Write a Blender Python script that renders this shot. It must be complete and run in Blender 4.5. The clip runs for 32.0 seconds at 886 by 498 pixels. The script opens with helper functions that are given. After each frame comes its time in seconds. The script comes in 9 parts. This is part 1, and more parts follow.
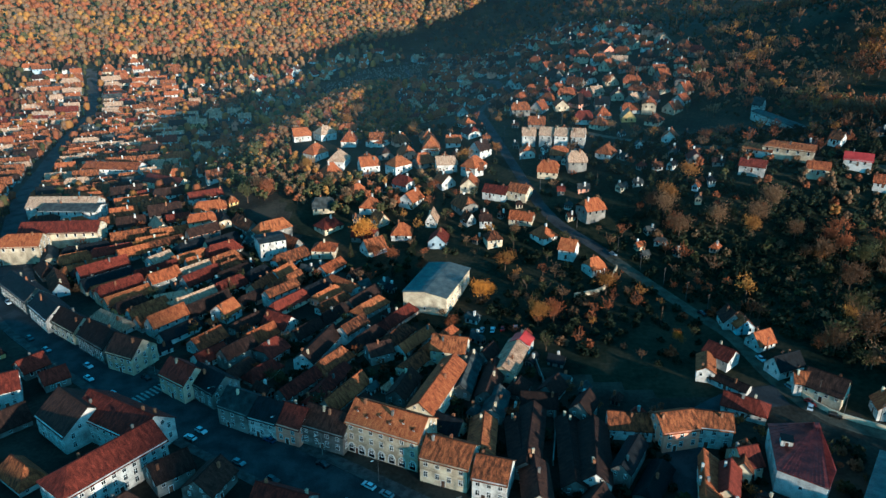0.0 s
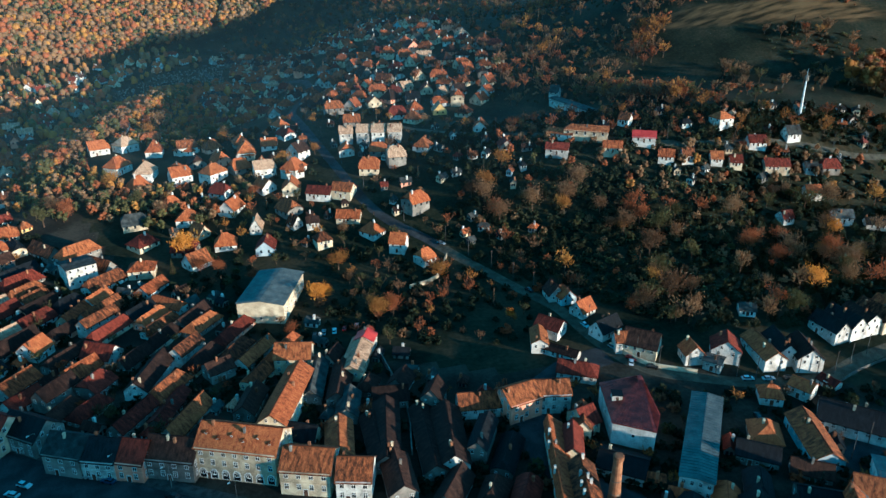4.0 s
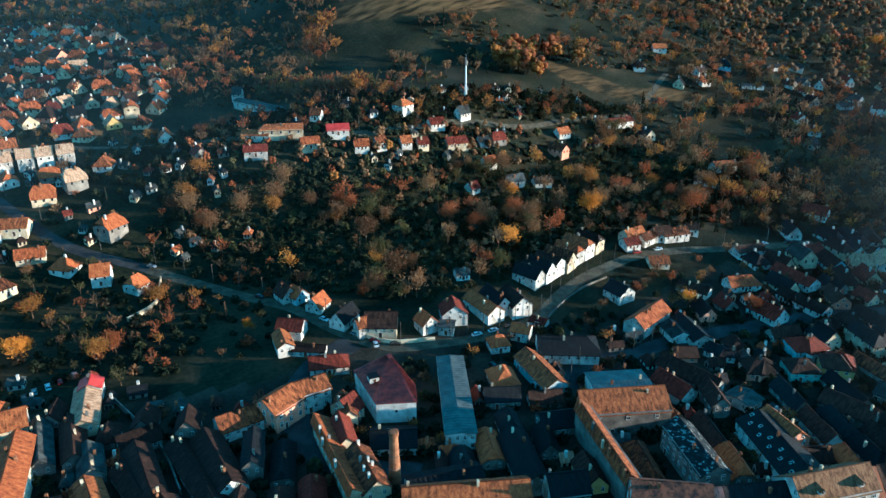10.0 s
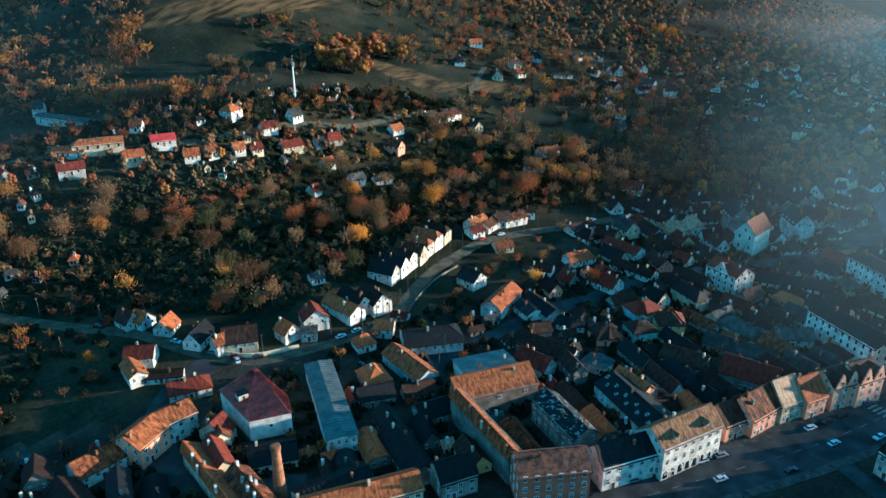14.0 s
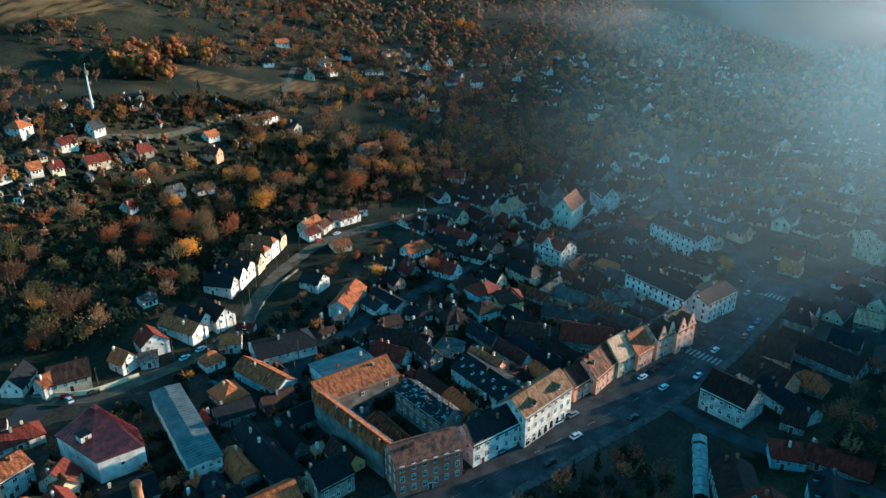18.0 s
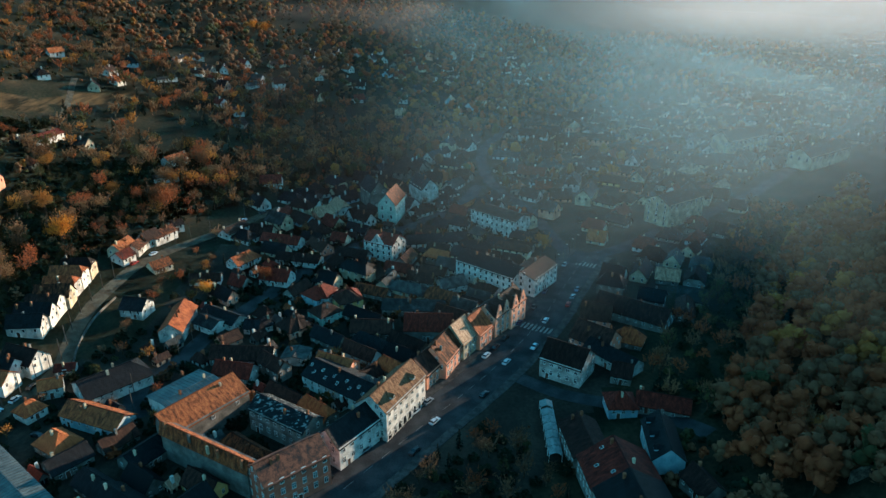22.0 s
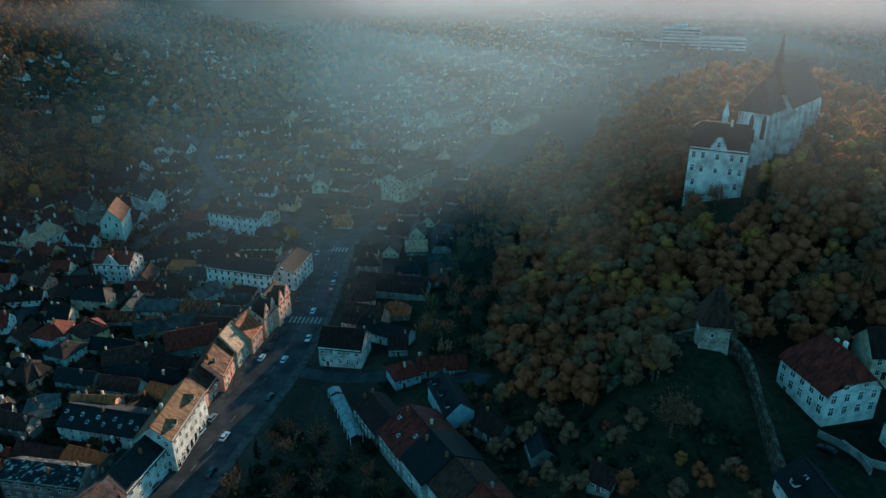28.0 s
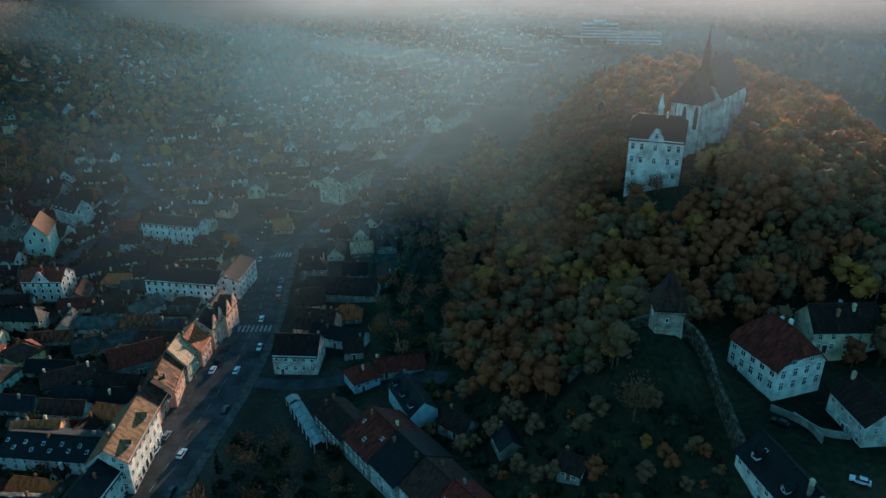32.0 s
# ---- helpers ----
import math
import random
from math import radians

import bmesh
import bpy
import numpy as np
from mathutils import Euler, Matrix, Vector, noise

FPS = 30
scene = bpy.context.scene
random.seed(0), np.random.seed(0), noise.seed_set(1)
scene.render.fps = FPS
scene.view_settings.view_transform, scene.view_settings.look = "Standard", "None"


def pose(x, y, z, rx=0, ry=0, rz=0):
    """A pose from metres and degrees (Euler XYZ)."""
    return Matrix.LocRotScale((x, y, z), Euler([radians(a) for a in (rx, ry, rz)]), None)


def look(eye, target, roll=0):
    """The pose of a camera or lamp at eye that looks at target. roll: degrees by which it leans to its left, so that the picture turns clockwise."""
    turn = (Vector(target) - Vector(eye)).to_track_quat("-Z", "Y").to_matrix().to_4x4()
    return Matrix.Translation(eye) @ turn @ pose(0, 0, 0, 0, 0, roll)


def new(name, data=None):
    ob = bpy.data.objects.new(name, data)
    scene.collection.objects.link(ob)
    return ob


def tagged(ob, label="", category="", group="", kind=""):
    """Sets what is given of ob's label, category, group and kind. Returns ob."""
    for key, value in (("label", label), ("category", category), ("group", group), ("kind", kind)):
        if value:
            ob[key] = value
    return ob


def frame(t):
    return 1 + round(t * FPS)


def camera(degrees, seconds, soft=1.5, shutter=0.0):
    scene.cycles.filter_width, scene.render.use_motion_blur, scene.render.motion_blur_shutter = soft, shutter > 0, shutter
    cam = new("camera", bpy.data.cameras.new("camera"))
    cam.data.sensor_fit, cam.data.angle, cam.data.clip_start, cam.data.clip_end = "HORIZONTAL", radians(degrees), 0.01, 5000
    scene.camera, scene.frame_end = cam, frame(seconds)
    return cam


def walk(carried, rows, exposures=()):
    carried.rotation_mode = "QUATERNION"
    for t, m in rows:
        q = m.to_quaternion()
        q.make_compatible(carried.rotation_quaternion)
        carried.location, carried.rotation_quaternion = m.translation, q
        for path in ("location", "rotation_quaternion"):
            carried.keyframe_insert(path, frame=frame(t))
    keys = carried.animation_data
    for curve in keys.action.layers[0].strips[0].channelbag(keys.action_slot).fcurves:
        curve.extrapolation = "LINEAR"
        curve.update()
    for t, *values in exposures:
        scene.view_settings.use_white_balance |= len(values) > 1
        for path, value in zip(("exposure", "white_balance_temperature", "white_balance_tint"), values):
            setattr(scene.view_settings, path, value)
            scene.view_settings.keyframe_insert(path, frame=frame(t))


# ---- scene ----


# The plan is drawn at one part in K and built up to full size at the end.
K = 1.2
cam = camera(63.92, 32.0)
ROWS = [
    (0.0, 0.00, 0.00, 115.00, 0.001, -22.416, -0.090),
    (0.5, -0.39, 0.06, 115.07, -1.733, -22.458, -0.167),
    (1.0, -0.82, 0.09, 115.13, -3.603, -22.493, -0.187),
    (1.5, -1.30, 0.08, 115.17, -5.458, -22.515, -0.171),
    (2.0, -1.83, 0.04, 115.20, -7.296, -22.537, -0.135),
    (2.5, -2.42, -0.02, 115.22, -9.127, -22.543, -0.056),
    (3.0, -3.06, -0.11, 115.25, -11.099, -22.576, -0.038),
    (3.5, -3.74, -0.18, 115.29, -13.192, -22.583, -0.111),
    (5.5, -7.16, 0.15, 115.53, -23.462, -22.631, -0.106),
    (6.0, -8.08, 0.38, 115.54, -25.764, -22.629, -0.118),
    (6.5, -9.00, 0.63, 115.53, -28.136, -22.636, -0.094),
    (7.0, -9.92, 0.92, 115.54, -30.459, -22.643, -0.085),
    (7.5, -10.85, 1.24, 115.57, -32.862, -22.640, -0.107),
    (8.0, -11.76, 1.62, 115.63, -35.073, -22.644, -0.074),
    (8.5, -12.64, 2.04, 115.71, -36.818, -22.652, -0.103),
    (9.0, -13.49, 2.50, 115.81, -38.566, -22.686, -0.134),
    (9.5, -14.32, 3.00, 115.91, -40.362, -22.707, -0.134),
    (10.0, -15.11, 3.55, 116.00, -42.119, -22.729, -0.116),
    (10.5, -15.87, 4.15, 116.06, -43.972, -22.734, -0.119),
    (11.0, -16.63, 4.81, 116.09, -45.779, -22.748, -0.116),
    (11.5, -17.36, 5.51, 116.08, -47.610, -22.759, -0.101),
    (12.0, -18.07, 6.23, 116.05, -49.467, -22.762, -0.101),
    (12.5, -18.77, 6.92, 116.00, -51.293, -22.768, -0.091),
    (13.0, -19.46, 7.59, 115.96, -53.111, -22.754, -0.095),
    (13.5, -20.13, 8.25, 115.91, -54.985, -22.751, -0.041),
    (14.0, -20.77, 8.90, 115.87, -56.836, -22.762, -0.033),
    (14.5, -21.39, 9.55, 115.84, -58.789, -22.766, -0.040),
    (16.5, -23.58, 12.38, 115.90, -66.653, -22.859, 0.066),
    (17.0, -24.15, 13.14, 115.95, -68.553, -22.901, 0.073),
    (17.5, -24.70, 13.92, 116.02, -70.525, -22.924, 0.098),
    (18.0, -25.22, 14.73, 116.11, -72.530, -22.952, 0.082),
    (18.5, -25.70, 15.56, 116.23, -74.615, -22.987, 0.096),
    (19.0, -26.15, 16.40, 116.36, -76.632, -23.031, 0.091),
    (19.5, -26.55, 17.24, 116.49, -78.645, -23.049, 0.082),
    (20.0, -26.89, 18.08, 116.63, -80.661, -23.085, 0.124),
    (20.5, -27.18, 18.90, 116.77, -82.675, -23.114, 0.139),
    (21.0, -27.45, 19.72, 116.92, -84.748, -23.144, 0.202),
    (21.5, -27.69, 20.54, 117.04, -86.788, -23.182, 0.217),
    (22.0, -27.91, 21.36, 117.13, -88.871, -23.210, 0.241),
    (22.5, -28.08, 22.19, 117.17, -90.951, -23.214, 0.199),
    (23.0, -28.22, 23.02, 117.17, -93.029, -23.236, 0.177),
    (23.5, -28.32, 23.85, 117.12, -95.187, -23.241, 0.208),
    (24.0, -28.37, 24.67, 117.05, -97.555, -23.247, 0.197),
    (24.5, -28.37, 25.48, 116.98, -99.887, -23.253, 0.254),
    (25.0, -28.30, 26.31, 116.91, -102.241, -23.258, 0.323),
    (25.5, -28.20, 27.16, 116.85, -104.553, -23.469, 0.328),
    (26.0, -28.06, 28.03, 116.83, -106.636, -23.865, 0.314),
    (26.5, -27.89, 28.91, 116.82, -108.682, -24.060, 0.316),
    (28.5, -26.94, 32.28, 116.83, -113.500, -24.107, 0.309),
    (29.0, -26.55, 33.10, 116.82, -114.124, -24.148, 0.282),
    (29.5, -26.13, 33.91, 116.82, -114.836, -24.166, 0.240),
    (30.0, -25.70, 34.70, 116.83, -115.616, -24.191, 0.262),
    (30.5, -25.27, 35.47, 116.85, -116.479, -24.207, 0.313),
    (31.0, -24.84, 36.21, 116.86, -117.312, -24.217, 0.318),
    (31.5, -24.43, 36.94, 116.87, -118.284, -24.229, 0.338),
    (32.0, -24.02, 37.65, 116.86, -119.133, -24.237, 0.401),
]
# seconds, stops, kelvin, tint
LOOKS = [(0.0, 1.38, 4250, -20), (9.0, 1.88, 4250, -20), (14.0, 2.0, 4400, -18), (19.0, 1.92, 4700, -17), (22.0, 1.74, 5050, -16), (24.0, 1.75, 5500, -6), (25.0, 1.08, 5450, -6), (26.0, 1.45, 4900, -17), (29.0, 1.54, 5150, -13), (32.0, 1.54, 5250, -11)]
walk(cam, [(t, pose(K * x, K * y, K * z, 90 + pitch, roll, yaw)) for t, x, y, z, yaw, pitch, roll in ROWS], LOOKS)

# ---- light: a low sun over the valley and a clear sky ----
SUN_AZ, SUN_EL = 136.5, 7.4   # degrees clockwise from +y, and above the horizon
world = bpy.data.worlds.new("sky")
scene.world = world
world.use_nodes = True
wn = world.node_tree.nodes
sky = wn.new("ShaderNodeTexSky")
sky.sky_type, sky.sun_disc = "NISHITA", False
sky.sun_elevation, sky.sun_rotation = radians(SUN_EL), radians(SUN_AZ)
sky.air_density, sky.dust_density, sky.ozone_density = 1.0, 0.3, 4.0
soft_sky = wn.new("ShaderNodeHueSaturation")
soft_sky.inputs["Hue"].default_value, soft_sky.inputs["Saturation"].default_value = 0.468, 0.92
world.node_tree.links.new(sky.outputs[0], soft_sky.inputs["Color"])
world.node_tree.links.new(soft_sky.outputs[0], wn["Background"].inputs[0])
wn["Background"].inputs[1].default_value = 0.148
sun = new("sun", bpy.data.lights.new("sun", "SUN"))
sun.data.energy, sun.data.angle, sun.data.color = 5.0, radians(0.6), (1.0, 0.62, 0.42)
way = Vector((math.sin(radians(SUN_AZ)) * math.cos(radians(SUN_EL)), math.cos(radians(SUN_AZ)) * math.cos(radians(SUN_EL)), math.sin(radians(SUN_EL))))
sun.matrix_world = look(way * 500, (0, 0, 0))


# ---- materials ----
def rgb(h):
    return (*[((int(h[i:i + 2], 16) / 255) ** 2.2) for i in (0, 2, 4)], 1)


def material(name, colours, scale=0.4, fine=6.0, rough=0.85, bump_by=0.3, per_object=0.0, metal=0.0, stops=None, stretch=(1, 1, 1), spec=0.12, strong=1.0):
    """A surface with patches at one scale, grain at another, relief, and a change of tone from piece to piece."""
    m = bpy.data.materials.new(name)
    m.use_nodes = True
    n, l = m.node_tree.nodes, m.node_tree.links
    b = n["Principled BSDF"]
    b.inputs["Roughness"].default_value, b.inputs["Metallic"].default_value = rough, metal
    b.inputs["Specular IOR Level"].default_value = spec
    co = n.new("ShaderNodeNewGeometry")
    mp = n.new("ShaderNodeMapping")
    mp.inputs["Scale"].default_value = stretch
    l.new(co.outputs["Position"], mp.inputs["Vector"])
    big, small = n.new("ShaderNodeTexNoise"), n.new("ShaderNodeTexNoise")
    big.inputs["Scale"].default_value, big.inputs["Detail"].default_value = scale, 5
    small.inputs["Scale"].default_value, small.inputs["Detail"].default_value = fine, 4
    for k in (big, small):
        l.new(mp.outputs[0], k.inputs["Vector"])
    add = n.new("ShaderNodeMath")
    add.operation = "MULTIPLY_ADD"
    l.new(small.outputs[0], add.inputs[0])
    add.inputs[1].default_value = 0.5
    l.new(big.outputs[0], add.inputs[2])
    more = n.new("ShaderNodeMath")
    more.operation = "MULTIPLY_ADD"
    l.new(add.outputs[0], more.inputs[0])
    more.inputs[1].default_value, more.inputs[2].default_value = strong, 0.75 * (1 - strong)
    last = more.outputs[0]
    if per_object:
        inf = n.new("ShaderNodeObjectInfo")
        pm = n.new("ShaderNodeMath")
        pm.operation = "MULTIPLY_ADD"
        l.new(inf.outputs["Random"], pm.inputs[0])
        pm.inputs[1].default_value = per_object
        l.new(last, pm.inputs[2])
        last = pm.outputs[0]
    ramp = n.new("ShaderNodeValToRGB")
    span = per_object / 2
    lo, hi = 0.56, 0.9 + 2 * span
    e = ramp.color_ramp.elements
    while len(e) < len(colours):
        e.new(0.5)
    for i, c in enumerate(colours):
        e[i].position = (stops[i] if stops else lo + (hi - lo) * i / max(1, len(colours) - 1)) / 2
        e[i].color = rgb(c)
    half = n.new("ShaderNodeMath")
    half.operation = "MULTIPLY"
    half.inputs[1].default_value = 0.5
    l.new(last, half.inputs[0])
    l.new(half.outputs[0], ramp.inputs[0])
    l.new(ramp.outputs[0], b.inputs["Base Color"])
    if bump_by:
        bp = n.new("ShaderNodeBump")
        bp.inputs["Strength"].default_value, bp.inputs["Distance"].default_value = bump_by, 0.2
        l.new(small.outputs[0], bp.inputs["Height"])
        l.new(bp.outputs[0], b.inputs["Normal"])
    return m


def tiled(name, colours, per_object=0.5, rough=0.8, course=0.34, wide=0.22, scale=0.8):
    """Roof tiles: courses and joints along the roof's own axes, mossy and bleached patches, odd new tiles."""
    m = material(name, colours, scale, 3.5, rough, 0.0, per_object, strong=1.7)
    n, l = m.node_tree.nodes, m.node_tree.links
    # weather runs down the slope: the patches follow the roof's own axes, shifted from roof to roof
    own, where, shift = n.new("ShaderNodeTexCoord"), n.new("ShaderNodeObjectInfo"), n.new("ShaderNodeVectorMath")
    shift.operation = "MULTIPLY_ADD"
    shift.inputs[1].default_value = (90, 70, 0)
    l.new(where.outputs["Random"], shift.inputs[0])
    l.new(own.outputs["UV"], shift.inputs[2])
    grain = [k for k in n if k.type == "MAPPING"][0]
    grain.inputs["Scale"].default_value = (1.3, 0.45, 1.0)
    l.new(shift.outputs[0], grain.inputs["Vector"])
    b = n["Principled BSDF"]
    tc = n.new("ShaderNodeTexCoord")
    mp = n.new("ShaderNodeMapping")
    l.new(tc.outputs["UV"], mp.inputs["Vector"])
    br = n.new("ShaderNodeTexBrick")
    br.inputs["Scale"].default_value = 1.0
    br.inputs["Brick Width"].default_value, br.inputs["Row Height"].default_value = wide, course
    br.inputs["Mortar Size"].default_value, br.inputs["Mortar Smooth"].default_value = 0.035, 0.4
    br.inputs["Color1"].default_value, br.inputs["Color2"].default_value = (1, 1, 1, 1), (0.66, 0.62, 0.6, 1)
    br.inputs["Mortar"].default_value = (0.28, 0.26, 0.25, 1)
    l.new(mp.outputs[0], br.inputs["Vector"])
    mix = n.new("ShaderNodeMix")
    mix.data_type, mix.blend_type = "RGBA", "MULTIPLY"
    mix.inputs[0].default_value = 0.85
    old = b.inputs["Base Color"].links[0].from_socket
    l.new(old, mix.inputs[6])
    l.new(br.outputs["Color"], mix.inputs[7])
    l.new(mix.outputs[2], b.inputs["Base Color"])
    bp = n.new("ShaderNodeBump")
    bp.inputs["Strength"].default_value, bp.inputs["Distance"].default_value = 0.6, 0.06
    bp.invert = True
    l.new(br.outputs["Fac"], bp.inputs["Height"])
    l.new(bp.outputs[0], b.inputs["Normal"])
    return m


def leaves(name, colours, scale=0.05, per_object=0.5):
    m = material(name, colours, scale, 0.9, 0.9, 0.0, per_object, spec=0.1)
    n, l = m.node_tree.nodes, m.node_tree.links
    b, out = n["Principled BSDF"], n["Material Output"]
    tr, mx = n.new("ShaderNodeBsdfTranslucent"), n.new("ShaderNodeMixShader")
    mx.inputs[0].default_value = 0.3
    l.new(b.inputs["Base Color"].links[0].from_socket, tr.inputs["Color"])
    l.new(b.outputs[0], mx.inputs[1])
    l.new(tr.outputs[0], mx.inputs[2])
    l.new(mx.outputs[0], out.inputs["Surface"])
    return m


ROOF_OLD = tiled("old_clay_tiles", ["271c17", "553726", "8a5232", "a8693f"])
ROOF_RED = tiled("red_clay_tiles", ["3a1e19", "5c2c22", "7a3a2c"], 0.4)
ROOF_ORANGE = tiled("orange_clay_tiles", ["5a3422", "945332", "b06c40"], 0.4)
ROOF_BROWN = tiled("weathered_brown_tiles", ["1c1613", "30241f", "4a362c"], 0.5)
ROOF_DARK = tiled("dark_slate", ["0c0e10", "16191c", "25282b"], 0.4, 0.6)
ROOF_BLUE = material("blue_grey_sheet_metal", ["343a3a", "464c4b", "595e5b"], 0.3, 2.0, 0.55, 0.1, 0.1, spec=0.4)
ROOF_GREY = material("grey_fibre_cement", ["1c1d1d", "2f3130", "4a4b48"], 0.4, 4.0, 0.8, 0.2, 0.4, strong=1.4)
ROOF_RUST = material("rusty_sheet_metal", ["2c1d18", "51301f", "70432d"], 0.5, 2.5, 0.6, 0.2, 0.1, strong=1.7, spec=0.3)
ROOF_PATCHED = material("worn_patched_slate", ["121416", "1b1e20", "26292a", "7a7b77"], 0.9, 1.6, 0.7, 0.3, 0.1, stops=(0.5, 0.78, 0.93, 1.0), strong=1.5, stretch=(1.0, 0.4, 1.0))
ROOF_BRIGHT = material("bright_red_sheet_metal", ["7a201c", "96302a", "a83e36"], 0.3, 2.0, 0.5, 0.1, 0.1, spec=0.3)
ROOF_RED_SHEET = material("dull_red_sheet_metal", ["4a1d19", "64271f", "7a3328"], 0.4, 2.0, 0.55, 0.1, 0.0, spec=0.3, strong=1.3)
ROOF_PALE = tiled("bleached_tiles", ["896f58", "af8f72", "c3a688"], 0.2)
ROOF_TAN = tiled("tan_patterned_tiles", ["4d3827", "70523a", "88694c"], 0.2)
WALL_WHITE = material("white_lime_plaster", ["77716a", "a59f95", "c8c2b7"], 0.3, 3.0, 0.9, 0.1, 0.3, strong=1.5)
WALL_CREAM = material("cream_plaster", ["7d705c", "a39278", "c2b294"], 0.3, 3.0, 0.9, 0.1, 0.3, strong=1.5)
WALL_GREY = material("grey_weathered_plaster", ["45423d", "645f58", "837d73"], 0.3, 3.0, 0.9, 0.15, 0.4, strong=1.4)
WALL_PINK = material("pink_plaster", ["a06a56", "bd8368", "cf9c80"], 0.3, 3.0, 0.9, 0.1, 0.3)
WALL_SALMON = material("salmon_plaster", ["7d4c3c", "96604c", "a8725a"], 0.3, 3.0, 0.9, 0.1, 0.3)
WALL_YELLOW = material("yellow_plaster", ["94784a", "b5955c", "c9ac74"], 0.3, 3.0, 0.9, 0.1, 0.2)
WALL_BLUE = material("pale_blue_plaster", ["6f7c82", "8b969a", "a5aeb0"], 0.3, 3.0, 0.9, 0.1, 0.2)
WALL_GREEN = material("pale_green_plaster", ["6f7d6f", "89968a", "a0aa9c"], 0.3, 3.0, 0.9, 0.1, 0.2)
WALL_STONE = material("rubble_stone", ["4d463d", "7a7062", "9c9281"], 0.5, 1.6, 0.95, 0.6, 0.2)
OLD_STONE = material("mossy_old_rubble", ["26241f", "443e35", "675d4f"], 0.7, 2.2, 0.95, 0.7, 0.2, strong=1.6)
CANVAS = material("grey_white_canvas", ["5f6463", "7b807e"], 0.8, 5.0, 0.9, 0.1)
BRICK = material("fired_brick", ["4d3527", "6e4b36", "8a6347"], 0.6, 5.0, 0.9, 0.3, 0.2)
TRIM = material("white_painted_wood", ["b5b0a6", "d6d2c9"], 1.0, 6.0, 0.6, 0.0)
WOOD = material("dark_weathered_wood", ["2a1e16", "46342a", "5f4838"], 0.6, 4.0, 0.85, 0.2, 0.3)
GLASS = bpy.data.materials.new("dark_window_glass")
GLASS.use_nodes = True
GLASS.node_tree.nodes["Principled BSDF"].inputs["Base Color"].default_value = (0.012, 0.016, 0.02, 1)
GLASS.node_tree.nodes["Principled BSDF"].inputs["Roughness"].default_value = 0.12
ASPHALT = material("worn_asphalt", ["242526", "2f3031", "3c3c3c"], 0.15, 3.0, 0.9, 0.1)
PAVING = material("grey_paving", ["2b2a29", "393836", "4a4743"], 0.4, 3.0, 0.9, 0.15)
GRAVEL = material("pale_gravel_lane", ["36322a", "444036", "524c40"], 0.3, 3.0, 0.95, 0.2)
PAINT = material("worn_white_road_paint", ["4e4e4b", "82827d"], 1.0, 6.0, 0.8, 0.0)
GRASS = material("autumn_ground", ["141812", "1e2219", "29291f", "363125"], 0.03, 0.6, 0.95, 0.4, spec=0.08)
n, l = GRASS.node_tree.nodes, GRASS.node_tree.links
geo = n.new("ShaderNodeNewGeometry")
ragged = n.new("ShaderNodeTexNoise")
ragged.inputs["Scale"].default_value, ragged.inputs["Detail"].default_value = 0.03, 6
streak, comb, dry = n.new("ShaderNodeTexNoise"), n.new("ShaderNodeMapping"), n.new("ShaderNodeValToRGB")
comb.inputs["Scale"].default_value, comb.inputs["Rotation"].default_value = (0.05, 0.25, 0.1), (0, 0, radians(24))
streak.inputs["Detail"].default_value, streak.inputs["Scale"].default_value = 8, 1.0
l.new(geo.outputs["Position"], comb.inputs["Vector"])
l.new(comb.outputs[0], streak.inputs["Vector"])
l.new(streak.outputs[0], dry.inputs[0])
dry.color_ramp.elements[0].position, dry.color_ramp.elements[0].color = 0.36, rgb("211f16")
dry.color_ramp.elements[1].position, dry.color_ramp.elements[1].color = 0.62, rgb("584730")
last = n["Principled BSDF"].inputs["Base Color"].links[0].from_socket
for cx, cy, a, b, turn in ((312, 382, 95, 16, -20), (350, 275, 40, 16, -62), (395, 240, 40, 12, -30)):   # dry mown meadows
    mp = n.new("ShaderNodeMapping")
    mp.vector_type = "TEXTURE"
    mp.inputs["Location"].default_value, mp.inputs["Rotation"].default_value, mp.inputs["Scale"].default_value = (K * cx, K * cy, 60), (0, 0, radians(turn)), (K * a, K * b, 9000)
    ball = n.new("ShaderNodeTexGradient")
    ball.gradient_type = "SPHERICAL"
    l.new(geo.outputs["Position"], mp.inputs["Vector"])
    l.new(mp.outputs[0], ball.inputs["Vector"])
    l.new(geo.outputs["Position"], ragged.inputs["Vector"])
    both = n.new("ShaderNodeMath")
    both.operation = "ADD"
    l.new(ball.outputs["Fac"], both.inputs[0])
    l.new(ragged.outputs[0], both.inputs[1])
    edge = n.new("ShaderNodeMapRange")
    edge.inputs["From Min"].default_value, edge.inputs["From Max"].default_value = 0.66, 0.86
    l.new(both.outputs[0], edge.inputs["Value"])
    mix = n.new("ShaderNodeMix")
    mix.data_type = "RGBA"
    l.new(dry.outputs[0], mix.inputs[7])
    l.new(edge.outputs[0], mix.inputs[0])
    l.new(last, mix.inputs[6])
    last = mix.outputs[2]
l.new(last, n["Principled BSDF"].inputs["Base Color"])
BARK = material("bark", ["2b221b", "43362b", "5a4a3c"], 1.0, 6.0, 0.95, 0.4)
LEAF_ORANGE = leaves("orange_leaves", ["6e4c2a", "8a6032", "a6783b"])
LEAF_RUSSET = leaves("russet_leaves", ["5a3826", "7a4a30", "945a3a"])
LEAF_OLIVE = leaves("olive_leaves", ["333424", "47452d", "5a5536"])
LEAF_BROWN = leaves("brown_thin_leaves", ["4a382a", "69513b", "84684a"])
LEAF_GOLD = leaves("golden_leaves", ["8a5420", "b3762e", "cc9240"])
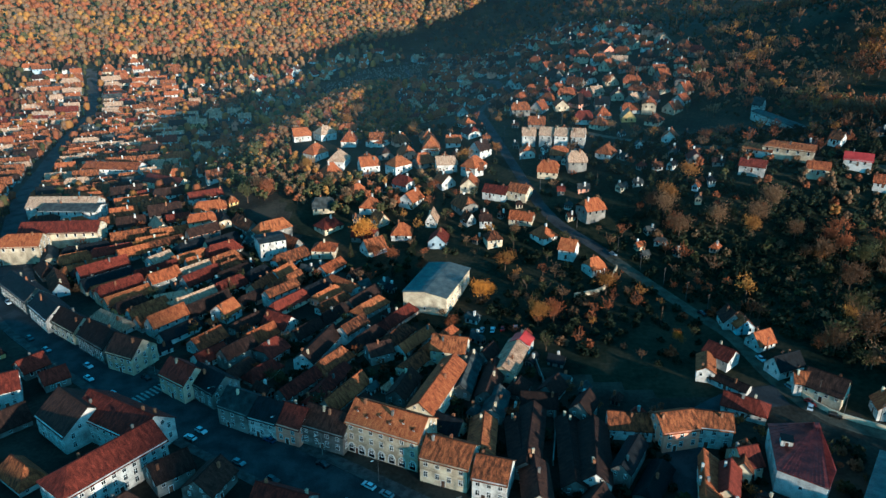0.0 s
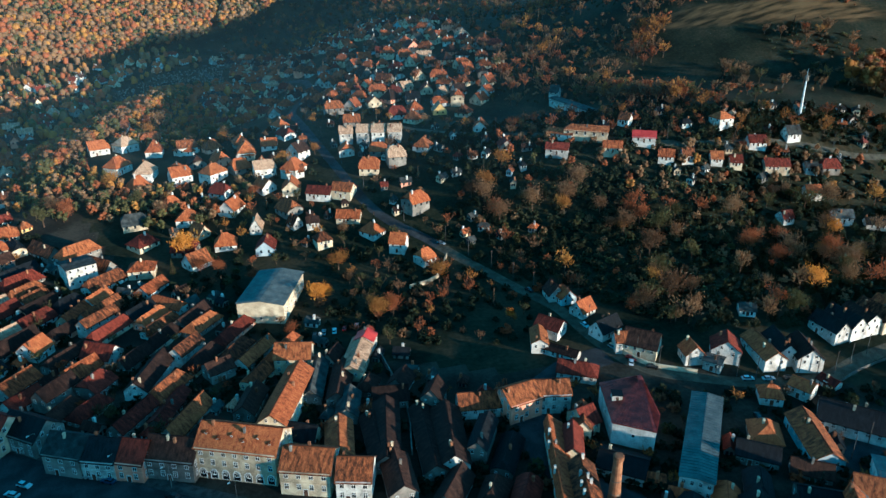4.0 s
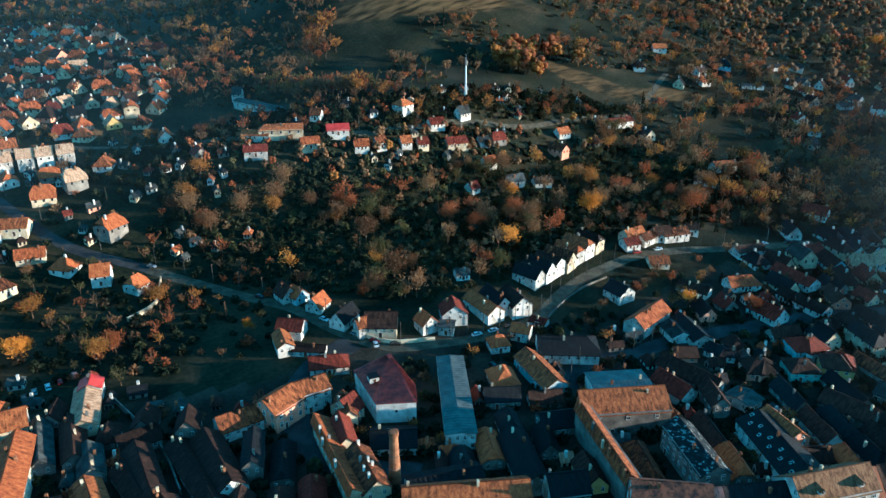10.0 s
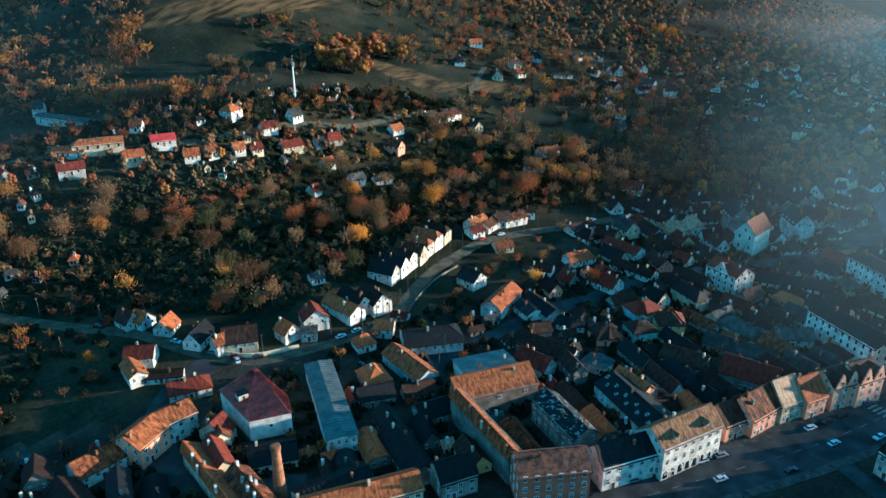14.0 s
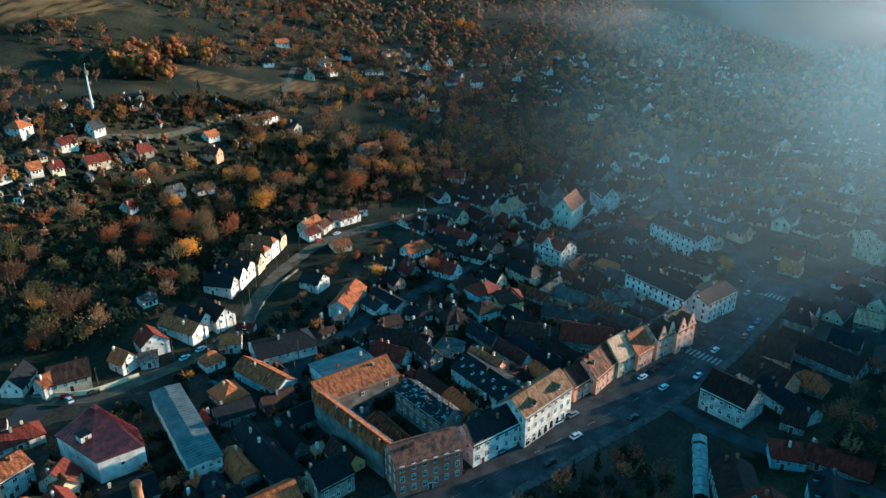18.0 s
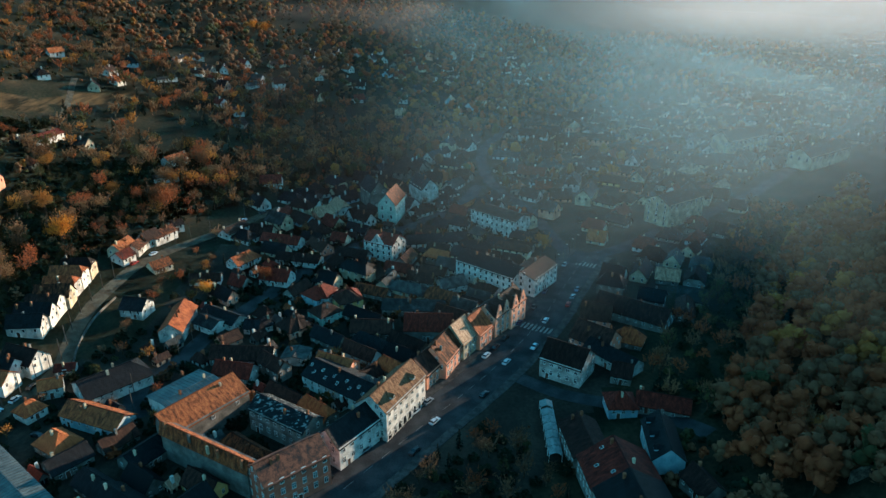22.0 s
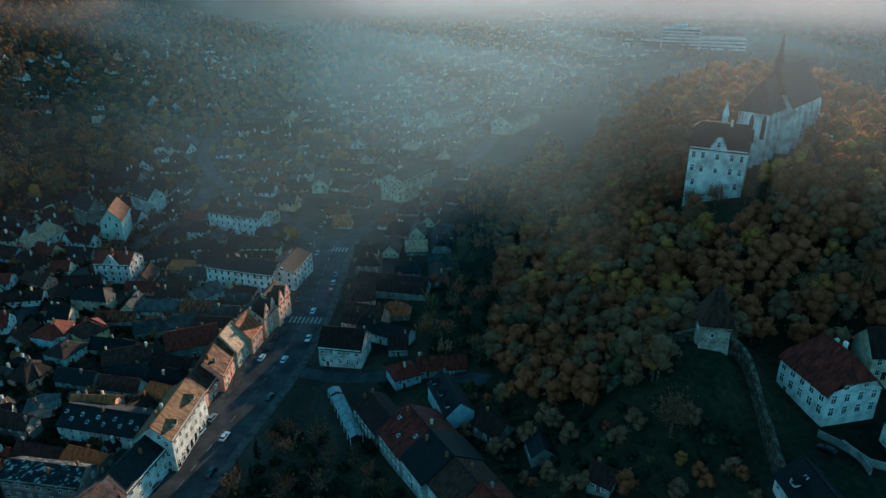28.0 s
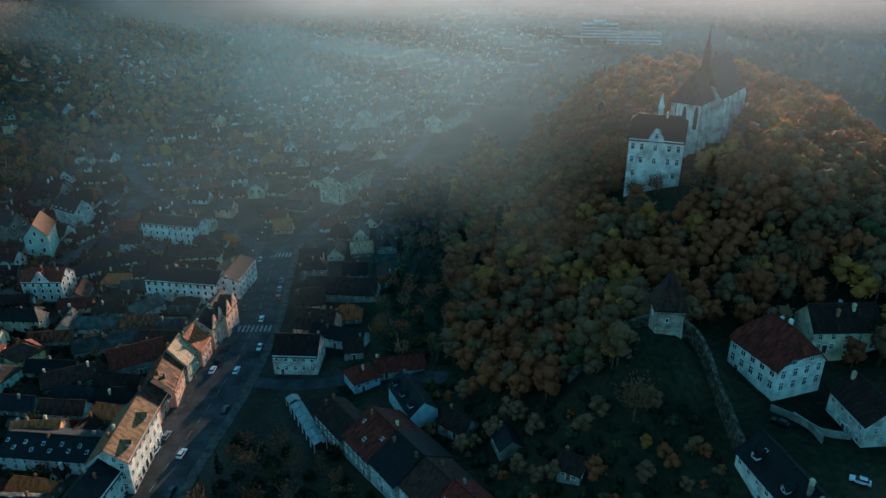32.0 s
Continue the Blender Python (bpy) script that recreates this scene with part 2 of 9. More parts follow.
LEAF_SHADE = leaves("dark_evergreen_scrub", ["1c2219", "2a2f23", "393b2b"])
LEAF_FIR = leaves("fir_needles", ["101a17", "1b2822", "29362d"])
CARS = [material(n, [a, b], 2.0, 6.0, 0.3, 0.0, spec=0.5) for n, a, b in (("white_car_paint", "9ea2a4", "b4b7b8"), ("silver_car_paint", "5c6165", "72777a"), ("black_car_paint", "101214", "1a1c1f"), ("red_car_paint", "6d1512", "821c17"), ("blue_car_paint", "182a44", "203656"))]
RUBBER = material("black_rubber", ["0e0e0e", "181818"], 2.0, 6.0, 0.8, 0.0)


def sp(v, k):
    """A soft ramp: 0 below, v above, rounded over k metres."""
    return k * np.logaddexp(0, np.asarray(v, float) / k)


def bump(x, y, cx, cy, sx, sy, turn=0.0):
    c, s = math.cos(radians(turn)), math.sin(radians(turn))
    u, v = (x - cx) * c + (y - cy) * s, -(x - cx) * s + (y - cy) * c
    return np.exp(-0.5 * ((u / sx) ** 2 + (v / sy) ** 2))


def land(x, y):
    """The height of the ground."""
    x, y = np.asarray(x, float), np.asarray(y, float)
    side = 1 / (1 + np.exp(-(x + 30 - 0.25 * (y - 300)) / 28))
    up = (x - 340) * 0.45 + (y - 150) * 0.89 + 30
    z = side * np.minimum(0.2 * sp(up, 26), 60 + 0 * x)          # the long slope across the valley
    z = z + 26 * bump(x, y, 190, 292, 95, 34, -8)                 # the terrace with the upper street
    z = z + 15 * bump(x, y, -8, 376, 88, 50, 12)                  # the knoll with the villas
    z = z + 13 * bump(x, y, -74, 485, 105, 26, 82)                # its long wooded spur
    z = z + 46 * bump(x, y, 330, 420, 110, 70, -20)               # the hill with the meadow
    c, d = math.cos(radians(52.6)), math.sin(radians(52.6))
    rim = np.sqrt((((x - 186) * c + (y + 216) * d) / 70.8) ** 2 + (((y + 216) * c - (x - 186) * d) / 173.5) ** 2)
    z = z + 51.1 * np.exp(-0.5 * rim ** 3.14)                     # the church hill
    w = np.clip(1.7 * bump(x, y, 50, -92, 24, 19, 25), 0, 1)
    z = z * (1 - w) + 23.5 * w + 10 * bump(x, y, 75, -72, 9, 9)     # the walled upper town
    z = z + 6 * bump(x, y, 200, 168, 80, 22, -15)                 # the foot of the wood
    far = -(x + 330) * 0.60 + (y - 640) * 0.80
    z = z + np.minimum(0.42 * sp(far, 30), 190)                   # the forest hill
    east = (x - 700) * 0.75 + (y - 120) * 0.66
    z = z + np.minimum(0.22 * sp(east, 60), 120) * (1 / (1 + np.exp(-(y - 40 + 0.1 * x) / 90)))
    return z


# ---- shapes ----
SHARED = {}
ROOM = {}


def occupy(rounds):
    """Marks round plots (x, y, radius) of the plan as built upon."""
    for x, y, r in rounds:
        ROOM.setdefault((int(x // 12), int(y // 12)), []).append((x, y, r))


def taken(x, y, r):
    i, j = int(x // 12), int(y // 12)
    for a in range(i - 2, i + 3):
        for b in range(j - 2, j + 3):
            for u, v, q in ROOM.get((a, b), ()):
                if (u - x) ** 2 + (v - y) ** 2 < (q + r) ** 2:
                    return True
    return False


def rounds_of(x, y, turn, length, width):
    n = max(1, round(length / width))
    c, s = math.cos(radians(turn)), math.sin(radians(turn))
    return [(x + c * o, y + s * o, 0.55 * width) for o in (length * ((i + 0.5) / n - 0.5) for i in range(n))]




def mesh_of(name, verts, faces, mats, index=None, smooth=False):
    me = bpy.data.meshes.new(name)
    me.from_pydata([tuple(v) for v in verts], [], [tuple(f) for f in faces])
    for m in mats:
        me.materials.append(m)
    if index is not None:
        me.polygons.foreach_set("material_index", index)
    if smooth:
        me.polygons.foreach_set("use_smooth", [True] * len(me.polygons))
    me.update()
    return me


def sub(name, me, parent, at=None, label=""):
    """Links a mesh as one part of a thing."""
    ob = new(name, me)
    ob.parent = parent
    if at is not None:
        ob.matrix_local = at
    if label:
        ob["label"] = label
    return ob


def boxes(specs):
    """Vertices and faces of several boxes (x0, y0, z0, x1, y1, z1)."""
    v, f = [], []
    for x0, y0, z0, x1, y1, z1 in specs:
        k = len(v)
        v += [(x0, y0, z0), (x1, y0, z0), (x1, y1, z0), (x0, y1, z0), (x0, y0, z1), (x1, y0, z1), (x1, y1, z1), (x0, y1, z1)]
        f += [[k + i for i in q] for q in ((0, 3, 2, 1), (4, 5, 6, 7), (0, 1, 5, 4), (1, 2, 6, 5), (2, 3, 7, 6), (3, 0, 4, 7))]
    return v, f


def shared(key, make):
    if key not in SHARED:
        SHARED[key] = make()
    return SHARED[key]


def window_mesh(style="plain"):
    """A window 1 wide and 1 high in x and z, its face towards -y: one moulded frame with sunk dark panes."""
    def make():
        if style == "bare":
            xs, zs, panes = (-0.55, -0.46, 0.46, 0.55), (-0.55, -0.46, 0.46, 0.55), {(1, 1)}
        else:
            xs, zs, panes = (-0.55, -0.48, -0.03, 0.03, 0.48, 0.55), (-0.55, -0.49, 0.12, 0.17, 0.48, 0.55), {(1, 1), (3, 1), (1, 3), (3, 3)}
        v, f, idx, at = [], [], [], {}
        for i, x in enumerate(xs):
            for k, z in enumerate(zs):
                at[i, k] = len(v)
                v.append((x, -0.1, z))
        for i in range(len(xs) - 1):
            for k in range(len(zs) - 1):
                q = [at[i, k], at[i + 1, k], at[i + 1, k + 1], at[i, k + 1]]
                if (i, k) in panes:
                    m = len(v)
                    v += [(v[n][0], -0.02, v[n][2]) for n in q]
                    for n in range(4):
                        f.append((q[n], q[(n + 1) % 4], m + (n + 1) % 4, m + n))
                        idx.append(1)
                    f.append((m, m + 1, m + 2, m + 3))
                    idx.append(0)
                else:
                    f.append(q)
                    idx.append(1)
        n, m = len(xs) - 1, len(v)
        rim = [at[i, 0] for i in range(n)] + [at[n, k] for k in range(n)] + [at[i, n] for i in range(n, 0, -1)] + [at[0, k] for k in range(n, 0, -1)]
        v += [(v[r][0], 0.12, v[r][2]) for r in rim]
        for k in range(len(rim)):
            j = (k + 1) % len(rim)
            f.append((rim[j], rim[k], m + k, m + j))
            idx.append(1)
        return mesh_of("window", v, f, [GLASS, TRIM], idx)
    return shared("window_" + style, make)


def lathe4(levels):
    """A stepped four-sided shaft: (half x, half y, z) from foot to top, closed above."""
    v, f = [], []
    for a, b, z in levels:
        v += [(-a, -b, z), (a, -b, z), (a, b, z), (-a, b, z)]
    for k in range(len(levels) - 1):
        for i in range(4):
            j = (i + 1) % 4
            f.append((4 * k + i, 4 * k + j, 4 * k + 4 + j, 4 * k + 4 + i))
    f.append(tuple(4 * (len(levels) - 1) + i for i in range(4)))
    return v, f


def chimney_mesh(mat):
    return shared("chimney_" + mat.name, lambda: mesh_of("chimney", *lathe4([(0.3, 0.36, -1.6), (0.3, 0.36, 0.7), (0.38, 0.44, 0.76), (0.38, 0.44, 0.92), (0.26, 0.32, 0.94), (0.24, 0.3, 1.15)]), [mat]))


def door_mesh():
    """A door 1 wide and 1 high, its face towards -y, in a raised frame."""
    def make():
        v = [(-0.6, -0.09, 0), (-0.5, -0.09, 0), (0.5, -0.09, 0), (0.6, -0.09, 0), (-0.6, -0.09, 1.06), (0.6, -0.09, 1.06), (-0.5, -0.09, 0.98), (0.5, -0.09, 0.98), (-0.5, -0.02, 0), (0.5, -0.02, 0), (0.5, -0.02, 0.98), (-0.5, -0.02, 0.98), (-0.6, 0.1, 0), (0.6, 0.1, 0), (0.6, 0.1, 1.06), (-0.6, 0.1, 1.06)]
        f = [(0, 1, 6, 4), (2, 3, 5, 7), (4, 6, 7, 5), (8, 9, 10, 11), (1, 8, 11, 6), (9, 2, 7, 10), (6, 11, 10, 7), (12, 0, 4, 15), (3, 13, 14, 5), (4, 5, 14, 15)]
        return mesh_of("door", v, f, [WOOD, TRIM], [1, 1, 1, 0, 1, 1, 1, 1, 1, 1])
    return shared("door", make)


def arch_mesh():
    """A round-arched opening 1 wide and 1 high, its face towards -y: raised surround, sunk dark pane."""
    def make():
        prof = [(-0.5, 0), (0.5, 0), (0.5, 0.62)] + [(0.5 * math.cos(a * math.pi / 6), 0.62 + 0.38 * math.sin(a * math.pi / 6)) for a in range(1, 6)] + [(-0.5, 0.62)]
        m = len(prof)
        v = [(a * 1.18, -0.1, max(0, b * 1.06)) for a, b in prof] + [(a, -0.1, b) for a, b in prof] + [(a, -0.02, b) for a, b in prof] + [(a * 1.18, 0.1, max(0, b * 1.06)) for a, b in prof]
        f, idx = [tuple(range(2 * m, 3 * m))], [0]
        for j in range(m):
            k = (j + 1) % m
            f += [(j, k, m + k, m + j), (m + j, m + k, 2 * m + k, 2 * m + j), (k, j, 3 * m + j, 3 * m + k)]
            idx += [1, 1, 1]
        return mesh_of("arched_window", v, f, [GLASS, TRIM], idx)
    return shared("arch", make)


def roof_shape(length, width, eave, ridge, f0=1.0, f1=1.0, in0=0.0, in1=0.0, over=0.45, thick=0.22, skew=0.0):
    """A ridge roof along x. f: how far up its slope an end gable reaches (1 gable, 0 hip); in: how far the ridge stops short there.
    skew shifts the ridge across the house. Returns vertices, faces and uv by face corner."""
    L, W, rise = length / 2 + over, width / 2, ridge - eave
    drop = rise * over / W
    lo = eave - drop

    def rake(side, f):
        return side * (W + over) * (1 - f) + skew * f, lo + (ridge - lo) * f
    x0, x1 = -L, L
    top = [(x0 + in0, skew, ridge), (x1 - in1, skew, ridge)]
    polys = []
    for side in (-1, 1):
        a, b = (x0, side * (W + over), lo), (x1, side * (W + over), lo)
        loop = [a, b]
        if f1 > 0.01 and f1 < 0.99:
            loop.append((x1, *rake(side, f1)))
        loop += [top[1], top[0]]
        if f0 > 0.01 and f0 < 0.99:
            loop.append((x0, *rake(side, f0)))
        polys.append(loop if side < 0 else loop[::-1])
    for x, f, t, s in ((x0, f0, top[0], -1), (x1, f1, top[1], 1)):
        if f < 0.99:
            lo2 = [(x, *rake(1, f)), (x, *rake(-1, f)), t]
            polys.append(lo2 if s < 0 else lo2[::-1])
    verts, faces, uvs = [], [], []
    for loop in polys:
        p = [Vector(q) for q in loop]
        nrm = Vector((0, 0, 0))
        for i in range(len(p)):
            nrm += p[i].cross(p[(i + 1) % len(p)])
        if nrm.z < 0:
            p = p[::-1]
            nrm = -nrm
        nrm.normalize()
        along = Vector((-nrm.y, nrm.x, 0)).normalized() if nrm.xy.length > 1e-4 else Vector((1, 0, 0))
        upw = nrm.cross(along)
        k, n = len(verts), len(p)
        verts += [tuple(q) for q in p] + [(q.x, q.y, q.z - thick) for q in p]
        faces.append(list(range(k, k + n)))
        uvs.append([(q.dot(along), q.dot(upw)) for q in p])
        faces.append([k + n + i for i in reversed(range(n))])
        uvs.append([(0, 0)] * n)
        for i in range(n):
            j = (i + 1) % n
            faces.append([k + j, k + i, k + n + i, k + n + j])
            uvs.append([(0, 0)] * 4)
    return verts, faces, uvs


def with_uv(me, uvs):
    layer = me.uv_layers.new(name="uv")
    layer.data.foreach_set("uv", [c for face in uvs for q in face for c in q])
    return me


def prism(length, width, base, eave, ridge, f0=1.0, f1=1.0, skew=0.0):
    """Walls along x with their gables."""
    L, W = length / 2, width / 2
    v = [(-L, -W, base), (L, -W, base), (L, W, base), (-L, W, base), (-L, -W, eave), (L, -W, eave), (L, W, eave), (-L, W, eave)]
    f = [(0, 3, 2, 1), (0, 1, 5, 4), (2, 3, 7, 6)]
    for x, fr, q in ((-L, f0, (3, 0, 4, 7)), (L, f1, (1, 2, 6, 5))):
        f.append(q)
        if fr > 0.01:
            k = len(v)
            z = eave + (ridge - eave) * fr - 0.12
            if fr > 0.99:
                v.append((x, skew, z))
                f.append((q[3], q[2], k))
            else:
                lo, hi = -W * (1 - fr) + skew * fr, W * (1 - fr) + skew * fr
                s = 1 if x > 0 else -1
                v += [(x, lo * s, z), (x, hi * s, z)]
                f.append((q[3], q[2], k, k + 1) if x < 0 else (q[3], q[2], k, k + 1))
    return v, f


def house(x, y, turn, length, width, eave, ridge, wall, roof, label, f0=1.0, f1=1.0, in0=0.0, in1=0.0, rows=(), ends=(), chim=1, kind="house", group="", seed=0, skew=0.0, door=True, skylights=0, over=0.45, base=None, win=(0.95, 1.4), chim_mat=None, dormers=0, eyebrows=0, arches=0, gables=0, plan=False):
    """A house on the ground at x, y, its ridge turned by degrees from +x. rows: window rows of the long sides as (side, height, how many);
    ends: the same for the gable ends. Sizes are true metres, or the plan's own where plan is set."""
    k = 1.0 if plan else 1 / K
    rng = random.Random(seed * 7919 + int(x * 13 + y * 7))
    c, s = math.cos(radians(turn)), math.sin(radians(turn))
    g = [float(land(x + c * a - s * b, y + s * a + c * b)) for a in (-length * k / 2, length * k / 2) for b in (-width * k / 2, width * k / 2)]
    ground = float(land(x, y)) if base is None else base
    occupy(rounds_of(x, y, turn, length * k, width * k))
    th = new(kind)
    th.matrix_world = pose(x, y, ground, 0, 0, turn) @ Matrix.Diagonal((k, k, k, 1))
    tagged(th, label, kind.replace("_", " "), group)
    low = min(0, min(g) - ground) / k - 0.5
    v, f = prism(length, width, low, eave, ridge, f0, f1, skew)
    sub("wall", mesh_of("wall", v, f, [wall]), th)
    v, f, uv = roof_shape(length, width, eave, ridge, f0, f1, in0, in1, over, skew=skew)
    rf = sub("roof", with_uv(mesh_of("roof", v, f, [roof]), uv), th)
    L, W = length / 2, width / 2
    if kind in ("town_house", "bank_building", "town_hall", "school_building") and win == (0.95, 1.4):
        win = (1.15, 1.8)
    a0, a1 = -L - over + in0, L + over - in1
    v, f = boxes([(a0, skew - 0.16, ridge - 0.1, a1, skew + 0.16, ridge + 0.1)])
    if x * x + y * y < 230 ** 2:
        sub("ridge_cap", mesh_of("ridge_cap", v, f, [roof]), rf)
    style = "plain" if x * x + y * y < 210 ** 2 else "bare"
    for side, z, n in rows:
        for i in range(n):
            px = -L + length * (i + 0.5) / n
            sub("window", window_mesh(style), th, pose(px, side * W, z, 0, 0, 0 if side < 0 else 180) @ Matrix.Diagonal((win[0], 1, win[1], 1)))
    for side, z, n in ends:
        top = W if z < eave else W * max(0.25, (ridge - z) / (ridge - eave)) * 0.9
        for i in range(n):
            py = -top + 2 * top * (i + 0.5) / n
            sub("window", window_mesh(style), th, pose(side * L, py, z, 0, 0, 90 if side > 0 else -90) @ Matrix.Diagonal((win[0] * 0.9, 1, win[1] * (1 if z < eave else 0.8), 1)))
    if door and rows:
        sub("door", door_mesh(), th, pose(-L + length * (0.5 if rows[0][2] % 2 == 0 else 1.0 / max(1, rows[0][2])), rows[0][0] * W, 0, 0, 0, 0 if rows[0][0] < 0 else 180) @ Matrix.Diagonal((1.2, 1, 2.2, 1)))
    if kind in ("town_house", "bank_building", "school_building", "town_hall") and rows:
        side = rows[0][0]
        for z, d, h in ((eave - 0.35, 0.28, 0.35), (rows[0][1] + 1.5 if len(rows) > 1 else 1.0, 0.12, 0.22)):
            v, f = boxes([(-L - 0.05, side * W - d, z, L + 0.05, side * W + d, z + h)])
            sub("cornice", mesh_of("cornice", v, f, [wall]), th)
    slope = (ridge - eave) / W
    for i in range(chim):
        px, off = rng.uniform(a0 + 1, a1 - 1), rng.choice((-1, 1)) * rng.uniform(0.4, 0.35 * W + 0.4)
        sub("chimney", chimney_mesh(chim_mat or rng.choice((WALL_GREY, WALL_CREAM, BRICK, BRICK))), th, pose(px, skew + off, ridge - abs(off) * slope + 0.5, 0, 0, rng.choice((0, 90))))
    for i in range(skylights):
        side = rows[0][0] if rows else (-1 if i % 2 else 1)
        up = (0.3 if i % 2 else 0.58) + 0.06 * rng.random()
        px = a0 + (a1 - a0) * (i + 0.5) / skylights
        sub("skylight", window_mesh("bare"), th, pose(px, side * W * (1 - up), eave + (ridge - eave) * up + 0.1, -90 + math.degrees(math.atan(slope)) if side < 0 else -90 + math.degrees(math.atan(slope)), 0, 0 if side < 0 else 180) @ Matrix.Diagonal((0.8, 0.4, 1.1, 1)))
    for i in range(abs(dormers)):
        side = -1 if dormers > 0 else 1
        px = a0 + (a1 - a0) * (i + 0.5) / abs(dormers)
        zb = eave + (ridge - eave) * 0.3
        v, f = prism(1.2 + (zb + 1.1 - eave) / slope * 0.0 + 2.2, 1.5, zb, zb + 1.0, zb + 1.7)
        d = sub("dormer", mesh_of("dormer", v, f, [wall]), th, pose(px, side * (W * 0.7 - 0.9), 0, 0, 0, 90))
        v, f, uv = roof_shape(3.6, 1.5, zb + 1.0, zb + 1.75, over=0.2, thick=0.12)
        sub("dormer_roof", with_uv(mesh_of("dormer_roof", v, f, [roof]), uv), d)
        sub("dormer_window", window_mesh("bare"), d, pose(-1.7 if side > 0 else -1.7, 0, zb + 0.5, 0, 0, -90) @ Matrix.Diagonal((0.8, 1, 0.8, 1)))
    front = rows[0][0] if rows else -1
    for i in range(arches):
        sub("arched_window", arch_mesh(), th, pose(-L + length * (i + 0.5) / arches, front * W, 0.35, 0, 0, 0 if front < 0 else 180) @ Matrix.Diagonal((min(2.0, 0.7 * length / arches), 1, 3.0, 1)))
    for i in range(eyebrows):
        up = 0.34 if i % 2 else 0.5
        zb, py = eave + (ridge - eave) * up, front * W * (1 - up)
        v = [(-1.3, 0, -0.1), (1.3, 0, -0.1), (0, 0, 0.85), (0, -front * 1.6, 0.85), (-1.3, -front * 0.3, 0.1), (1.3, -front * 0.3, 0.1)]
        brow = sub("eyebrow_dormer", mesh_of("eyebrow_dormer", v, [(0, 1, 2), (0, 2, 3, 4), (2, 1, 5, 3)], [roof]), th, pose(a0 + (a1 - a0) * (i + 0.7) / (eyebrows + 0.4), py, zb))
        sub("dormer_window", window_mesh("bare"), brow, pose(0, front * 0.02, 0.25, 0, 0, 0 if front < 0 else 180) @ Matrix.Diagonal((0.6, 0.5, 0.35, 1)))
    for i in range(gables):
        px, gw, gh = -L + length * (i + 0.5) / gables, min(7.0, 0.8 * length / gables) / 2, min(5.2, ridge - eave + 0.8)
        prof = [(-1, 0), (-1, 0.18), (-0.82, 0.24), (-0.78, 0.42), (-0.55, 0.5), (-0.5, 0.7), (-0.3, 0.78), (-0.22, 0.95), (0, 1.05), (0.22, 0.95), (0.3, 0.78), (0.5, 0.7), (0.55, 0.5), (0.78, 0.42), (0.82, 0.24), (1, 0.18), (1, 0)]
        m = len(prof)
        v = [(a * gw, d, b * gh) for d in (-0.22, 0.22) for a, b in prof]
        f = [tuple(range(m)), tuple(range(2 * m - 1, m - 1, -1))] + [((j + 1) % m, j, m + j, m + (j + 1) % m) for j in range(m)]
        gb = sub("ornate_gable", mesh_of("ornate_gable", v, f, [wall]), th, pose(px, front * (W + 0.02), eave - 0.3), "curved baroque gable")
        sub("gable_window", arch_mesh(), gb, pose(0, front * 0.22, gh * 0.2, 0, 0, 0 if front < 0 else 180) @ Matrix.Diagonal((0.9, 1, 1.5, 1)))
        v, f, uv = roof_shape(W, gw * 1.5, eave, eave + gh * 0.8, over=0.05, thick=0.15)
        sub("gable_roof", with_uv(mesh_of("gable_roof", v, f, [roof]), uv), th, pose(px, front * W / 2, 0, 0, 0, 90))
    if kind in ("sports_hall", "factory_hall", "workshop"):
        n, bits = int(length / 1.3), []
        v, f = [], []
        for i in range(n):
            px = a0 + (a1 - a0) * (i + 0.5) / n
            for sd in (-1, 1):
                k0 = len(v)
                yo, zo = sd * (W + over), eave - (ridge - eave) * over / W
                v += [(px - 0.06, yo, zo), (px + 0.06, yo, zo), (px + 0.06, 0, ridge), (px - 0.06, 0, ridge), (px - 0.06, yo, zo + 0.14), (px + 0.06, yo, zo + 0.14), (px + 0.06, 0, ridge + 0.14), (px - 0.06, 0, ridge + 0.14)]
                f += [[k0 + j for j in q] for q in ((4, 5, 6, 7), (0, 1, 5, 4), (1, 2, 6, 5), (3, 0, 4, 7))]
        sub("standing_seams", mesh_of("standing_seams", v, f, [roof]), rf)
    return th


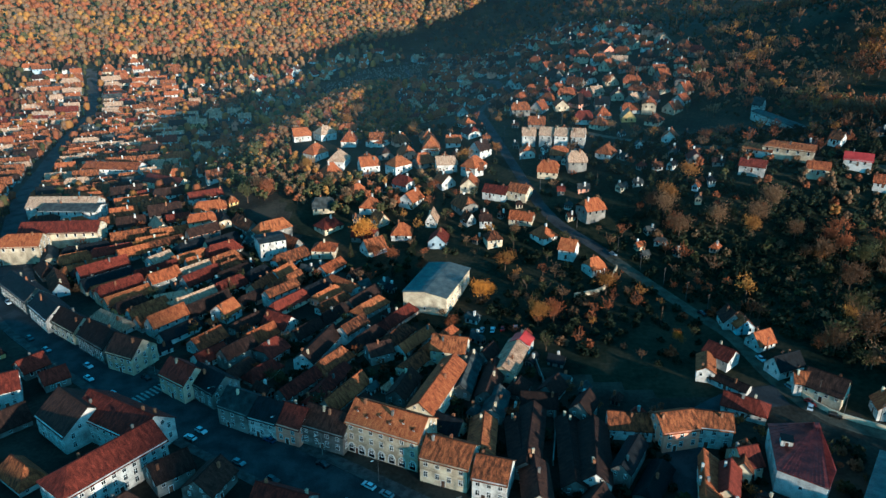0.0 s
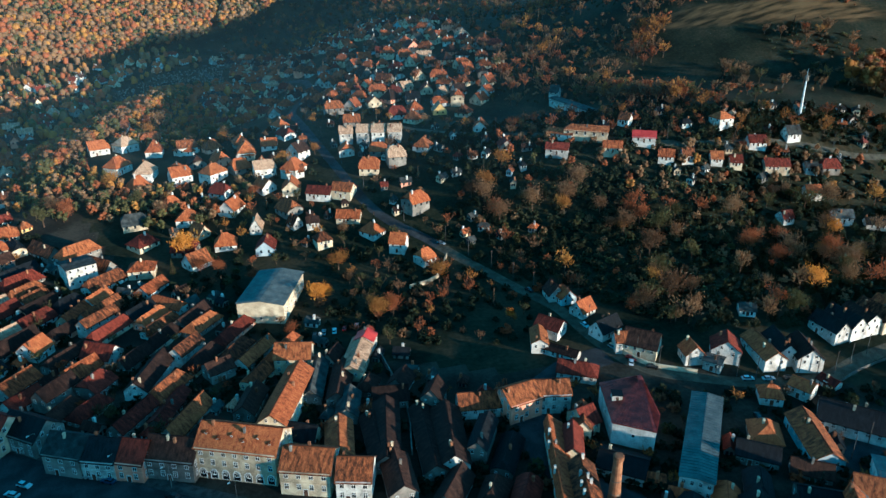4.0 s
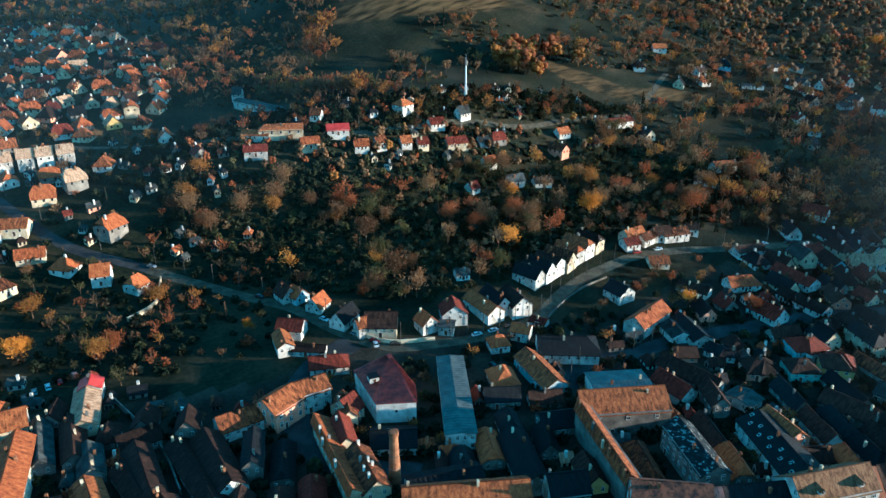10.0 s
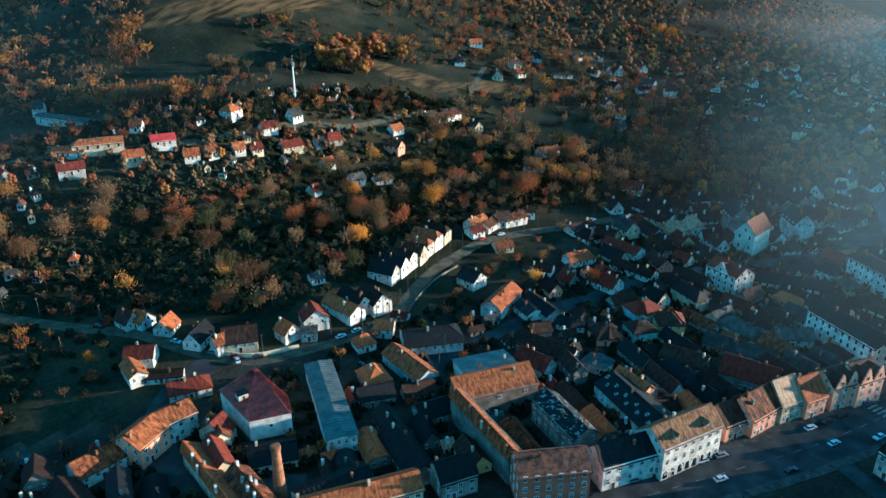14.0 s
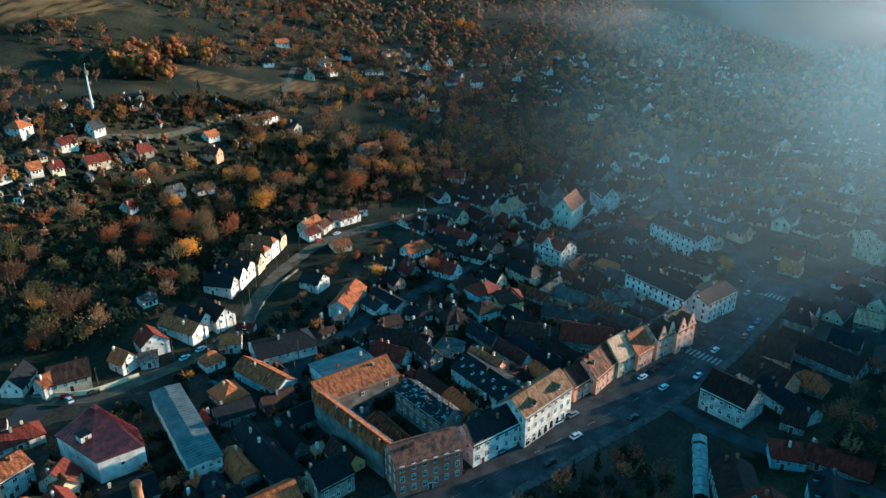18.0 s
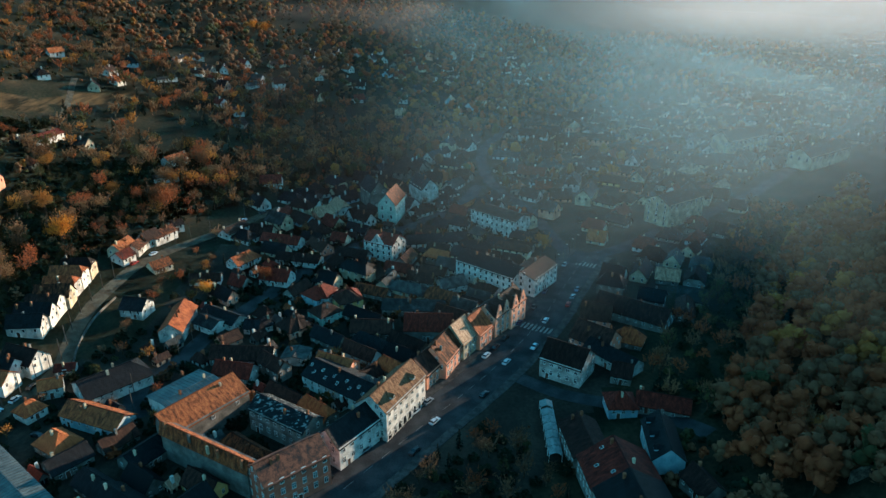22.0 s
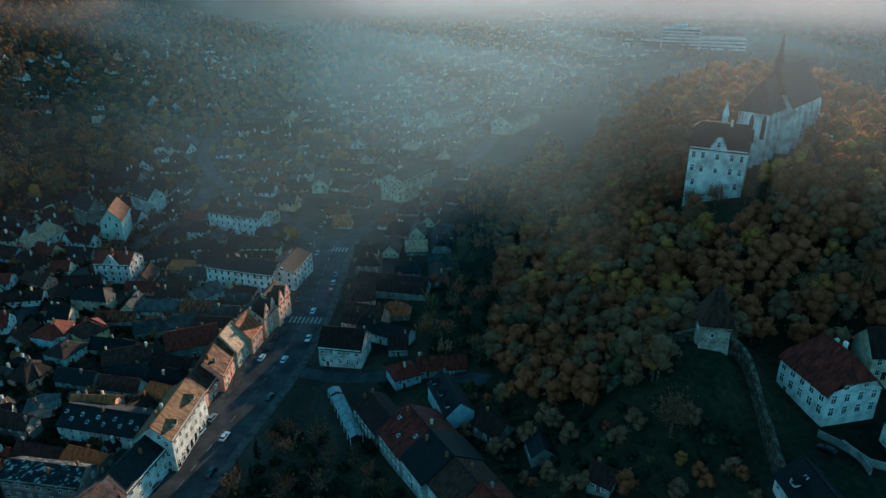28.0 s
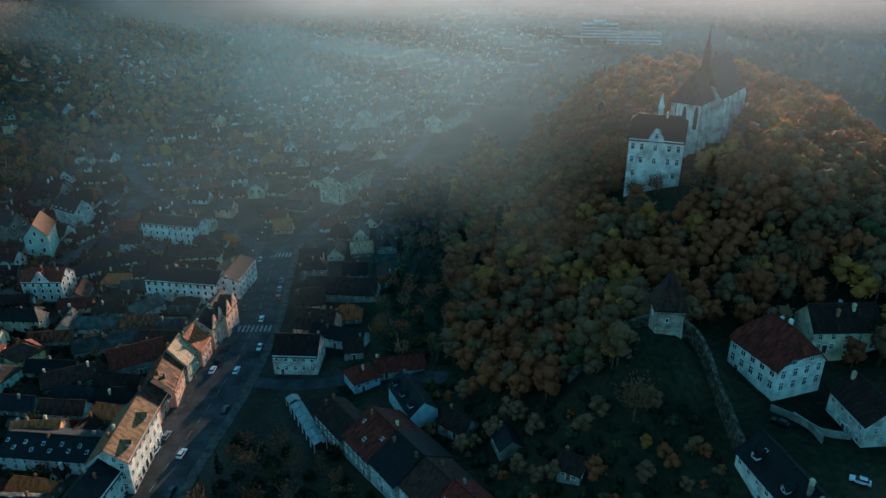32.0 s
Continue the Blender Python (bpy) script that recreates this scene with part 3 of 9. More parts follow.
def warehouse(corners, eave, peak):
    """A store with five walls, hips running to one peak over its last corner, and a hut on the roof."""
    e, p = eave / K, peak / K
    cx, cy = sum(q[0] for q in corners) / 5, sum(q[1] for q in corners) / 5
    occupy([(cx, cy, 8.5), (corners[0][0] + 2, corners[0][1] - 3, 4)])
    th = new("warehouse")
    th.matrix_world = pose(cx, cy, float(land(cx, cy)))
    tagged(th, "white plastered warehouse with hipped dark red sheet roof", "warehouse")
    q = [(x - cx, y - cy) for x, y in corners]
    v = [(x, y, -1.0) for x, y in q] + [(x, y, p - 0.05 if i == 4 else e) for i, (x, y) in enumerate(q)]
    sub("wall", mesh_of("wall", v, [(i, (i + 1) % 5, 5 + (i + 1) % 5, 5 + i) for i in range(5)], [WALL_WHITE]), th)
    out = [(x * 1.035, y * 1.035) for x, y in q]
    top = [(x, y, p if i == 4 else e - 0.05) for i, (x, y) in enumerate(out)]
    v = top + [(x, y, z - 0.22) for x, y, z in top]
    f = [(0, 1, 4), (1, 2, 4), (2, 3, 4)] + [(i, 5 + i, 5 + (i + 1) % 5, (i + 1) % 5) for i in range(5)] + [(6, 5, 9), (7, 6, 9), (8, 7, 9)]
    rf = sub("roof", mesh_of("roof", v, f, [ROOF_RED_SHEET]), th)
    peak_at = Vector(top[4])
    v, f = [], []
    for a, b in ((0, 1), (1, 2), (2, 3)):
        for k in range(1, 12):
            s = Vector(top[a]).lerp(Vector(top[b]), k / 12)
            d = (peak_at - s)
            t = s + d * (0.94 if k in (0, 12) else 0.9)
            w = (Vector(top[b]) - Vector(top[a])).normalized() * 0.05
            k0 = len(v)
            v += [tuple(s - w), tuple(s + w), tuple(t + w * 0.4), tuple(t - w * 0.4)]
            v += [(x, y, z + 0.1) for x, y, z in v[k0:k0 + 4]]
            f += [(k0 + 4, k0 + 5, k0 + 6, k0 + 7), (k0, k0 + 1, k0 + 5, k0 + 4), (k0 + 1, k0 + 2, k0 + 6, k0 + 5), (k0 + 3, k0, k0 + 4, k0 + 7)]
    sub("standing_seams", mesh_of("standing_seams", v, f, [ROOF_RED_SHEET]), rf)
    for (a, b), n in (((0, 1), 3), ((1, 2), 1), ((2, 3), 1)):
        (x0, y0), (x1, y1) = q[a], q[b]
        for k in range(n):
            t = (k + 0.5) / n
            sub("window", window_mesh("bare"), th, pose(x0 + (x1 - x0) * t, y0 + (y1 - y0) * t, e * 0.55, 0, 0, math.degrees(math.atan2(y1 - y0, x1 - x0))) @ Matrix.Diagonal((0.8, 1, 0.9, 1)))
    hx, hy = q[0][0] * 0.35 + q[1][0] * 0.45 + q[4][0] * 0.2, q[0][1] * 0.35 + q[1][1] * 0.45 + q[4][1] * 0.2
    hut = sub("roof_hut", mesh_of("roof_hut", *boxes([(-1.3, -1.3, -1.0, 1.3, 1.3, 1.5)]), [WALL_WHITE]), th, pose(hx + 0.6, hy - 0.2, e + 0.5, 0, 0, -20))
    sub("hut_roof", mesh_of("hut_roof", *boxes([(-1.5, -1.5, 1.5, 1.5, 1.5, 1.65)]), [ROOF_DARK]), hut)
    sub("hut_door", door_mesh(), hut, pose(0, -1.3, -0.2) @ Matrix.Diagonal((0.9, 1, 1.4, 1)))
    return th


# ---- trees ----
def limb(v, f, a, b, ra, rb, n=5):
    a, b = Vector(a), Vector(b)
    d = (b - a).normalized()
    s = d.orthogonal().normalized()
    t = d.cross(s)
    k = len(v)
    for p, r in ((a, ra), (b, rb)):
        for i in range(n):
            w = 2 * math.pi * i / n
            v.append(tuple(p + (s * math.cos(w) + t * math.sin(w)) * r))
    for i in range(n):
        j = (i + 1) % n
        f.append((k + i, k + j, k + n + j, k + n + i))


def tree_shape(rng, height, spread, clumps, shape="round", leaf=0.55):
    """A trunk with limbs, and a crown of leafy sprays round their ends."""
    tv, tf, cv, cf = [], [], [], []
    tips = []
    if shape == "fir":
        limb(tv, tf, (0, 0, -0.5), (0, 0, height), 0.035 * height, 0.03, 6)
        for i in range(clumps):
            u = (i + rng.random()) / clumps
            r = spread * (1 - u) ** 0.9 * rng.uniform(0.35, 1.0)
            w = rng.uniform(0, 2 * math.pi)
            tips.append((Vector((math.cos(w) * r, math.sin(w) * r, height * (0.1 + 0.9 * u) - 0.25 * r)), leaf * (1.2 - 0.6 * u)))
    elif shape == "bush":
        for i in range(5):
            w = 1.26 * i + rng.random()
            limb(tv, tf, (0, 0, -0.2), (math.cos(w) * spread * 0.6, math.sin(w) * spread * 0.6, height * 0.7), 0.03 * height, 0.01, 4)
        for i in range(clumps):
            w, r = rng.uniform(0, 6.28), spread * math.sqrt(rng.random())
            tips.append((Vector((math.cos(w) * r, math.sin(w) * r, height * rng.uniform(0.1, 1.0) * (1.1 - 0.6 * r / spread))), leaf * rng.uniform(0.7, 1.5)))
    else:
        fork = height * rng.uniform(0.25, 0.35)
        top = Vector((rng.uniform(-0.4, 0.4), rng.uniform(-0.4, 0.4), height * 0.8))
        limb(tv, tf, (0, 0, -0.5), (0, 0, fork), 0.03 * height, 0.022 * height, 7)
        limb(tv, tf, (0, 0, fork), top, 0.022 * height, 0.03, 5)
        ends = [top]
        for i in range(7):
            w = 2 * math.pi * (i + rng.random()) / 7
            r = spread * rng.uniform(0.45, 0.85)
            e = Vector((math.cos(w) * r, math.sin(w) * r, height * rng.uniform(0.5, 0.85)))
            st = Vector((0, 0, fork + (height * 0.35) * rng.random()))
            limb(tv, tf, st, e, 0.012 * height, 0.02, 4)
            ends.append(e)
        for i in range(clumps):
            if rng.random() < 0.5:
                e = rng.choice(ends)
                d = Vector((rng.gauss(0, 1), rng.gauss(0, 1), rng.gauss(0, 0.8))) * spread * 0.3
                p = e + d
            else:
                while True:
                    q = Vector((rng.uniform(-1, 1), rng.uniform(-1, 1), rng.uniform(-1, 1)))
                    if 0.3 < q.length < 1:
                        break
                lump = 0.8 + 0.35 * math.sin(q.x * 5 + height) * math.cos(q.y * 6)
                p = Vector((q.x * spread * lump, q.y * spread * lump, height * 0.64 + q.z * height * 0.34 * lump))
                if shape == "tall":
                    p = Vector((p.x * 0.55, p.y * 0.55, p.z))
            tips.append((p, leaf * rng.uniform(0.6, 1.3)))
    hub = Vector((0, 0, height * 0.32))
    for n, (p, r) in enumerate(tips):
        for _ in range(2):
            if shape in ("round", "tall") and (n + _) % 5 < 3:      # thin twigs spread like a fan
                out = ((p - hub).normalized() + Vector((rng.gauss(0, 0.35), rng.gauss(0, 0.35), rng.gauss(0.25, 0.35)))).normalized()
                w = out.orthogonal().normalized()
                w = (w * math.cos(n) + out.cross(w) * math.sin(n)) * r * 0.2
                k = len(cv)
                cv += [tuple(p - out * r * 1.7 - w), tuple(p - out * r * 1.7 + w), tuple(p + out * r * 1.5 + w * 0.5), tuple(p + out * r * 1.5 - w * 0.5)]
                cf.append((k, k + 1, k + 2, k + 3))
                continue
            a = Vector((rng.gauss(0, 1), rng.gauss(0, 1), rng.gauss(0, 0.7))).normalized()
            b = a.cross(Vector((rng.gauss(0, 1), rng.gauss(0, 1), rng.gauss(0, 1)))).normalized()
            k = len(cv)
            cv += [tuple(p + a * r), tuple(p + b * r * 0.7), tuple(p - a * r * 0.8), tuple(p - b * r * 0.7)]
            cf.append((k, k + 1, k + 2, k + 3))
    return tv, tf, cv, cf


def stand(name, spots, kinds, label, category="trees"):
    """A wood nobody could count: many trees joined into one. spots: x, y, height, which kind, which leaf, turn."""
    mats = [BARK, LEAF_ORANGE, LEAF_RUSSET, LEAF_OLIVE, LEAF_BROWN, LEAF_FIR, LEAF_SHADE]
    vs, fs, ix, base = [], [], [], 0
    for x, y, z, h, k, m, w in spots:
        v, q, bark = kinds[k]
        c, s = math.cos(w), math.sin(w)
        p = v * (h / K)
        vs.append(np.stack([p[:, 0] * c - p[:, 1] * s + x, p[:, 0] * s + p[:, 1] * c + y, p[:, 2] + z], 1))
        fs.append(q + base)
        i = np.full(len(q), m)
        i[:bark] = 0
        ix.append(i)
        base += len(v)
    V, Q, I = np.concatenate(vs), np.concatenate(fs), np.concatenate(ix)
    me = bpy.data.meshes.new(name)
    me.vertices.add(len(V))
    me.vertices.foreach_set("co", V.astype(np.float32).ravel())
    me.loops.add(len(Q) * 4)
    me.loops.foreach_set("vertex_index", Q.astype(np.int32).ravel())
    me.polygons.add(len(Q))
    me.polygons.foreach_set("loop_start", np.arange(0, len(Q) * 4, 4, dtype=np.int32))
    for m in mats:
        me.materials.append(m)
    me.polygons.foreach_set("material_index", I.astype(np.int32))
    me.polygons.foreach_set("use_smooth", np.ones(len(Q), bool))
    me.update(calc_edges=True)
    return tagged(new(name, me), label, category, kind="stuff")


TREES = {}


def tree(x, y, height, leaf, shape, label, seed=0, group="", sink=0.2):
    """A tree that stands on its own: trunk with limbs, and crown."""
    key = (leaf.name, shape, seed % 3)
    if key not in TREES:
        tv, tf, cv, cf = tree_shape(random.Random(hash(shape) % 1 + 11 * (seed % 3) + len(leaf.name)), 10.0, {"fir": 2.2, "tall": 3.4}.get(shape, 3.9), 860 if shape != "fir" else 480, shape, 0.25)
        TREES[key] = (mesh_of("trunk", tv, tf, [BARK]), mesh_of("crown", cv, cf, [leaf]))
    th = new("tree")
    k = height / 10 / K
    th.matrix_world = pose(x, y, float(land(x, y)) - sink, 0, 0, (seed * 77) % 360) @ Matrix.Diagonal((k, k, k, 1))
    tagged(th, label, "tree", group)
    sub("trunk", TREES[key][0], th)
    sub("crown", TREES[key][1], th)
    return th


def unit_kinds(clumps, leaf, seed):
    """Trees one metre high for the woods."""
    out = []
    for i, (shape, spread) in enumerate((("round", 0.34), ("round", 0.42), ("tall", 0.36), ("fir", 0.2), ("round", 0.3), ("bush", 0.6))):
        tv, tf, cv, cf = tree_shape(random.Random(seed + i), 1.0, spread, clumps, shape, leaf)
        v = np.array(tv + cv, float)
        v[:len(tv), 2] = np.maximum(v[:len(tv), 2], -0.1)
        q = np.array([tuple(t) for t in tf] + [tuple(k + len(tv) for k in t) for t in cf])
        out.append((v, q, len(tf)))
    return out


def far_kinds(sprays, leaf, seed, broad=1.0):
    """Trees one metre high for far woods: an uneven lobed crown with loose sprays on it."""
    out = []
    for i in range(6):
        rng = random.Random(seed + i)
        tv, tf, cv, cf = [], [], [], []
        limb(tv, tf, (0, 0, -0.1), (0, 0, 0.5), 0.03, 0.02, 4)
        fir, low = i == 3, i == 5
        wide, foot = (0.17, 0.1) if fir else ((0.55, 0.0) if low else (broad * rng.uniform(0.32, 0.44), 0.16))
        rings, n = (foot, 0.5, 0.8) if fir else (foot, foot + 0.3, foot + 0.6), 7
        sizes = (1.0, 0.6, 0.25) if fir else (0.75, 1.0, 0.85)
        for z, r in zip(rings, sizes):
            for k in range(n):
                w = 2 * math.pi * (k + 0.5 * rng.random()) / n
                q = wide * r * rng.uniform(0.55, 1.3)
                cv.append((math.cos(w) * q, math.sin(w) * q, z + rng.uniform(-0.12, 0.1)))
        for k in range(n):
            w = 2 * math.pi * k / n
            tip = 0.02 if fir else 0.4 * wide
            cv.append((tip * math.cos(w), tip * math.sin(w), (1.0 if not low else 0.8) * rng.uniform(0.88, 1.0)))
        for r in range(3):
            for k in range(n):
                j = (k + 1) % n
                cf.append((r * n + k, r * n + j, r * n + n + j, r * n + n + k))
        cf.append((3 * n, 3 * n + 2, 3 * n + 4, 3 * n + 6))
        for _ in range(sprays):
            w, z = rng.uniform(0, 6.28), rng.random()
            q = wide * (1.1 - z if fir else math.sqrt(max(0.1, 1 - (1.6 * z - 0.6) ** 2))) * rng.uniform(0.85, 1.25)
            p = Vector((math.cos(w) * q, math.sin(w) * q, foot + (0.95 - foot) * z))
            a = Vector((rng.gauss(0, 1), rng.gauss(0, 1), rng.gauss(0, 1))).normalized() * leaf
            b = a.cross(Vector((rng.gauss(0, 1), rng.gauss(0, 1), rng.gauss(0, 1)))).normalized() * leaf * 0.6
            k = len(cv)
            cv += [tuple(p + a), tuple(p + b), tuple(p - a), tuple(p - b)]
            cf.append((k, k + 1, k + 2, k + 3))
        v = np.array(tv + cv, float)
        q = np.array([tuple(t) for t in tf] + [tuple(k + len(tv) for k in t) for t in cf])
        out.append((v, q, len(tf)))
    return out


def lobed_kinds(lobes, sprays, leaf, seed, broad=1.0):
    """Trees one metre high for leafy woods: a crown of several uneven lobes, with loose sprays on them."""
    out = []
    for i in range(6):
        rng = random.Random(seed + i)
        tv, tf, cv, cf = [], [], [], []
        limb(tv, tf, (0, 0, -0.1), (0, 0, 0.6), 0.028, 0.016, 4)
        fir, low = i == 3, i == 5
        wide = 0.17 if fir else (0.5 if low else broad * rng.uniform(0.27, 0.36))
        for j in range(lobes):
            u = (j + rng.uniform(0.2, 0.8)) / lobes
            w = 2.4 * j + rng.uniform(-0.5, 0.5)
            z = 0.12 + 0.78 * u if fir else (0.15 + 0.5 * u if low else 0.34 + 0.5 * u)
            out_by = 0.0 if fir else wide * 0.62 * math.sqrt(max(0.0, 1 - (1.7 * u - 0.75) ** 2)) * rng.uniform(0.7, 1.2)
            r = wide * ((1.25 - u) if fir else rng.uniform(0.36, 0.62))
            px, py = math.cos(w) * out_by, math.sin(w) * out_by
            if j:
                limb(tv, tf, (0, 0, 0.3 + 0.2 * u), (px, py, z), 0.01, 0.005, 4)
            base = len(cv)
            for h, q in ((-0.75, 0.55), (-0.1, 1.0), (0.5, 0.8), (0.88, 0.35)):
                for k in range(6):
                    a = 1.0472 * k + rng.uniform(-0.25, 0.25)
                    g = r * q * rng.uniform(0.78, 1.25)
                    cv.append((px + math.cos(a) * g, py + math.sin(a) * g, z + r * h * rng.uniform(0.8, 1.15)))
            for m in range(3):
                for k in range(6):
                    n = (k + 1) % 6
                    cf.append((base + 6 * m + k, base + 6 * m + n, base + 6 * m + 6 + n, base + 6 * m + 6 + k))
            cf += [(base + 18, base + 19, base + 20, base + 21), (base + 18, base + 21, base + 22, base + 23)]
            for _ in range(sprays // lobes):
                a, h = rng.uniform(0, 6.28), rng.uniform(-0.5, 1.0)
                g = r * math.sqrt(max(0.05, 1 - h * h)) * rng.uniform(0.95, 1.3)
                p = Vector((px + math.cos(a) * g, py + math.sin(a) * g, z + r * h * 1.1))
                e = Vector((rng.gauss(0, 1), rng.gauss(0, 1), rng.gauss(0, 1))).normalized() * leaf * rng.uniform(0.6, 1.3)
                d = e.cross(Vector((rng.gauss(0, 1), rng.gauss(0, 1), rng.gauss(0, 1)))).normalized() * leaf * 0.6
                k = len(cv)
                cv += [tuple(p + e), tuple(p + d), tuple(p - e), tuple(p - d)]
                cf.append((k, k + 1, k + 2, k + 3))
        v = np.array(tv + cv, float)
        q = np.array([tuple(t) for t in tf] + [tuple(k + len(tv) for k in t) for t in cf])
        out.append((v, q, len(tf)))
    return out


# ---- ground ----
def inside(x, y, poly):
    x, y = np.asarray(x, float), np.asarray(y, float)
    hit = np.zeros(np.broadcast(x, y).shape, bool)
    for (x0, y0), (x1, y1) in zip(poly, poly[1:] + poly[:1]):
        if y0 != y1:
            hit ^= ((y0 > y) != (y1 > y)) & (x < (x1 - x0) * (y - y0) / (y1 - y0) + x0)
    return hit


TOWN = [(-330, 620), (-200, 250), (-120, 140), (60, 30), (112, -2), (150, -26), (190, -48), (300, -120), (560, -330), (900, -300), (760, 0), (420, 60), (240, 120), (170, 125), (100, 165), (60, 170), (0, 200), (-60, 280), (-120, 420), (-200, 640)]


def spread(lo, mid0, mid1, hi, step):
    core = np.arange(mid0, mid1 + 0.1, step)
    a = mid0 - np.cumsum(step * 1.07 ** np.arange(1, 200))
    b = mid1 + np.cumsum(step * 1.07 ** np.arange(1, 200))
    return np.concatenate([a[a > lo][::-1], core, b[b < hi]])


gx, gy = spread(-4200, -180, 420, 4400, 4.0), spread(-4400, -220, 460, 4300, 4.0)
GX, GY = np.meshgrid(gx, gy)
GZ = land(GX, GY)
nx, ny = len(gx), len(gy)
i = (np.arange(ny - 1)[:, None] * nx + np.arange(nx - 1)[None]).ravel()
quads = np.stack([i, i + 1, i + nx + 1, i + nx], 1)
cxs, cys = ((GX[:-1, :-1] + GX[1:, 1:]) / 2).ravel(), ((GY[:-1, :-1] + GY[1:, 1:]) / 2).ravel()
which = np.zeros(len(quads), int)
which[inside(cxs, cys, TOWN)] = 2
YARD = material("trodden_yard_earth", ["1d1c18", "2a2721", "38342c"], 0.06, 0.8, 0.95, 0.4)
me = mesh_of("ground", np.stack([GX.ravel(), GY.ravel(), GZ.ravel()], 1).tolist(), quads.tolist(), [GRASS, GRASS, YARD], which.tolist(), True)
tagged(new("ground", me), "dark autumn grass and earth over valley and hills", "ground", kind="structure")


# unseen ridge, added beyond the valley to keep the low sun off the town
v, f = [], []
for j in range(231):
    q = -900 + 10.5 * j
    # the raised stretch of crest is there to shade the street houses
    top = (206 + 52 * math.exp(-((q - 47) / 31) ** 4) + 4 * noise.noise((q * 0.01, 0, 0))) * math.exp(-(q / 1560) ** 6)
    for k in range(13):
        p = 1650 + 75 * (k - 6)
        v.append((0.6947 * p + 0.7193 * q, -0.7193 * p + 0.6947 * q, -6 + top * math.exp(-0.5 * ((k - 6) * 75 / 200) ** 2)))
for j in range(230):
    for k in range(12):
        i = 13 * j + k
        f.append((i, i + 1, i + 14, i + 13))
tagged(new("far_ridge", mesh_of("far_ridge", v, f, [GRASS], smooth=True)), "unseen ridge added to keep the low sun off the town", "hill", kind="structure")


def along(points, step=5.0):
    """Points of a smooth way through the given ones."""
    p = [Vector((*q, 0)) for q in points]
    p = [p[0] * 2 - p[1]] + p + [p[-1] * 2 - p[-2]]
    out = []
    for a, b, c, d in zip(p, p[1:], p[2:], p[3:]):
        n = max(2, int((c - b).length / step))
        for k in range(n):
            t = k / n
            out.append(0.5 * (2 * b + (c - a) * t + (2 * a - 5 * b + 4 * c - d) * t * t + (3 * b - a - 3 * c + d) * t ** 3))
    return out + [p[-2]]


def ribbon(name, points, offset0, offset1, lift, mat, label, category, thick=0.0, keep=True, kind="structure"):
    """A strip that follows a way between two offsets to its left, lying on the ground."""
    line = along(points)
    v, f = [], []
    for k, p in enumerate(line):
        d = (line[min(k + 1, len(line) - 1)] - line[max(k - 1, 0)]).normalized()
        s = Vector((-d.y, d.x, 0))
        for o in (offset0, (offset0 + offset1) / 2, offset1):
            q = p + s * o
            v.append((q.x, q.y, float(land(q.x, q.y)) + lift))
    n = len(line)
    for k in range(n - 1):
        for j in (0, 1):
            a = k * 3 + j
            f.append((a + 1, a, a + 3, a + 4))
    if thick:
        m = len(v)
        v += [(x, y, z - thick) for x, y, z in v]
        for k in range(n - 1):
            a, b = k * 3, k * 3 + 2
            f += [(a, m + a, m + a + 3, a + 3), (b, b + 3, m + b + 3, m + b)]
    if keep:
        occupy([(p.x, p.y, max(abs(offset0), abs(offset1)) * 0.9) for p in line])
    return tagged(new(name, mesh_of(name, v, f, [mat])), label, category, kind=kind)


MAIN = [(-176, 262), (-162, 238), (-139, 213), (-116, 194), (-90, 174), (-67, 158), (-47, 145), (-20, 128), (20, 102), (60, 76), (96, 52), (124, 32), (153, 11), (184, -7), (209, -18), (231, -28), (241, -34)]
FAR = [(236, -30), (249, -50), (273, -76), (289, -97), (330, -140), (420, -215), (560, -330)]
BRANCH = [(231, -26), (273, -17), (294, -12), (345, 5), (420, 0), (520, -60)]
LANE = [(65, 254), (77, 232), (86, 212), (92, 197), (94, 184), (97, 170), (104, 157), (118, 149), (128, 144), (140, 141), (152, 140), (167, 144), (185, 146), (201, 145), (216, 143), (235, 135), (251, 126), (290, 105)]
CROSS = [(128, 108), (144, 113), (157, 106), (174, 102), (201, 90), (235, 74), (262, 50), (295, 22), (330, 10)]
LEFT = [(-176, 262), (-211, 338), (-231, 399), (-252, 467), (-273, 548), (-294, 600), (-330, 680)]
UPPER = [(60, 372), (91, 343), (130, 302), (175, 275), (233, 262), (263, 250), (305, 245), (348, 238), (420, 262)]
SIDE = [(150, 4), (141, -8), (137, -18), (128, -34), (118, -42)]
ALLEY = [(72, 108), (60, 126), (62, 150), (80, 165), (95, 168)]
VALLEY = [(65, 254), (40, 300), (22, 420), (40, 520), (0, 640), (-40, 780), (-20, 1000)]
ribbon("road", MAIN, -6.5, 6.5, 0.06, ASPHALT, "worn asphalt main street through the town", "road")
ribbon("pavement", MAIN, 6.5, 10.0, 0.18, PAVING, "grey paved footway along the house fronts", "pavement", 0.2)
ribbon("pavement", MAIN, -9.0, -6.5, 0.18, PAVING, "grey paved footway beside the park", "pavement", 0.2)
ribbon("road", FAR, -3.4, 3.4, 0.075, ASPHALT, "narrowing asphalt street past the crossing", "road")
ribbon("road", BRANCH, -3.0, 3.0, 0.085, ASPHALT, "asphalt street turning off at the crossing", "road")
ribbon("road", LANE, -2.3, 2.3, 0.07, GRAVEL, "pale dusty lane below the wood", "road")
ribbon("road", CROSS, -3.2, 3.2, 0.07, ASPHALT, "narrow asphalt street between the yards", "road")
ribbon("road", LEFT, -4.5, 4.5, 0.065, ASPHALT, "long straight asphalt street of the lower quarter", "road")
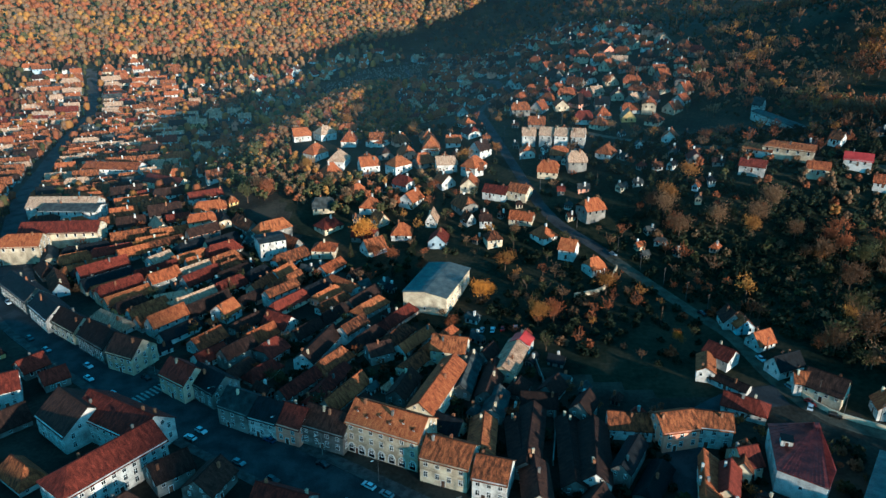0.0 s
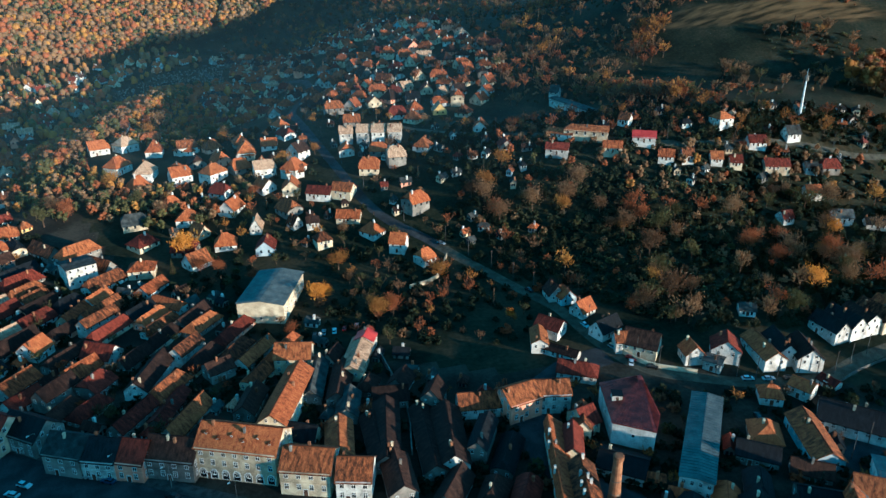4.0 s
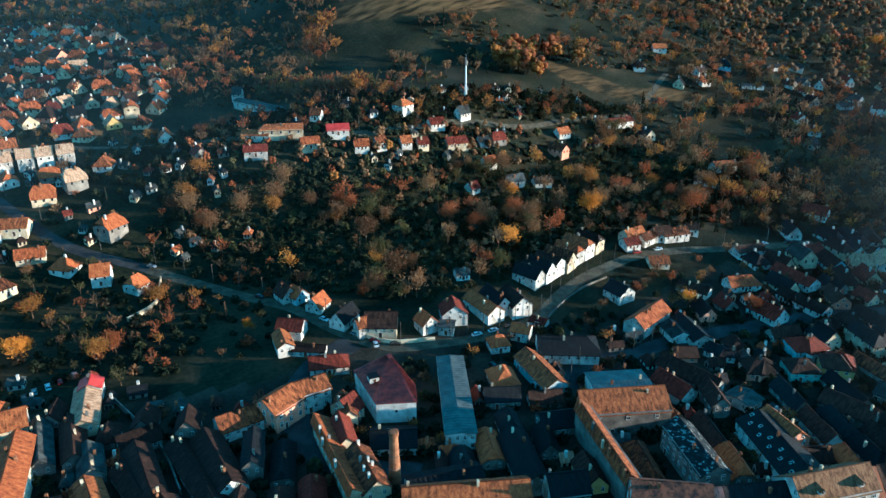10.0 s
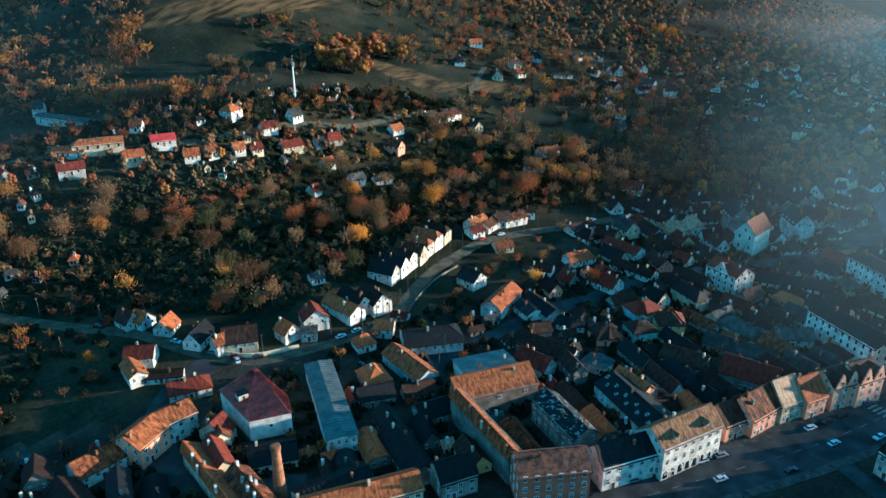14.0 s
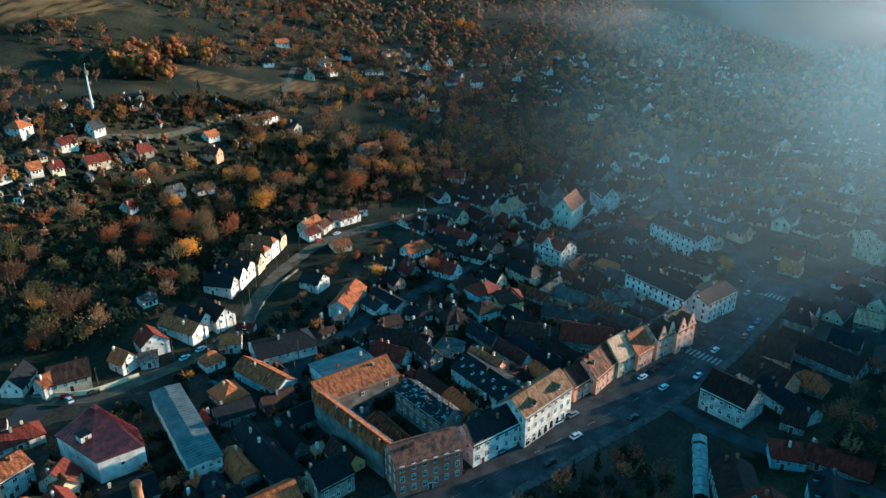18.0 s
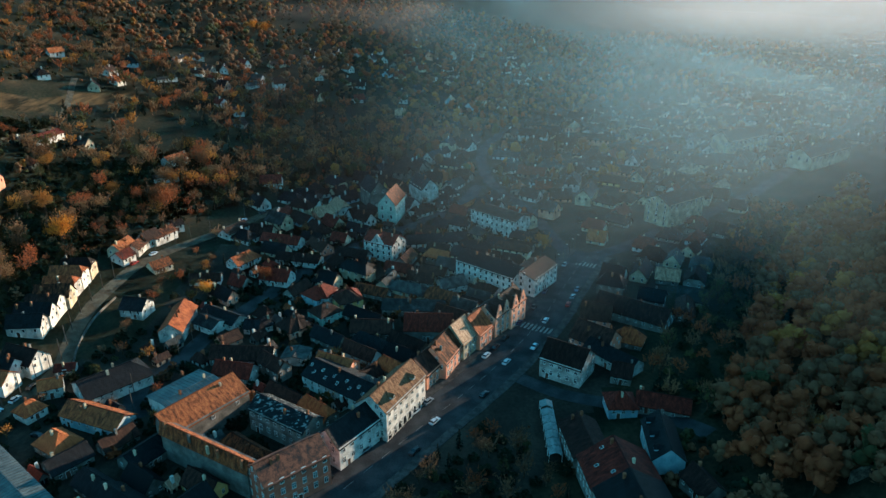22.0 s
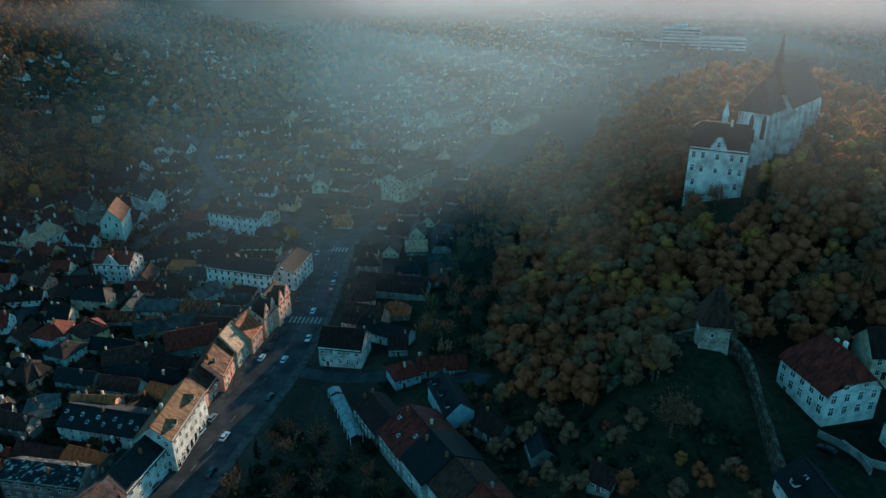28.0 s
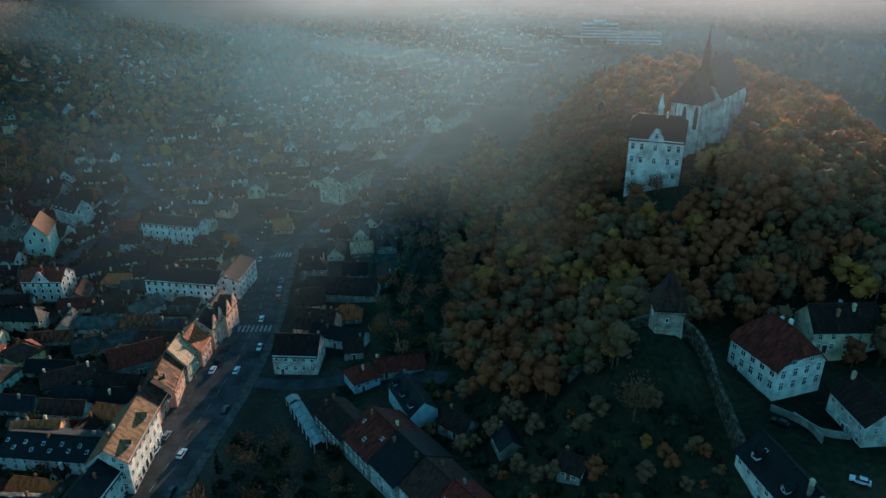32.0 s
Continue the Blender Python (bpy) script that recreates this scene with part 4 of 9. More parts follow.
ribbon("road", UPPER, -1.7, 1.7, 0.07, GRAVEL, "pale road along the terrace", "road")
ribbon("road", SIDE, -2.6, 2.6, 0.09, ASPHALT, "paved side street at the foot of the hill", "road")
ribbon("road", ALLEY, -4.5, 4.5, 0.08, ASPHALT, "dark side street between house walls", "road")
ribbon("road", VALLEY, -2.2, 2.2, 0.07, ASPHALT, "valley road between the villas", "road")


# ---- houses that can be told apart ----
house(-94.8, 153.9, -37.5, 17.4, 17, 6.5, 12.5, WALL_WHITE, ROOF_BROWN, "two-storey white plastered school building with weathered brown tile roof", rows=((-1, 2.2, 5), (1, 2.2, 2), (-1, 5.15, 5), (1, 5.15, 2)), ends=((1, 2.2, 3), (1, 5.15, 3), (1, 7.4, 2)), chim=2, kind="school_building")
house(-81.3, 151.1, -28.9, 28.5, 14, 8, 13, WALL_WHITE, ROOF_RED, "two-storey white plastered school building with dark red tile roof", rows=((-1, 2.95, 9), (1, 2.95, 4), (-1, 6.65, 9), (1, 6.65, 4)), ends=((1, 2.95, 3), (1, 6.65, 3), (1, 8.9, 2)), chim=2, kind="school_building")
house(-78.2, 133.5, 54.3, 30.4, 13, 8.5, 13, WALL_WHITE, ROOF_RED, "three-storey white plastered school building with dark red tile roof", rows=((-1, 1.88, 10), (-1, 4.52, 10), (-1, 7.15, 10)), ends=((-1, 1.88, 3), (-1, 4.52, 3), (-1, 7.15, 3)), chim=2, f0=0.0, in0=5.9, kind="school_building")
house(-121.4, 167.5, 30.3, 8.9, 12, 6.56, 10.36, WALL_WHITE, ROOF_RED, "two-storey white plastered house with dark red tile roof", rows=((-1, 2.23, 2), (-1, 5.21, 2)), ends=((1, 2.23, 3), (1, 5.21, 3), (1, 7.46, 2)), chim=1)
house(-122.0, 181.8, 52.6, 8.7, 9, 3.28, 6.6, WALL_GREY, ROOF_RED, "one-storey grey weathered house with dark red tile roof", rows=((-1, 1.93, 2),), ends=((-1, 1.93, 2), (-1, 4.18, 2)), chim=1)
house(-112.4, 175.8, 42.3, 8.1, 9, 3.28, 6.13, WALL_GREY, ROOF_RED, "one-storey grey weathered house with dark red tile roof", rows=((-1, 1.93, 2),), ends=((-1, 1.93, 2),), chim=1)
house(-64.1, 134.6, 42.0, 10.9, 9, 4.92, 8.72, WALL_GREY, ROOF_BROWN, "one-storey grey weathered house with weathered brown tile roof", rows=((-1, 3.57, 3), (1, 3.57, 2)), ends=((-1, 3.57, 2), (-1, 5.82, 2)), chim=1)
house(-53.8, 131.4, 70.3, 11.2, 10, 4.1, 7.9, WALL_GREY, ROOF_BROWN, "one-storey grey weathered house with weathered brown tile roof", rows=((-1, 2.75, 3), (1, 2.75, 2)), ends=((-1, 2.75, 2), (-1, 5.0, 2)), chim=1)
house(-35.1, 123.8, -19.5, 15.3, 10, 4.92, 8.72, WALL_GREY, ROOF_RED, "one-storey grey weathered house with dark red tile roof", rows=((-1, 3.57, 5), (1, 3.57, 2)), ends=((1, 3.57, 2), (1, 5.82, 2)), chim=2)
house(-12.6, 146.6, -24.7, 23.7, 13, 10.5, 15, WALL_CREAM, ROOF_ORANGE, "three-storey cream plastered town house with orange clay tile roof", rows=((-1, 2.55, 7), (-1, 5.85, 7), (-1, 9.15, 7)), ends=((1, 2.55, 3), (1, 5.85, 3), (1, 9.15, 3), (1, 11.4, 2)), chim=2, eyebrows=6, arches=7, kind="town_house")
house(-1.3, 167.0, 68.6, 31.5, 9, 6.56, 9.88, WALL_CREAM, ROOF_ORANGE, "two-storey cream plastered house with orange clay tile roof", rows=((-1, 2.23, 10), (1, 2.23, 5), (-1, 5.21, 10), (1, 5.21, 5)), ends=((-1, 2.23, 2), (-1, 5.21, 2), (-1, 7.46, 2)), chim=2)
house(2.4, 188.8, -13.7, 12.6, 10, 6.56, 10.36, WALL_CREAM, ROOF_OLD, "two-storey cream plastered house with mottled old clay tile roof", rows=((-1, 2.23, 4), (1, 2.23, 2), (-1, 5.21, 4), (1, 5.21, 2)), ends=((1, 2.23, 2), (1, 5.21, 2), (1, 7.46, 2)), chim=1)
house(2.0, 137.2, -21.2, 14.0, 12, 8, 12, WALL_CREAM, ROOF_OLD, "two-storey cream plastered town house with mottled old clay tile roof", rows=((-1, 2.95, 4), (1, 2.95, 2), (-1, 6.65, 4), (1, 6.65, 2)), ends=((1, 2.95, 3), (1, 6.65, 3), (1, 8.9, 2)), chim=2, kind="town_house")
house(11.9, 131.9, -17.3, 9.5, 11, 7, 11, WALL_WHITE, ROOF_OLD, "two-storey white plastered town house with mottled old clay tile roof", rows=((-1, 2.45, 3), (1, 2.45, 2), (-1, 5.65, 3), (1, 5.65, 2)), ends=((1, 2.45, 3), (1, 5.65, 3), (1, 7.9, 2)), chim=1, kind="town_house")
house(-28.4, 150.4, -23.2, 14.7, 11, 7, 11.5, WALL_GREY, ROOF_BROWN, "two-storey grey weathered town house with weathered brown tile roof", rows=((-1, 2.45, 4), (1, 2.45, 2), (-1, 5.65, 4), (1, 5.65, 2)), ends=((1, 2.45, 3), (1, 5.65, 3), (1, 7.9, 2)), chim=2, kind="town_house")
house(-37.5, 152.4, -24.0, 8.7, 11, 6.5, 11, WALL_PINK, ROOF_RED, "two-storey faded pink plastered town house with dark red tile roof", rows=((-1, 2.2, 2), (1, 2.2, 2), (-1, 5.15, 2), (1, 5.15, 2)), ends=((1, 2.2, 3), (1, 5.15, 3), (1, 7.4, 2)), chim=1, kind="town_house")
house(-44.5, 154.9, -22.2, 9.6, 11, 6.5, 11, WALL_WHITE, ROOF_DARK, "two-storey white plastered town house with dark slate roof", rows=((-1, 2.2, 3), (1, 2.2, 2), (-1, 5.15, 3), (1, 5.15, 2)), ends=((1, 2.2, 3), (1, 5.15, 3), (1, 7.4, 2)), chim=1, kind="town_house")
house(-52.7, 158.6, -26.9, 11.8, 11, 7, 11, WALL_GREY, ROOF_GREY, "two-storey grey weathered town house with grey sheet roof", rows=((-1, 2.45, 3), (1, 2.45, 2), (-1, 5.65, 3), (1, 5.65, 2)), ends=((1, 2.45, 3), (1, 5.65, 3), (1, 7.9, 2)), chim=1, kind="town_house")
house(-64.4, 170.1, -37.7, 14.3, 11, 6, 10.5, WALL_GREY, ROOF_DARK, "two-storey grey weathered town house with dark slate roof", rows=((-1, 1.95, 4), (1, 1.95, 2), (-1, 4.65, 4), (1, 4.65, 2)), ends=((1, 1.95, 3), (1, 4.65, 3), (1, 6.9, 2)), chim=2, kind="town_house")
house(-73.0, 172.4, -34.5, 12.7, 11, 7, 11.5, WALL_CREAM, ROOF_RED, "two-storey cream plastered town house with dark red tile roof", rows=((-1, 2.45, 4), (1, 2.45, 2), (-1, 5.65, 4), (1, 5.65, 2)), ends=((1, 2.45, 3), (1, 5.65, 3), (1, 7.9, 2)), chim=1, kind="town_house")
house(-93.7, 186.3, -23.7, 12.1, 12, 7, 12, WALL_CREAM, ROOF_BROWN, "two-storey cream plastered town house with weathered brown tile roof", rows=((-1, 2.45, 4), (-1, 5.65, 4)), ends=((1, 2.45, 3), (1, 5.65, 3), (1, 7.9, 2)), chim=1, kind="town_house")
house(-105.8, 194.4, -36.8, 18.1, 11, 6, 11, WALL_GREY, ROOF_BROWN, "two-storey grey weathered town house with weathered brown tile roof", rows=((-1, 1.95, 6), (-1, 4.65, 6)), ends=((1, 1.95, 3), (1, 4.65, 3), (1, 6.9, 2)), chim=2, kind="town_house")
house(-38.3, 191.9, 70.8, 23.4, 8, 4.1, 7.42, WALL_WHITE, ROOF_BROWN, "one-storey white plastered house with weathered brown tile roof", rows=((-1, 2.75, 7), (1, 2.75, 3)), ends=((-1, 2.75, 2), (-1, 5.0, 1)), chim=2)
house(-32.1, 174.7, 68.1, 19.1, 6, 2.46, 4.36, WALL_GREY, ROOF_RED, "one-storey grey weathered house with dark red tile roof", rows=((-1, 1.11, 6), (1, 1.11, 3)), ends=((-1, 1.11, 2),), chim=2)
house(-53.3, 191.2, 58.6, 10.2, 10, 3.28, 7.08, WALL_GREY, ROOF_RED, "one-storey grey weathered house with dark red tile roof", rows=((-1, 1.93, 3), (1, 1.93, 2)), ends=((-1, 1.93, 2),), chim=1, f0=0.5, in0=2.2, f1=0.5, in1=2.2)
house(-53.9, 208.6, -29.3, 11.7, 9, 3.28, 7.08, WALL_WHITE, ROOF_RED, "one-storey white plastered house with dark red tile roof", rows=((-1, 1.93, 3),), ends=((1, 1.93, 2), (1, 4.18, 2)), chim=1)
house(-66.9, 238.0, 66.0, 14.1, 6.6, 2.38, 5.2, WALL_CREAM, ROOF_ORANGE, "one-storey cream plastered house with orange clay tile roof", rows=((-1, 1.03, 4),), ends=((-1, 1.03, 2),), chim=2)
house(-61.2, 247.9, 61.7, 11.8, 6.6, 2.79, 5.61, WALL_WHITE, ROOF_ORANGE, "one-storey white plastered house with orange clay tile roof", rows=((-1, 1.44, 3),), ends=((-1, 1.44, 2),), chim=1)
house(-74.0, 216.3, 61.5, 8.6, 9, 3.69, 7.49, WALL_WHITE, ROOF_ORANGE, "one-storey white plastered house with orange clay tile roof", rows=((-1, 2.34, 2),), ends=((-1, 2.34, 2), (-1, 4.59, 2)), chim=1)
house(-74.4, 196.7, 56.0, 13.1, 8, 3.28, 6.6, WALL_WHITE, ROOF_ORANGE, "one-storey white plastered house with orange clay tile roof", rows=((-1, 1.93, 4),), ends=((-1, 1.93, 2), (-1, 4.18, 1)), chim=2)
house(-71.1, 188.2, 51.1, 11.9, 7, 2.87, 5.72, WALL_WHITE, ROOF_RED, "one-storey white plastered house with dark red tile roof", rows=((-1, 1.52, 3),), ends=((-1, 1.52, 2),), chim=1)
house(-69.8, 266.5, 28.2, 12.5, 12, 9, 9.8, WALL_WHITE, ROOF_GREY, "three-storey white plastered apartment block with grey sheet roof", rows=((-1, 2.05, 4), (-1, 4.85, 4), (-1, 7.65, 4)), ends=((-1, 2.05, 3), (-1, 4.85, 3), (-1, 7.65, 3)), chim=1, kind="apartment_block")
house(-47.8, 266.7, -2.7, 11.1, 9.8, 4.02, 6.84, WALL_CREAM, ROOF_ORANGE, "one-storey cream plastered house with orange clay tile roof", rows=((-1, 2.67, 3),), ends=((1, 2.67, 2),), chim=1, f0=0.0, in0=4.4, f1=0.0, in1=4.4)
house(-1.8, 231.2, -109.2, 31.8, 19, 8.2, 9.6, WALL_CREAM, ROOF_BLUE, "three-storey cream plastered sports hall with blue-grey sheet metal roof", rows=((1, 1.78, 10), (1, 4.32, 10)), ends=((1, 1.78, 3),), chim=0, kind="sports_hall")
house(20.8, 185.5, -111.4, 23.0, 8, 4.1, 6.47, WALL_CREAM, ROOF_PALE, "one-storey cream plastered house with bleached pale tile roof", rows=((1, 2.75, 7), (-1, 2.75, 3)), ends=((1, 2.75, 2),), chim=2)
house(24.9, 193.9, -115.0, 6.0, 7, 4.92, 6.82, WALL_WHITE, ROOF_BRIGHT, "one-storey white plastered house with bright red sheet metal roof", rows=((1, 3.57, 2), (-1, 3.57, 2)), ends=((1, 3.57, 2),), chim=1)
house(7.1, 177.2, -103.1, 23.0, 7, 3.28, 6.13, WALL_GREY, ROOF_GREY, "one-storey grey weathered house with grey sheet roof", rows=((1, 1.93, 7), (-1, 1.93, 3)), ends=((1, 1.93, 2),), chim=2)
house(14.0, 173.5, -104.2, 20.9, 7, 3.28, 6.13, WALL_GREY, ROOF_BROWN, "one-storey grey weathered house with weathered brown tile roof", rows=((1, 1.93, 6), (-1, 1.93, 3)), ends=((1, 1.93, 2),), chim=2)
house(14.5, 162.3, -103.9, 13.7, 7, 3.28, 6.13, WALL_GREY, ROOF_GREY, "one-storey grey weathered house with grey sheet roof", rows=((1, 1.93, 4), (-1, 1.93, 2)), ends=((1, 1.93, 2),), chim=2)
house(9.9, 146.1, -96.8, 19.7, 8, 4.1, 6.95, WALL_GREY, ROOF_OLD, "one-storey grey weathered house with mottled old clay tile roof", rows=((-1, 2.75, 6), (1, 2.75, 3)), ends=((1, 2.75, 2),), chim=2)
house(26.5, 164.0, -6.8, 11.4, 9, 3.28, 6.13, WALL_GREY, ROOF_BROWN, "one-storey grey weathered house with weathered brown tile roof", rows=((-1, 1.93, 3), (1, 1.93, 2)), ends=((-1, 1.93, 2),), chim=1)
house(19.3, 147.3, -90.6, 19.2, 7, 3.28, 5.65, WALL_GREY, ROOF_BROWN, "one-storey grey weathered house with weathered brown tile roof", rows=((-1, 1.93, 6), (1, 1.93, 3)), ends=((1, 1.93, 2),), chim=2)
house(31.6, 142.4, -95.0, 31.2, 7, 3.28, 5.65, WALL_GREY, ROOF_BROWN, "one-storey grey weathered house with weathered brown tile roof", rows=((-1, 1.93, 10), (1, 1.93, 5)), ends=((1, 1.93, 2),), chim=2)
house(21.5, 130.3, -91.4, 16.0, 8, 4.1, 6.95, WALL_GREY, ROOF_BROWN, "one-storey grey weathered house with weathered brown tile roof", rows=((-1, 2.75, 5), (1, 2.75, 2)), ends=((1, 2.75, 2),), chim=2)
house(-10.9, 170.9, -110.0, 14.7, 7, 3.28, 6.13, WALL_GREY, ROOF_BROWN, "one-storey grey weathered house with weathered brown tile roof", rows=((1, 1.93, 4), (-1, 1.93, 2)), ends=((1, 1.93, 2),), chim=2)
house(-19.6, 190.0, 26.9, 8.9, 8, 4.1, 6.95, WALL_GREY, ROOF_BROWN, "one-storey grey weathered house with weathered brown tile roof", rows=((-1, 2.75, 2), (1, 2.75, 2)), ends=((-1, 2.75, 2),), chim=1)
house(37.0, 141.1, -99.4, 27.0, 9, 4.1, 7.42, WALL_WHITE, ROOF_BROWN, "one-storey white plastered house with weathered brown tile roof", rows=((-1, 2.75, 8), (1, 2.75, 4)), ends=((1, 2.75, 2), (1, 5.0, 2)), chim=2)
house(48.5, 153.4, -6.8, 13.2, 9, 4.1, 7.42, WALL_WHITE, ROOF_OLD, "one-storey white plastered house with mottled old clay tile roof", rows=((-1, 2.75, 4), (1, 2.75, 2)), ends=((-1, 2.75, 2), (-1, 5.0, 2)), chim=2)
house(58.8, 150.2, 11.5, 11.7, 11, 7, 10.5, WALL_PINK, ROOF_OLD, "two-storey faded pink plastered town house with mottled old clay tile roof", rows=((-1, 2.45, 3), (1, 2.45, 2), (-1, 5.65, 3), (1, 5.65, 2)), ends=((-1, 2.45, 3), (-1, 5.65, 3), (-1, 7.9, 2)), chim=1, kind="town_house")
house(68.7, 150.6, -10.6, 10.9, 10, 7, 10, WALL_WHITE, ROOF_OLD, "two-storey white plastered town house with mottled old clay tile roof", rows=((-1, 2.45, 3), (1, 2.45, 2), (-1, 5.65, 3), (1, 5.65, 2)), ends=((-1, 2.45, 2), (-1, 5.65, 2)), chim=1, kind="town_house")
house(83.3, 184.4, -50.3, 9.9, 8, 4.1, 6.95, WALL_WHITE, ROOF_RED, "one-storey white plastered house with dark red tile roof", rows=((-1, 2.75, 3),), ends=((1, 2.75, 2),), chim=1)
house(77.1, 179.2, -108.8, 11.3, 6, 4.1, 6, WALL_WHITE, ROOF_OLD, "one-storey white plastered house with mottled old clay tile roof", rows=((-1, 2.75, 3), (1, 2.75, 2)), ends=((1, 2.75, 2),), chim=1)
house(81.4, 172.4, -46.7, 14.0, 5, 2.46, 3.98, WALL_WHITE, ROOF_BROWN, "one-storey white plastered house with weathered brown tile roof", rows=((-1, 1.11, 4), (1, 1.11, 2)), ends=((1, 1.11, 2),), chim=2)
house(81.8, 161.0, -31.3, 13.6, 8, 3.28, 6.13, WALL_WHITE, ROOF_RED, "one-storey white plastered house with dark red tile roof", rows=((-1, 1.93, 4), (1, 1.93, 2)), ends=((-1, 1.93, 2),), chim=2, f1=0.0, in1=3.6)
house(93.6, 205.4, -93.0, 8.4, 7, 3.28, 7.08, WALL_WHITE, ROOF_BROWN, "one-storey white plastered house with weathered brown tile roof", rows=((-1, 1.93, 2),), ends=((1, 1.93, 2), (1, 4.18, 1)), chim=1)
house(96.1, 201.3, -85.2, 6.5, 7, 3.28, 6.6, WALL_BLUE, ROOF_OLD, "one-storey pale blue plastered house with mottled old clay tile roof", rows=((-1, 1.93, 2),), ends=((1, 1.93, 2), (1, 4.18, 1)), chim=1)
house(98.1, 191.9, -154.9, 8.0, 7, 2.87, 6.67, WALL_WHITE, ROOF_ORANGE, "one-storey white plastered house with orange clay tile roof", rows=((1, 1.52, 2),), ends=((1, 1.52, 2), (1, 3.77, 1)), chim=1)
house(99.8, 178.7, 22.4, 11.2, 7, 3.28, 7.08, WALL_WHITE, ROOF_DARK, "one-storey white plastered house with dark slate roof", rows=((-1, 1.93, 3),), ends=((-1, 1.93, 2), (-1, 4.18, 1)), chim=1)
house(106.1, 167.0, -42.3, 12.3, 10, 4.51, 8.79, WALL_CREAM, ROOF_BROWN, "one-storey cream plastered house with weathered brown tile roof", rows=((-1, 3.16, 4), (1, 3.16, 2)), ends=((1, 3.16, 2), (1, 5.41, 2)), chim=1)
house(100.7, 169.5, -12.7, 6.0, 6, 4.92, 7.77, WALL_WHITE, ROOF_OLD, "one-storey white plastered house with mottled old clay tile roof", rows=((-1, 3.57, 2), (1, 3.57, 2)), ends=((-1, 3.57, 2),), chim=1)
warehouse(((82.0, 148.0), (76.9, 131.2), (85.4, 124.9), (90.0, 131.0), (92.8, 145.5)), 7.6, 10.2)
house(97.1, 122.4, -128.1, 43.5, 9, 6.4, 6.9, WALL_WHITE, ROOF_BLUE, "two-storey white plastered factory hall with blue-grey sheet metal roof", rows=((-1, 2.15, 14), (1, 2.15, 7)), ends=((1, 1.8, 4), (1, 4.7, 4)), chim=0, kind="factory_hall")
house(118.1, 158.7, -100.9, 7.3, 7, 4.1, 7.42, WALL_WHITE, ROOF_ORANGE, "one-storey white plastered house with orange clay tile roof", rows=((-1, 2.75, 2), (1, 2.75, 2)), ends=((1, 2.75, 2), (1, 5.0, 1)), chim=1)
house(122.3, 153.4, -48.7, 6.0, 6, 3.77, 4.34, WALL_WHITE, ROOF_GREY, "one-storey white plastered house with grey sheet roof", rows=((-1, 2.42, 2), (1, 2.42, 2)), ends=((1, 2.42, 2),), chim=1)
house(128.6, 157.1, -123.2, 9.1, 10, 4.92, 8.72, WALL_WHITE, ROOF_RED, "one-storey white plastered house with dark red tile roof", rows=((-1, 3.57, 3),), ends=((1, 3.57, 2), (1, 5.82, 2)), chim=1)
house(139.5, 153.7, -99.5, 17.7, 8, 4.1, 6.95, WALL_WHITE, ROOF_OLD, "one-storey white plastered house with mottled old clay tile roof", rows=((-1, 2.75, 5),), ends=((1, 2.75, 2),), chim=2)
house(149.4, 148.6, -108.8, 13.9, 9, 4.92, 8.72, WALL_WHITE, ROOF_BROWN, "one-storey white plastered house with weathered brown tile roof", rows=((-1, 3.57, 4),), ends=((1, 3.57, 2), (1, 5.82, 2)), chim=2)
house(145.0, 153.4, -107.0, 14.8, 8, 4.1, 7.9, WALL_WHITE, ROOF_DARK, "one-storey white plastered house with dark slate roof", rows=((-1, 2.75, 4),), ends=((1, 2.75, 2), (1, 5.0, 1)), chim=2)
house(138.7, 135.6, -63.3, 7.1, 7, 4.1, 6, WALL_WHITE, ROOF_ORANGE, "one-storey white plastered house with orange clay tile roof", rows=((-1, 2.75, 2), (1, 2.75, 2)), ends=((1, 2.75, 2),), chim=1)
house(149.1, 136.9, -75.1, 6.4, 5, 2.13, 3.46, WALL_WHITE, ROOF_RED, "one-storey white plastered house with dark red tile roof", rows=((-1, 0.78, 2),), ends=((1, 0.78, 2),), chim=1)
house(128.3, 136.0, -27.8, 7.2, 7, 3.28, 6.13, WALL_WHITE, ROOF_ORANGE, "one-storey white plastered house with orange clay tile roof", rows=((-1, 1.93, 2), (1, 1.93, 2)), ends=((-1, 1.93, 2),), chim=1, f0=0.0, in0=3.1, f1=0.0, in1=3.1)
house(125.4, 116.1, -110.1, 22.5, 9, 4.1, 6.95, WALL_BLUE, ROOF_OLD, "one-storey pale blue plastered house with mottled old clay tile roof", rows=((-1, 2.75, 7), (1, 2.75, 3)), ends=((1, 2.75, 2),), chim=2)
house(142.0, 119.7, -44.2, 21.9, 14, 4.1, 7.9, WALL_WHITE, ROOF_DARK, "one-storey white plastered house with dark slate roof", rows=((-1, 2.75, 7), (1, 2.75, 3)), ends=((-1, 2.75, 3), (-1, 5.0, 2)), chim=2, f1=0.3, in1=4.4)
house(115.3, 121.7, -119.6, 10.6, 9, 3.28, 7.08, WALL_GREY, ROOF_ORANGE, "one-storey grey weathered house with orange clay tile roof", rows=((-1, 1.93, 3), (1, 1.93, 2)), ends=((1, 1.93, 2),), chim=1, f0=0.0, in0=4.0, f1=0.0, in1=4.0)
house(108.6, 115.8, -38.2, 11.7, 8, 3.28, 6.13, WALL_GREY, ROOF_DARK, "one-storey grey weathered house with dark slate roof", rows=((-1, 1.93, 3), (1, 1.93, 2)), ends=((-1, 1.93, 2),), chim=1)
house(176.1, 113.1, 3.9, 20.9, 9, 4.92, 8.24, WALL_WHITE, ROOF_ORANGE, "one-storey white plastered house with orange clay tile roof", rows=((-1, 3.57, 6),), ends=((-1, 3.57, 2), (-1, 5.82, 2)), chim=2)
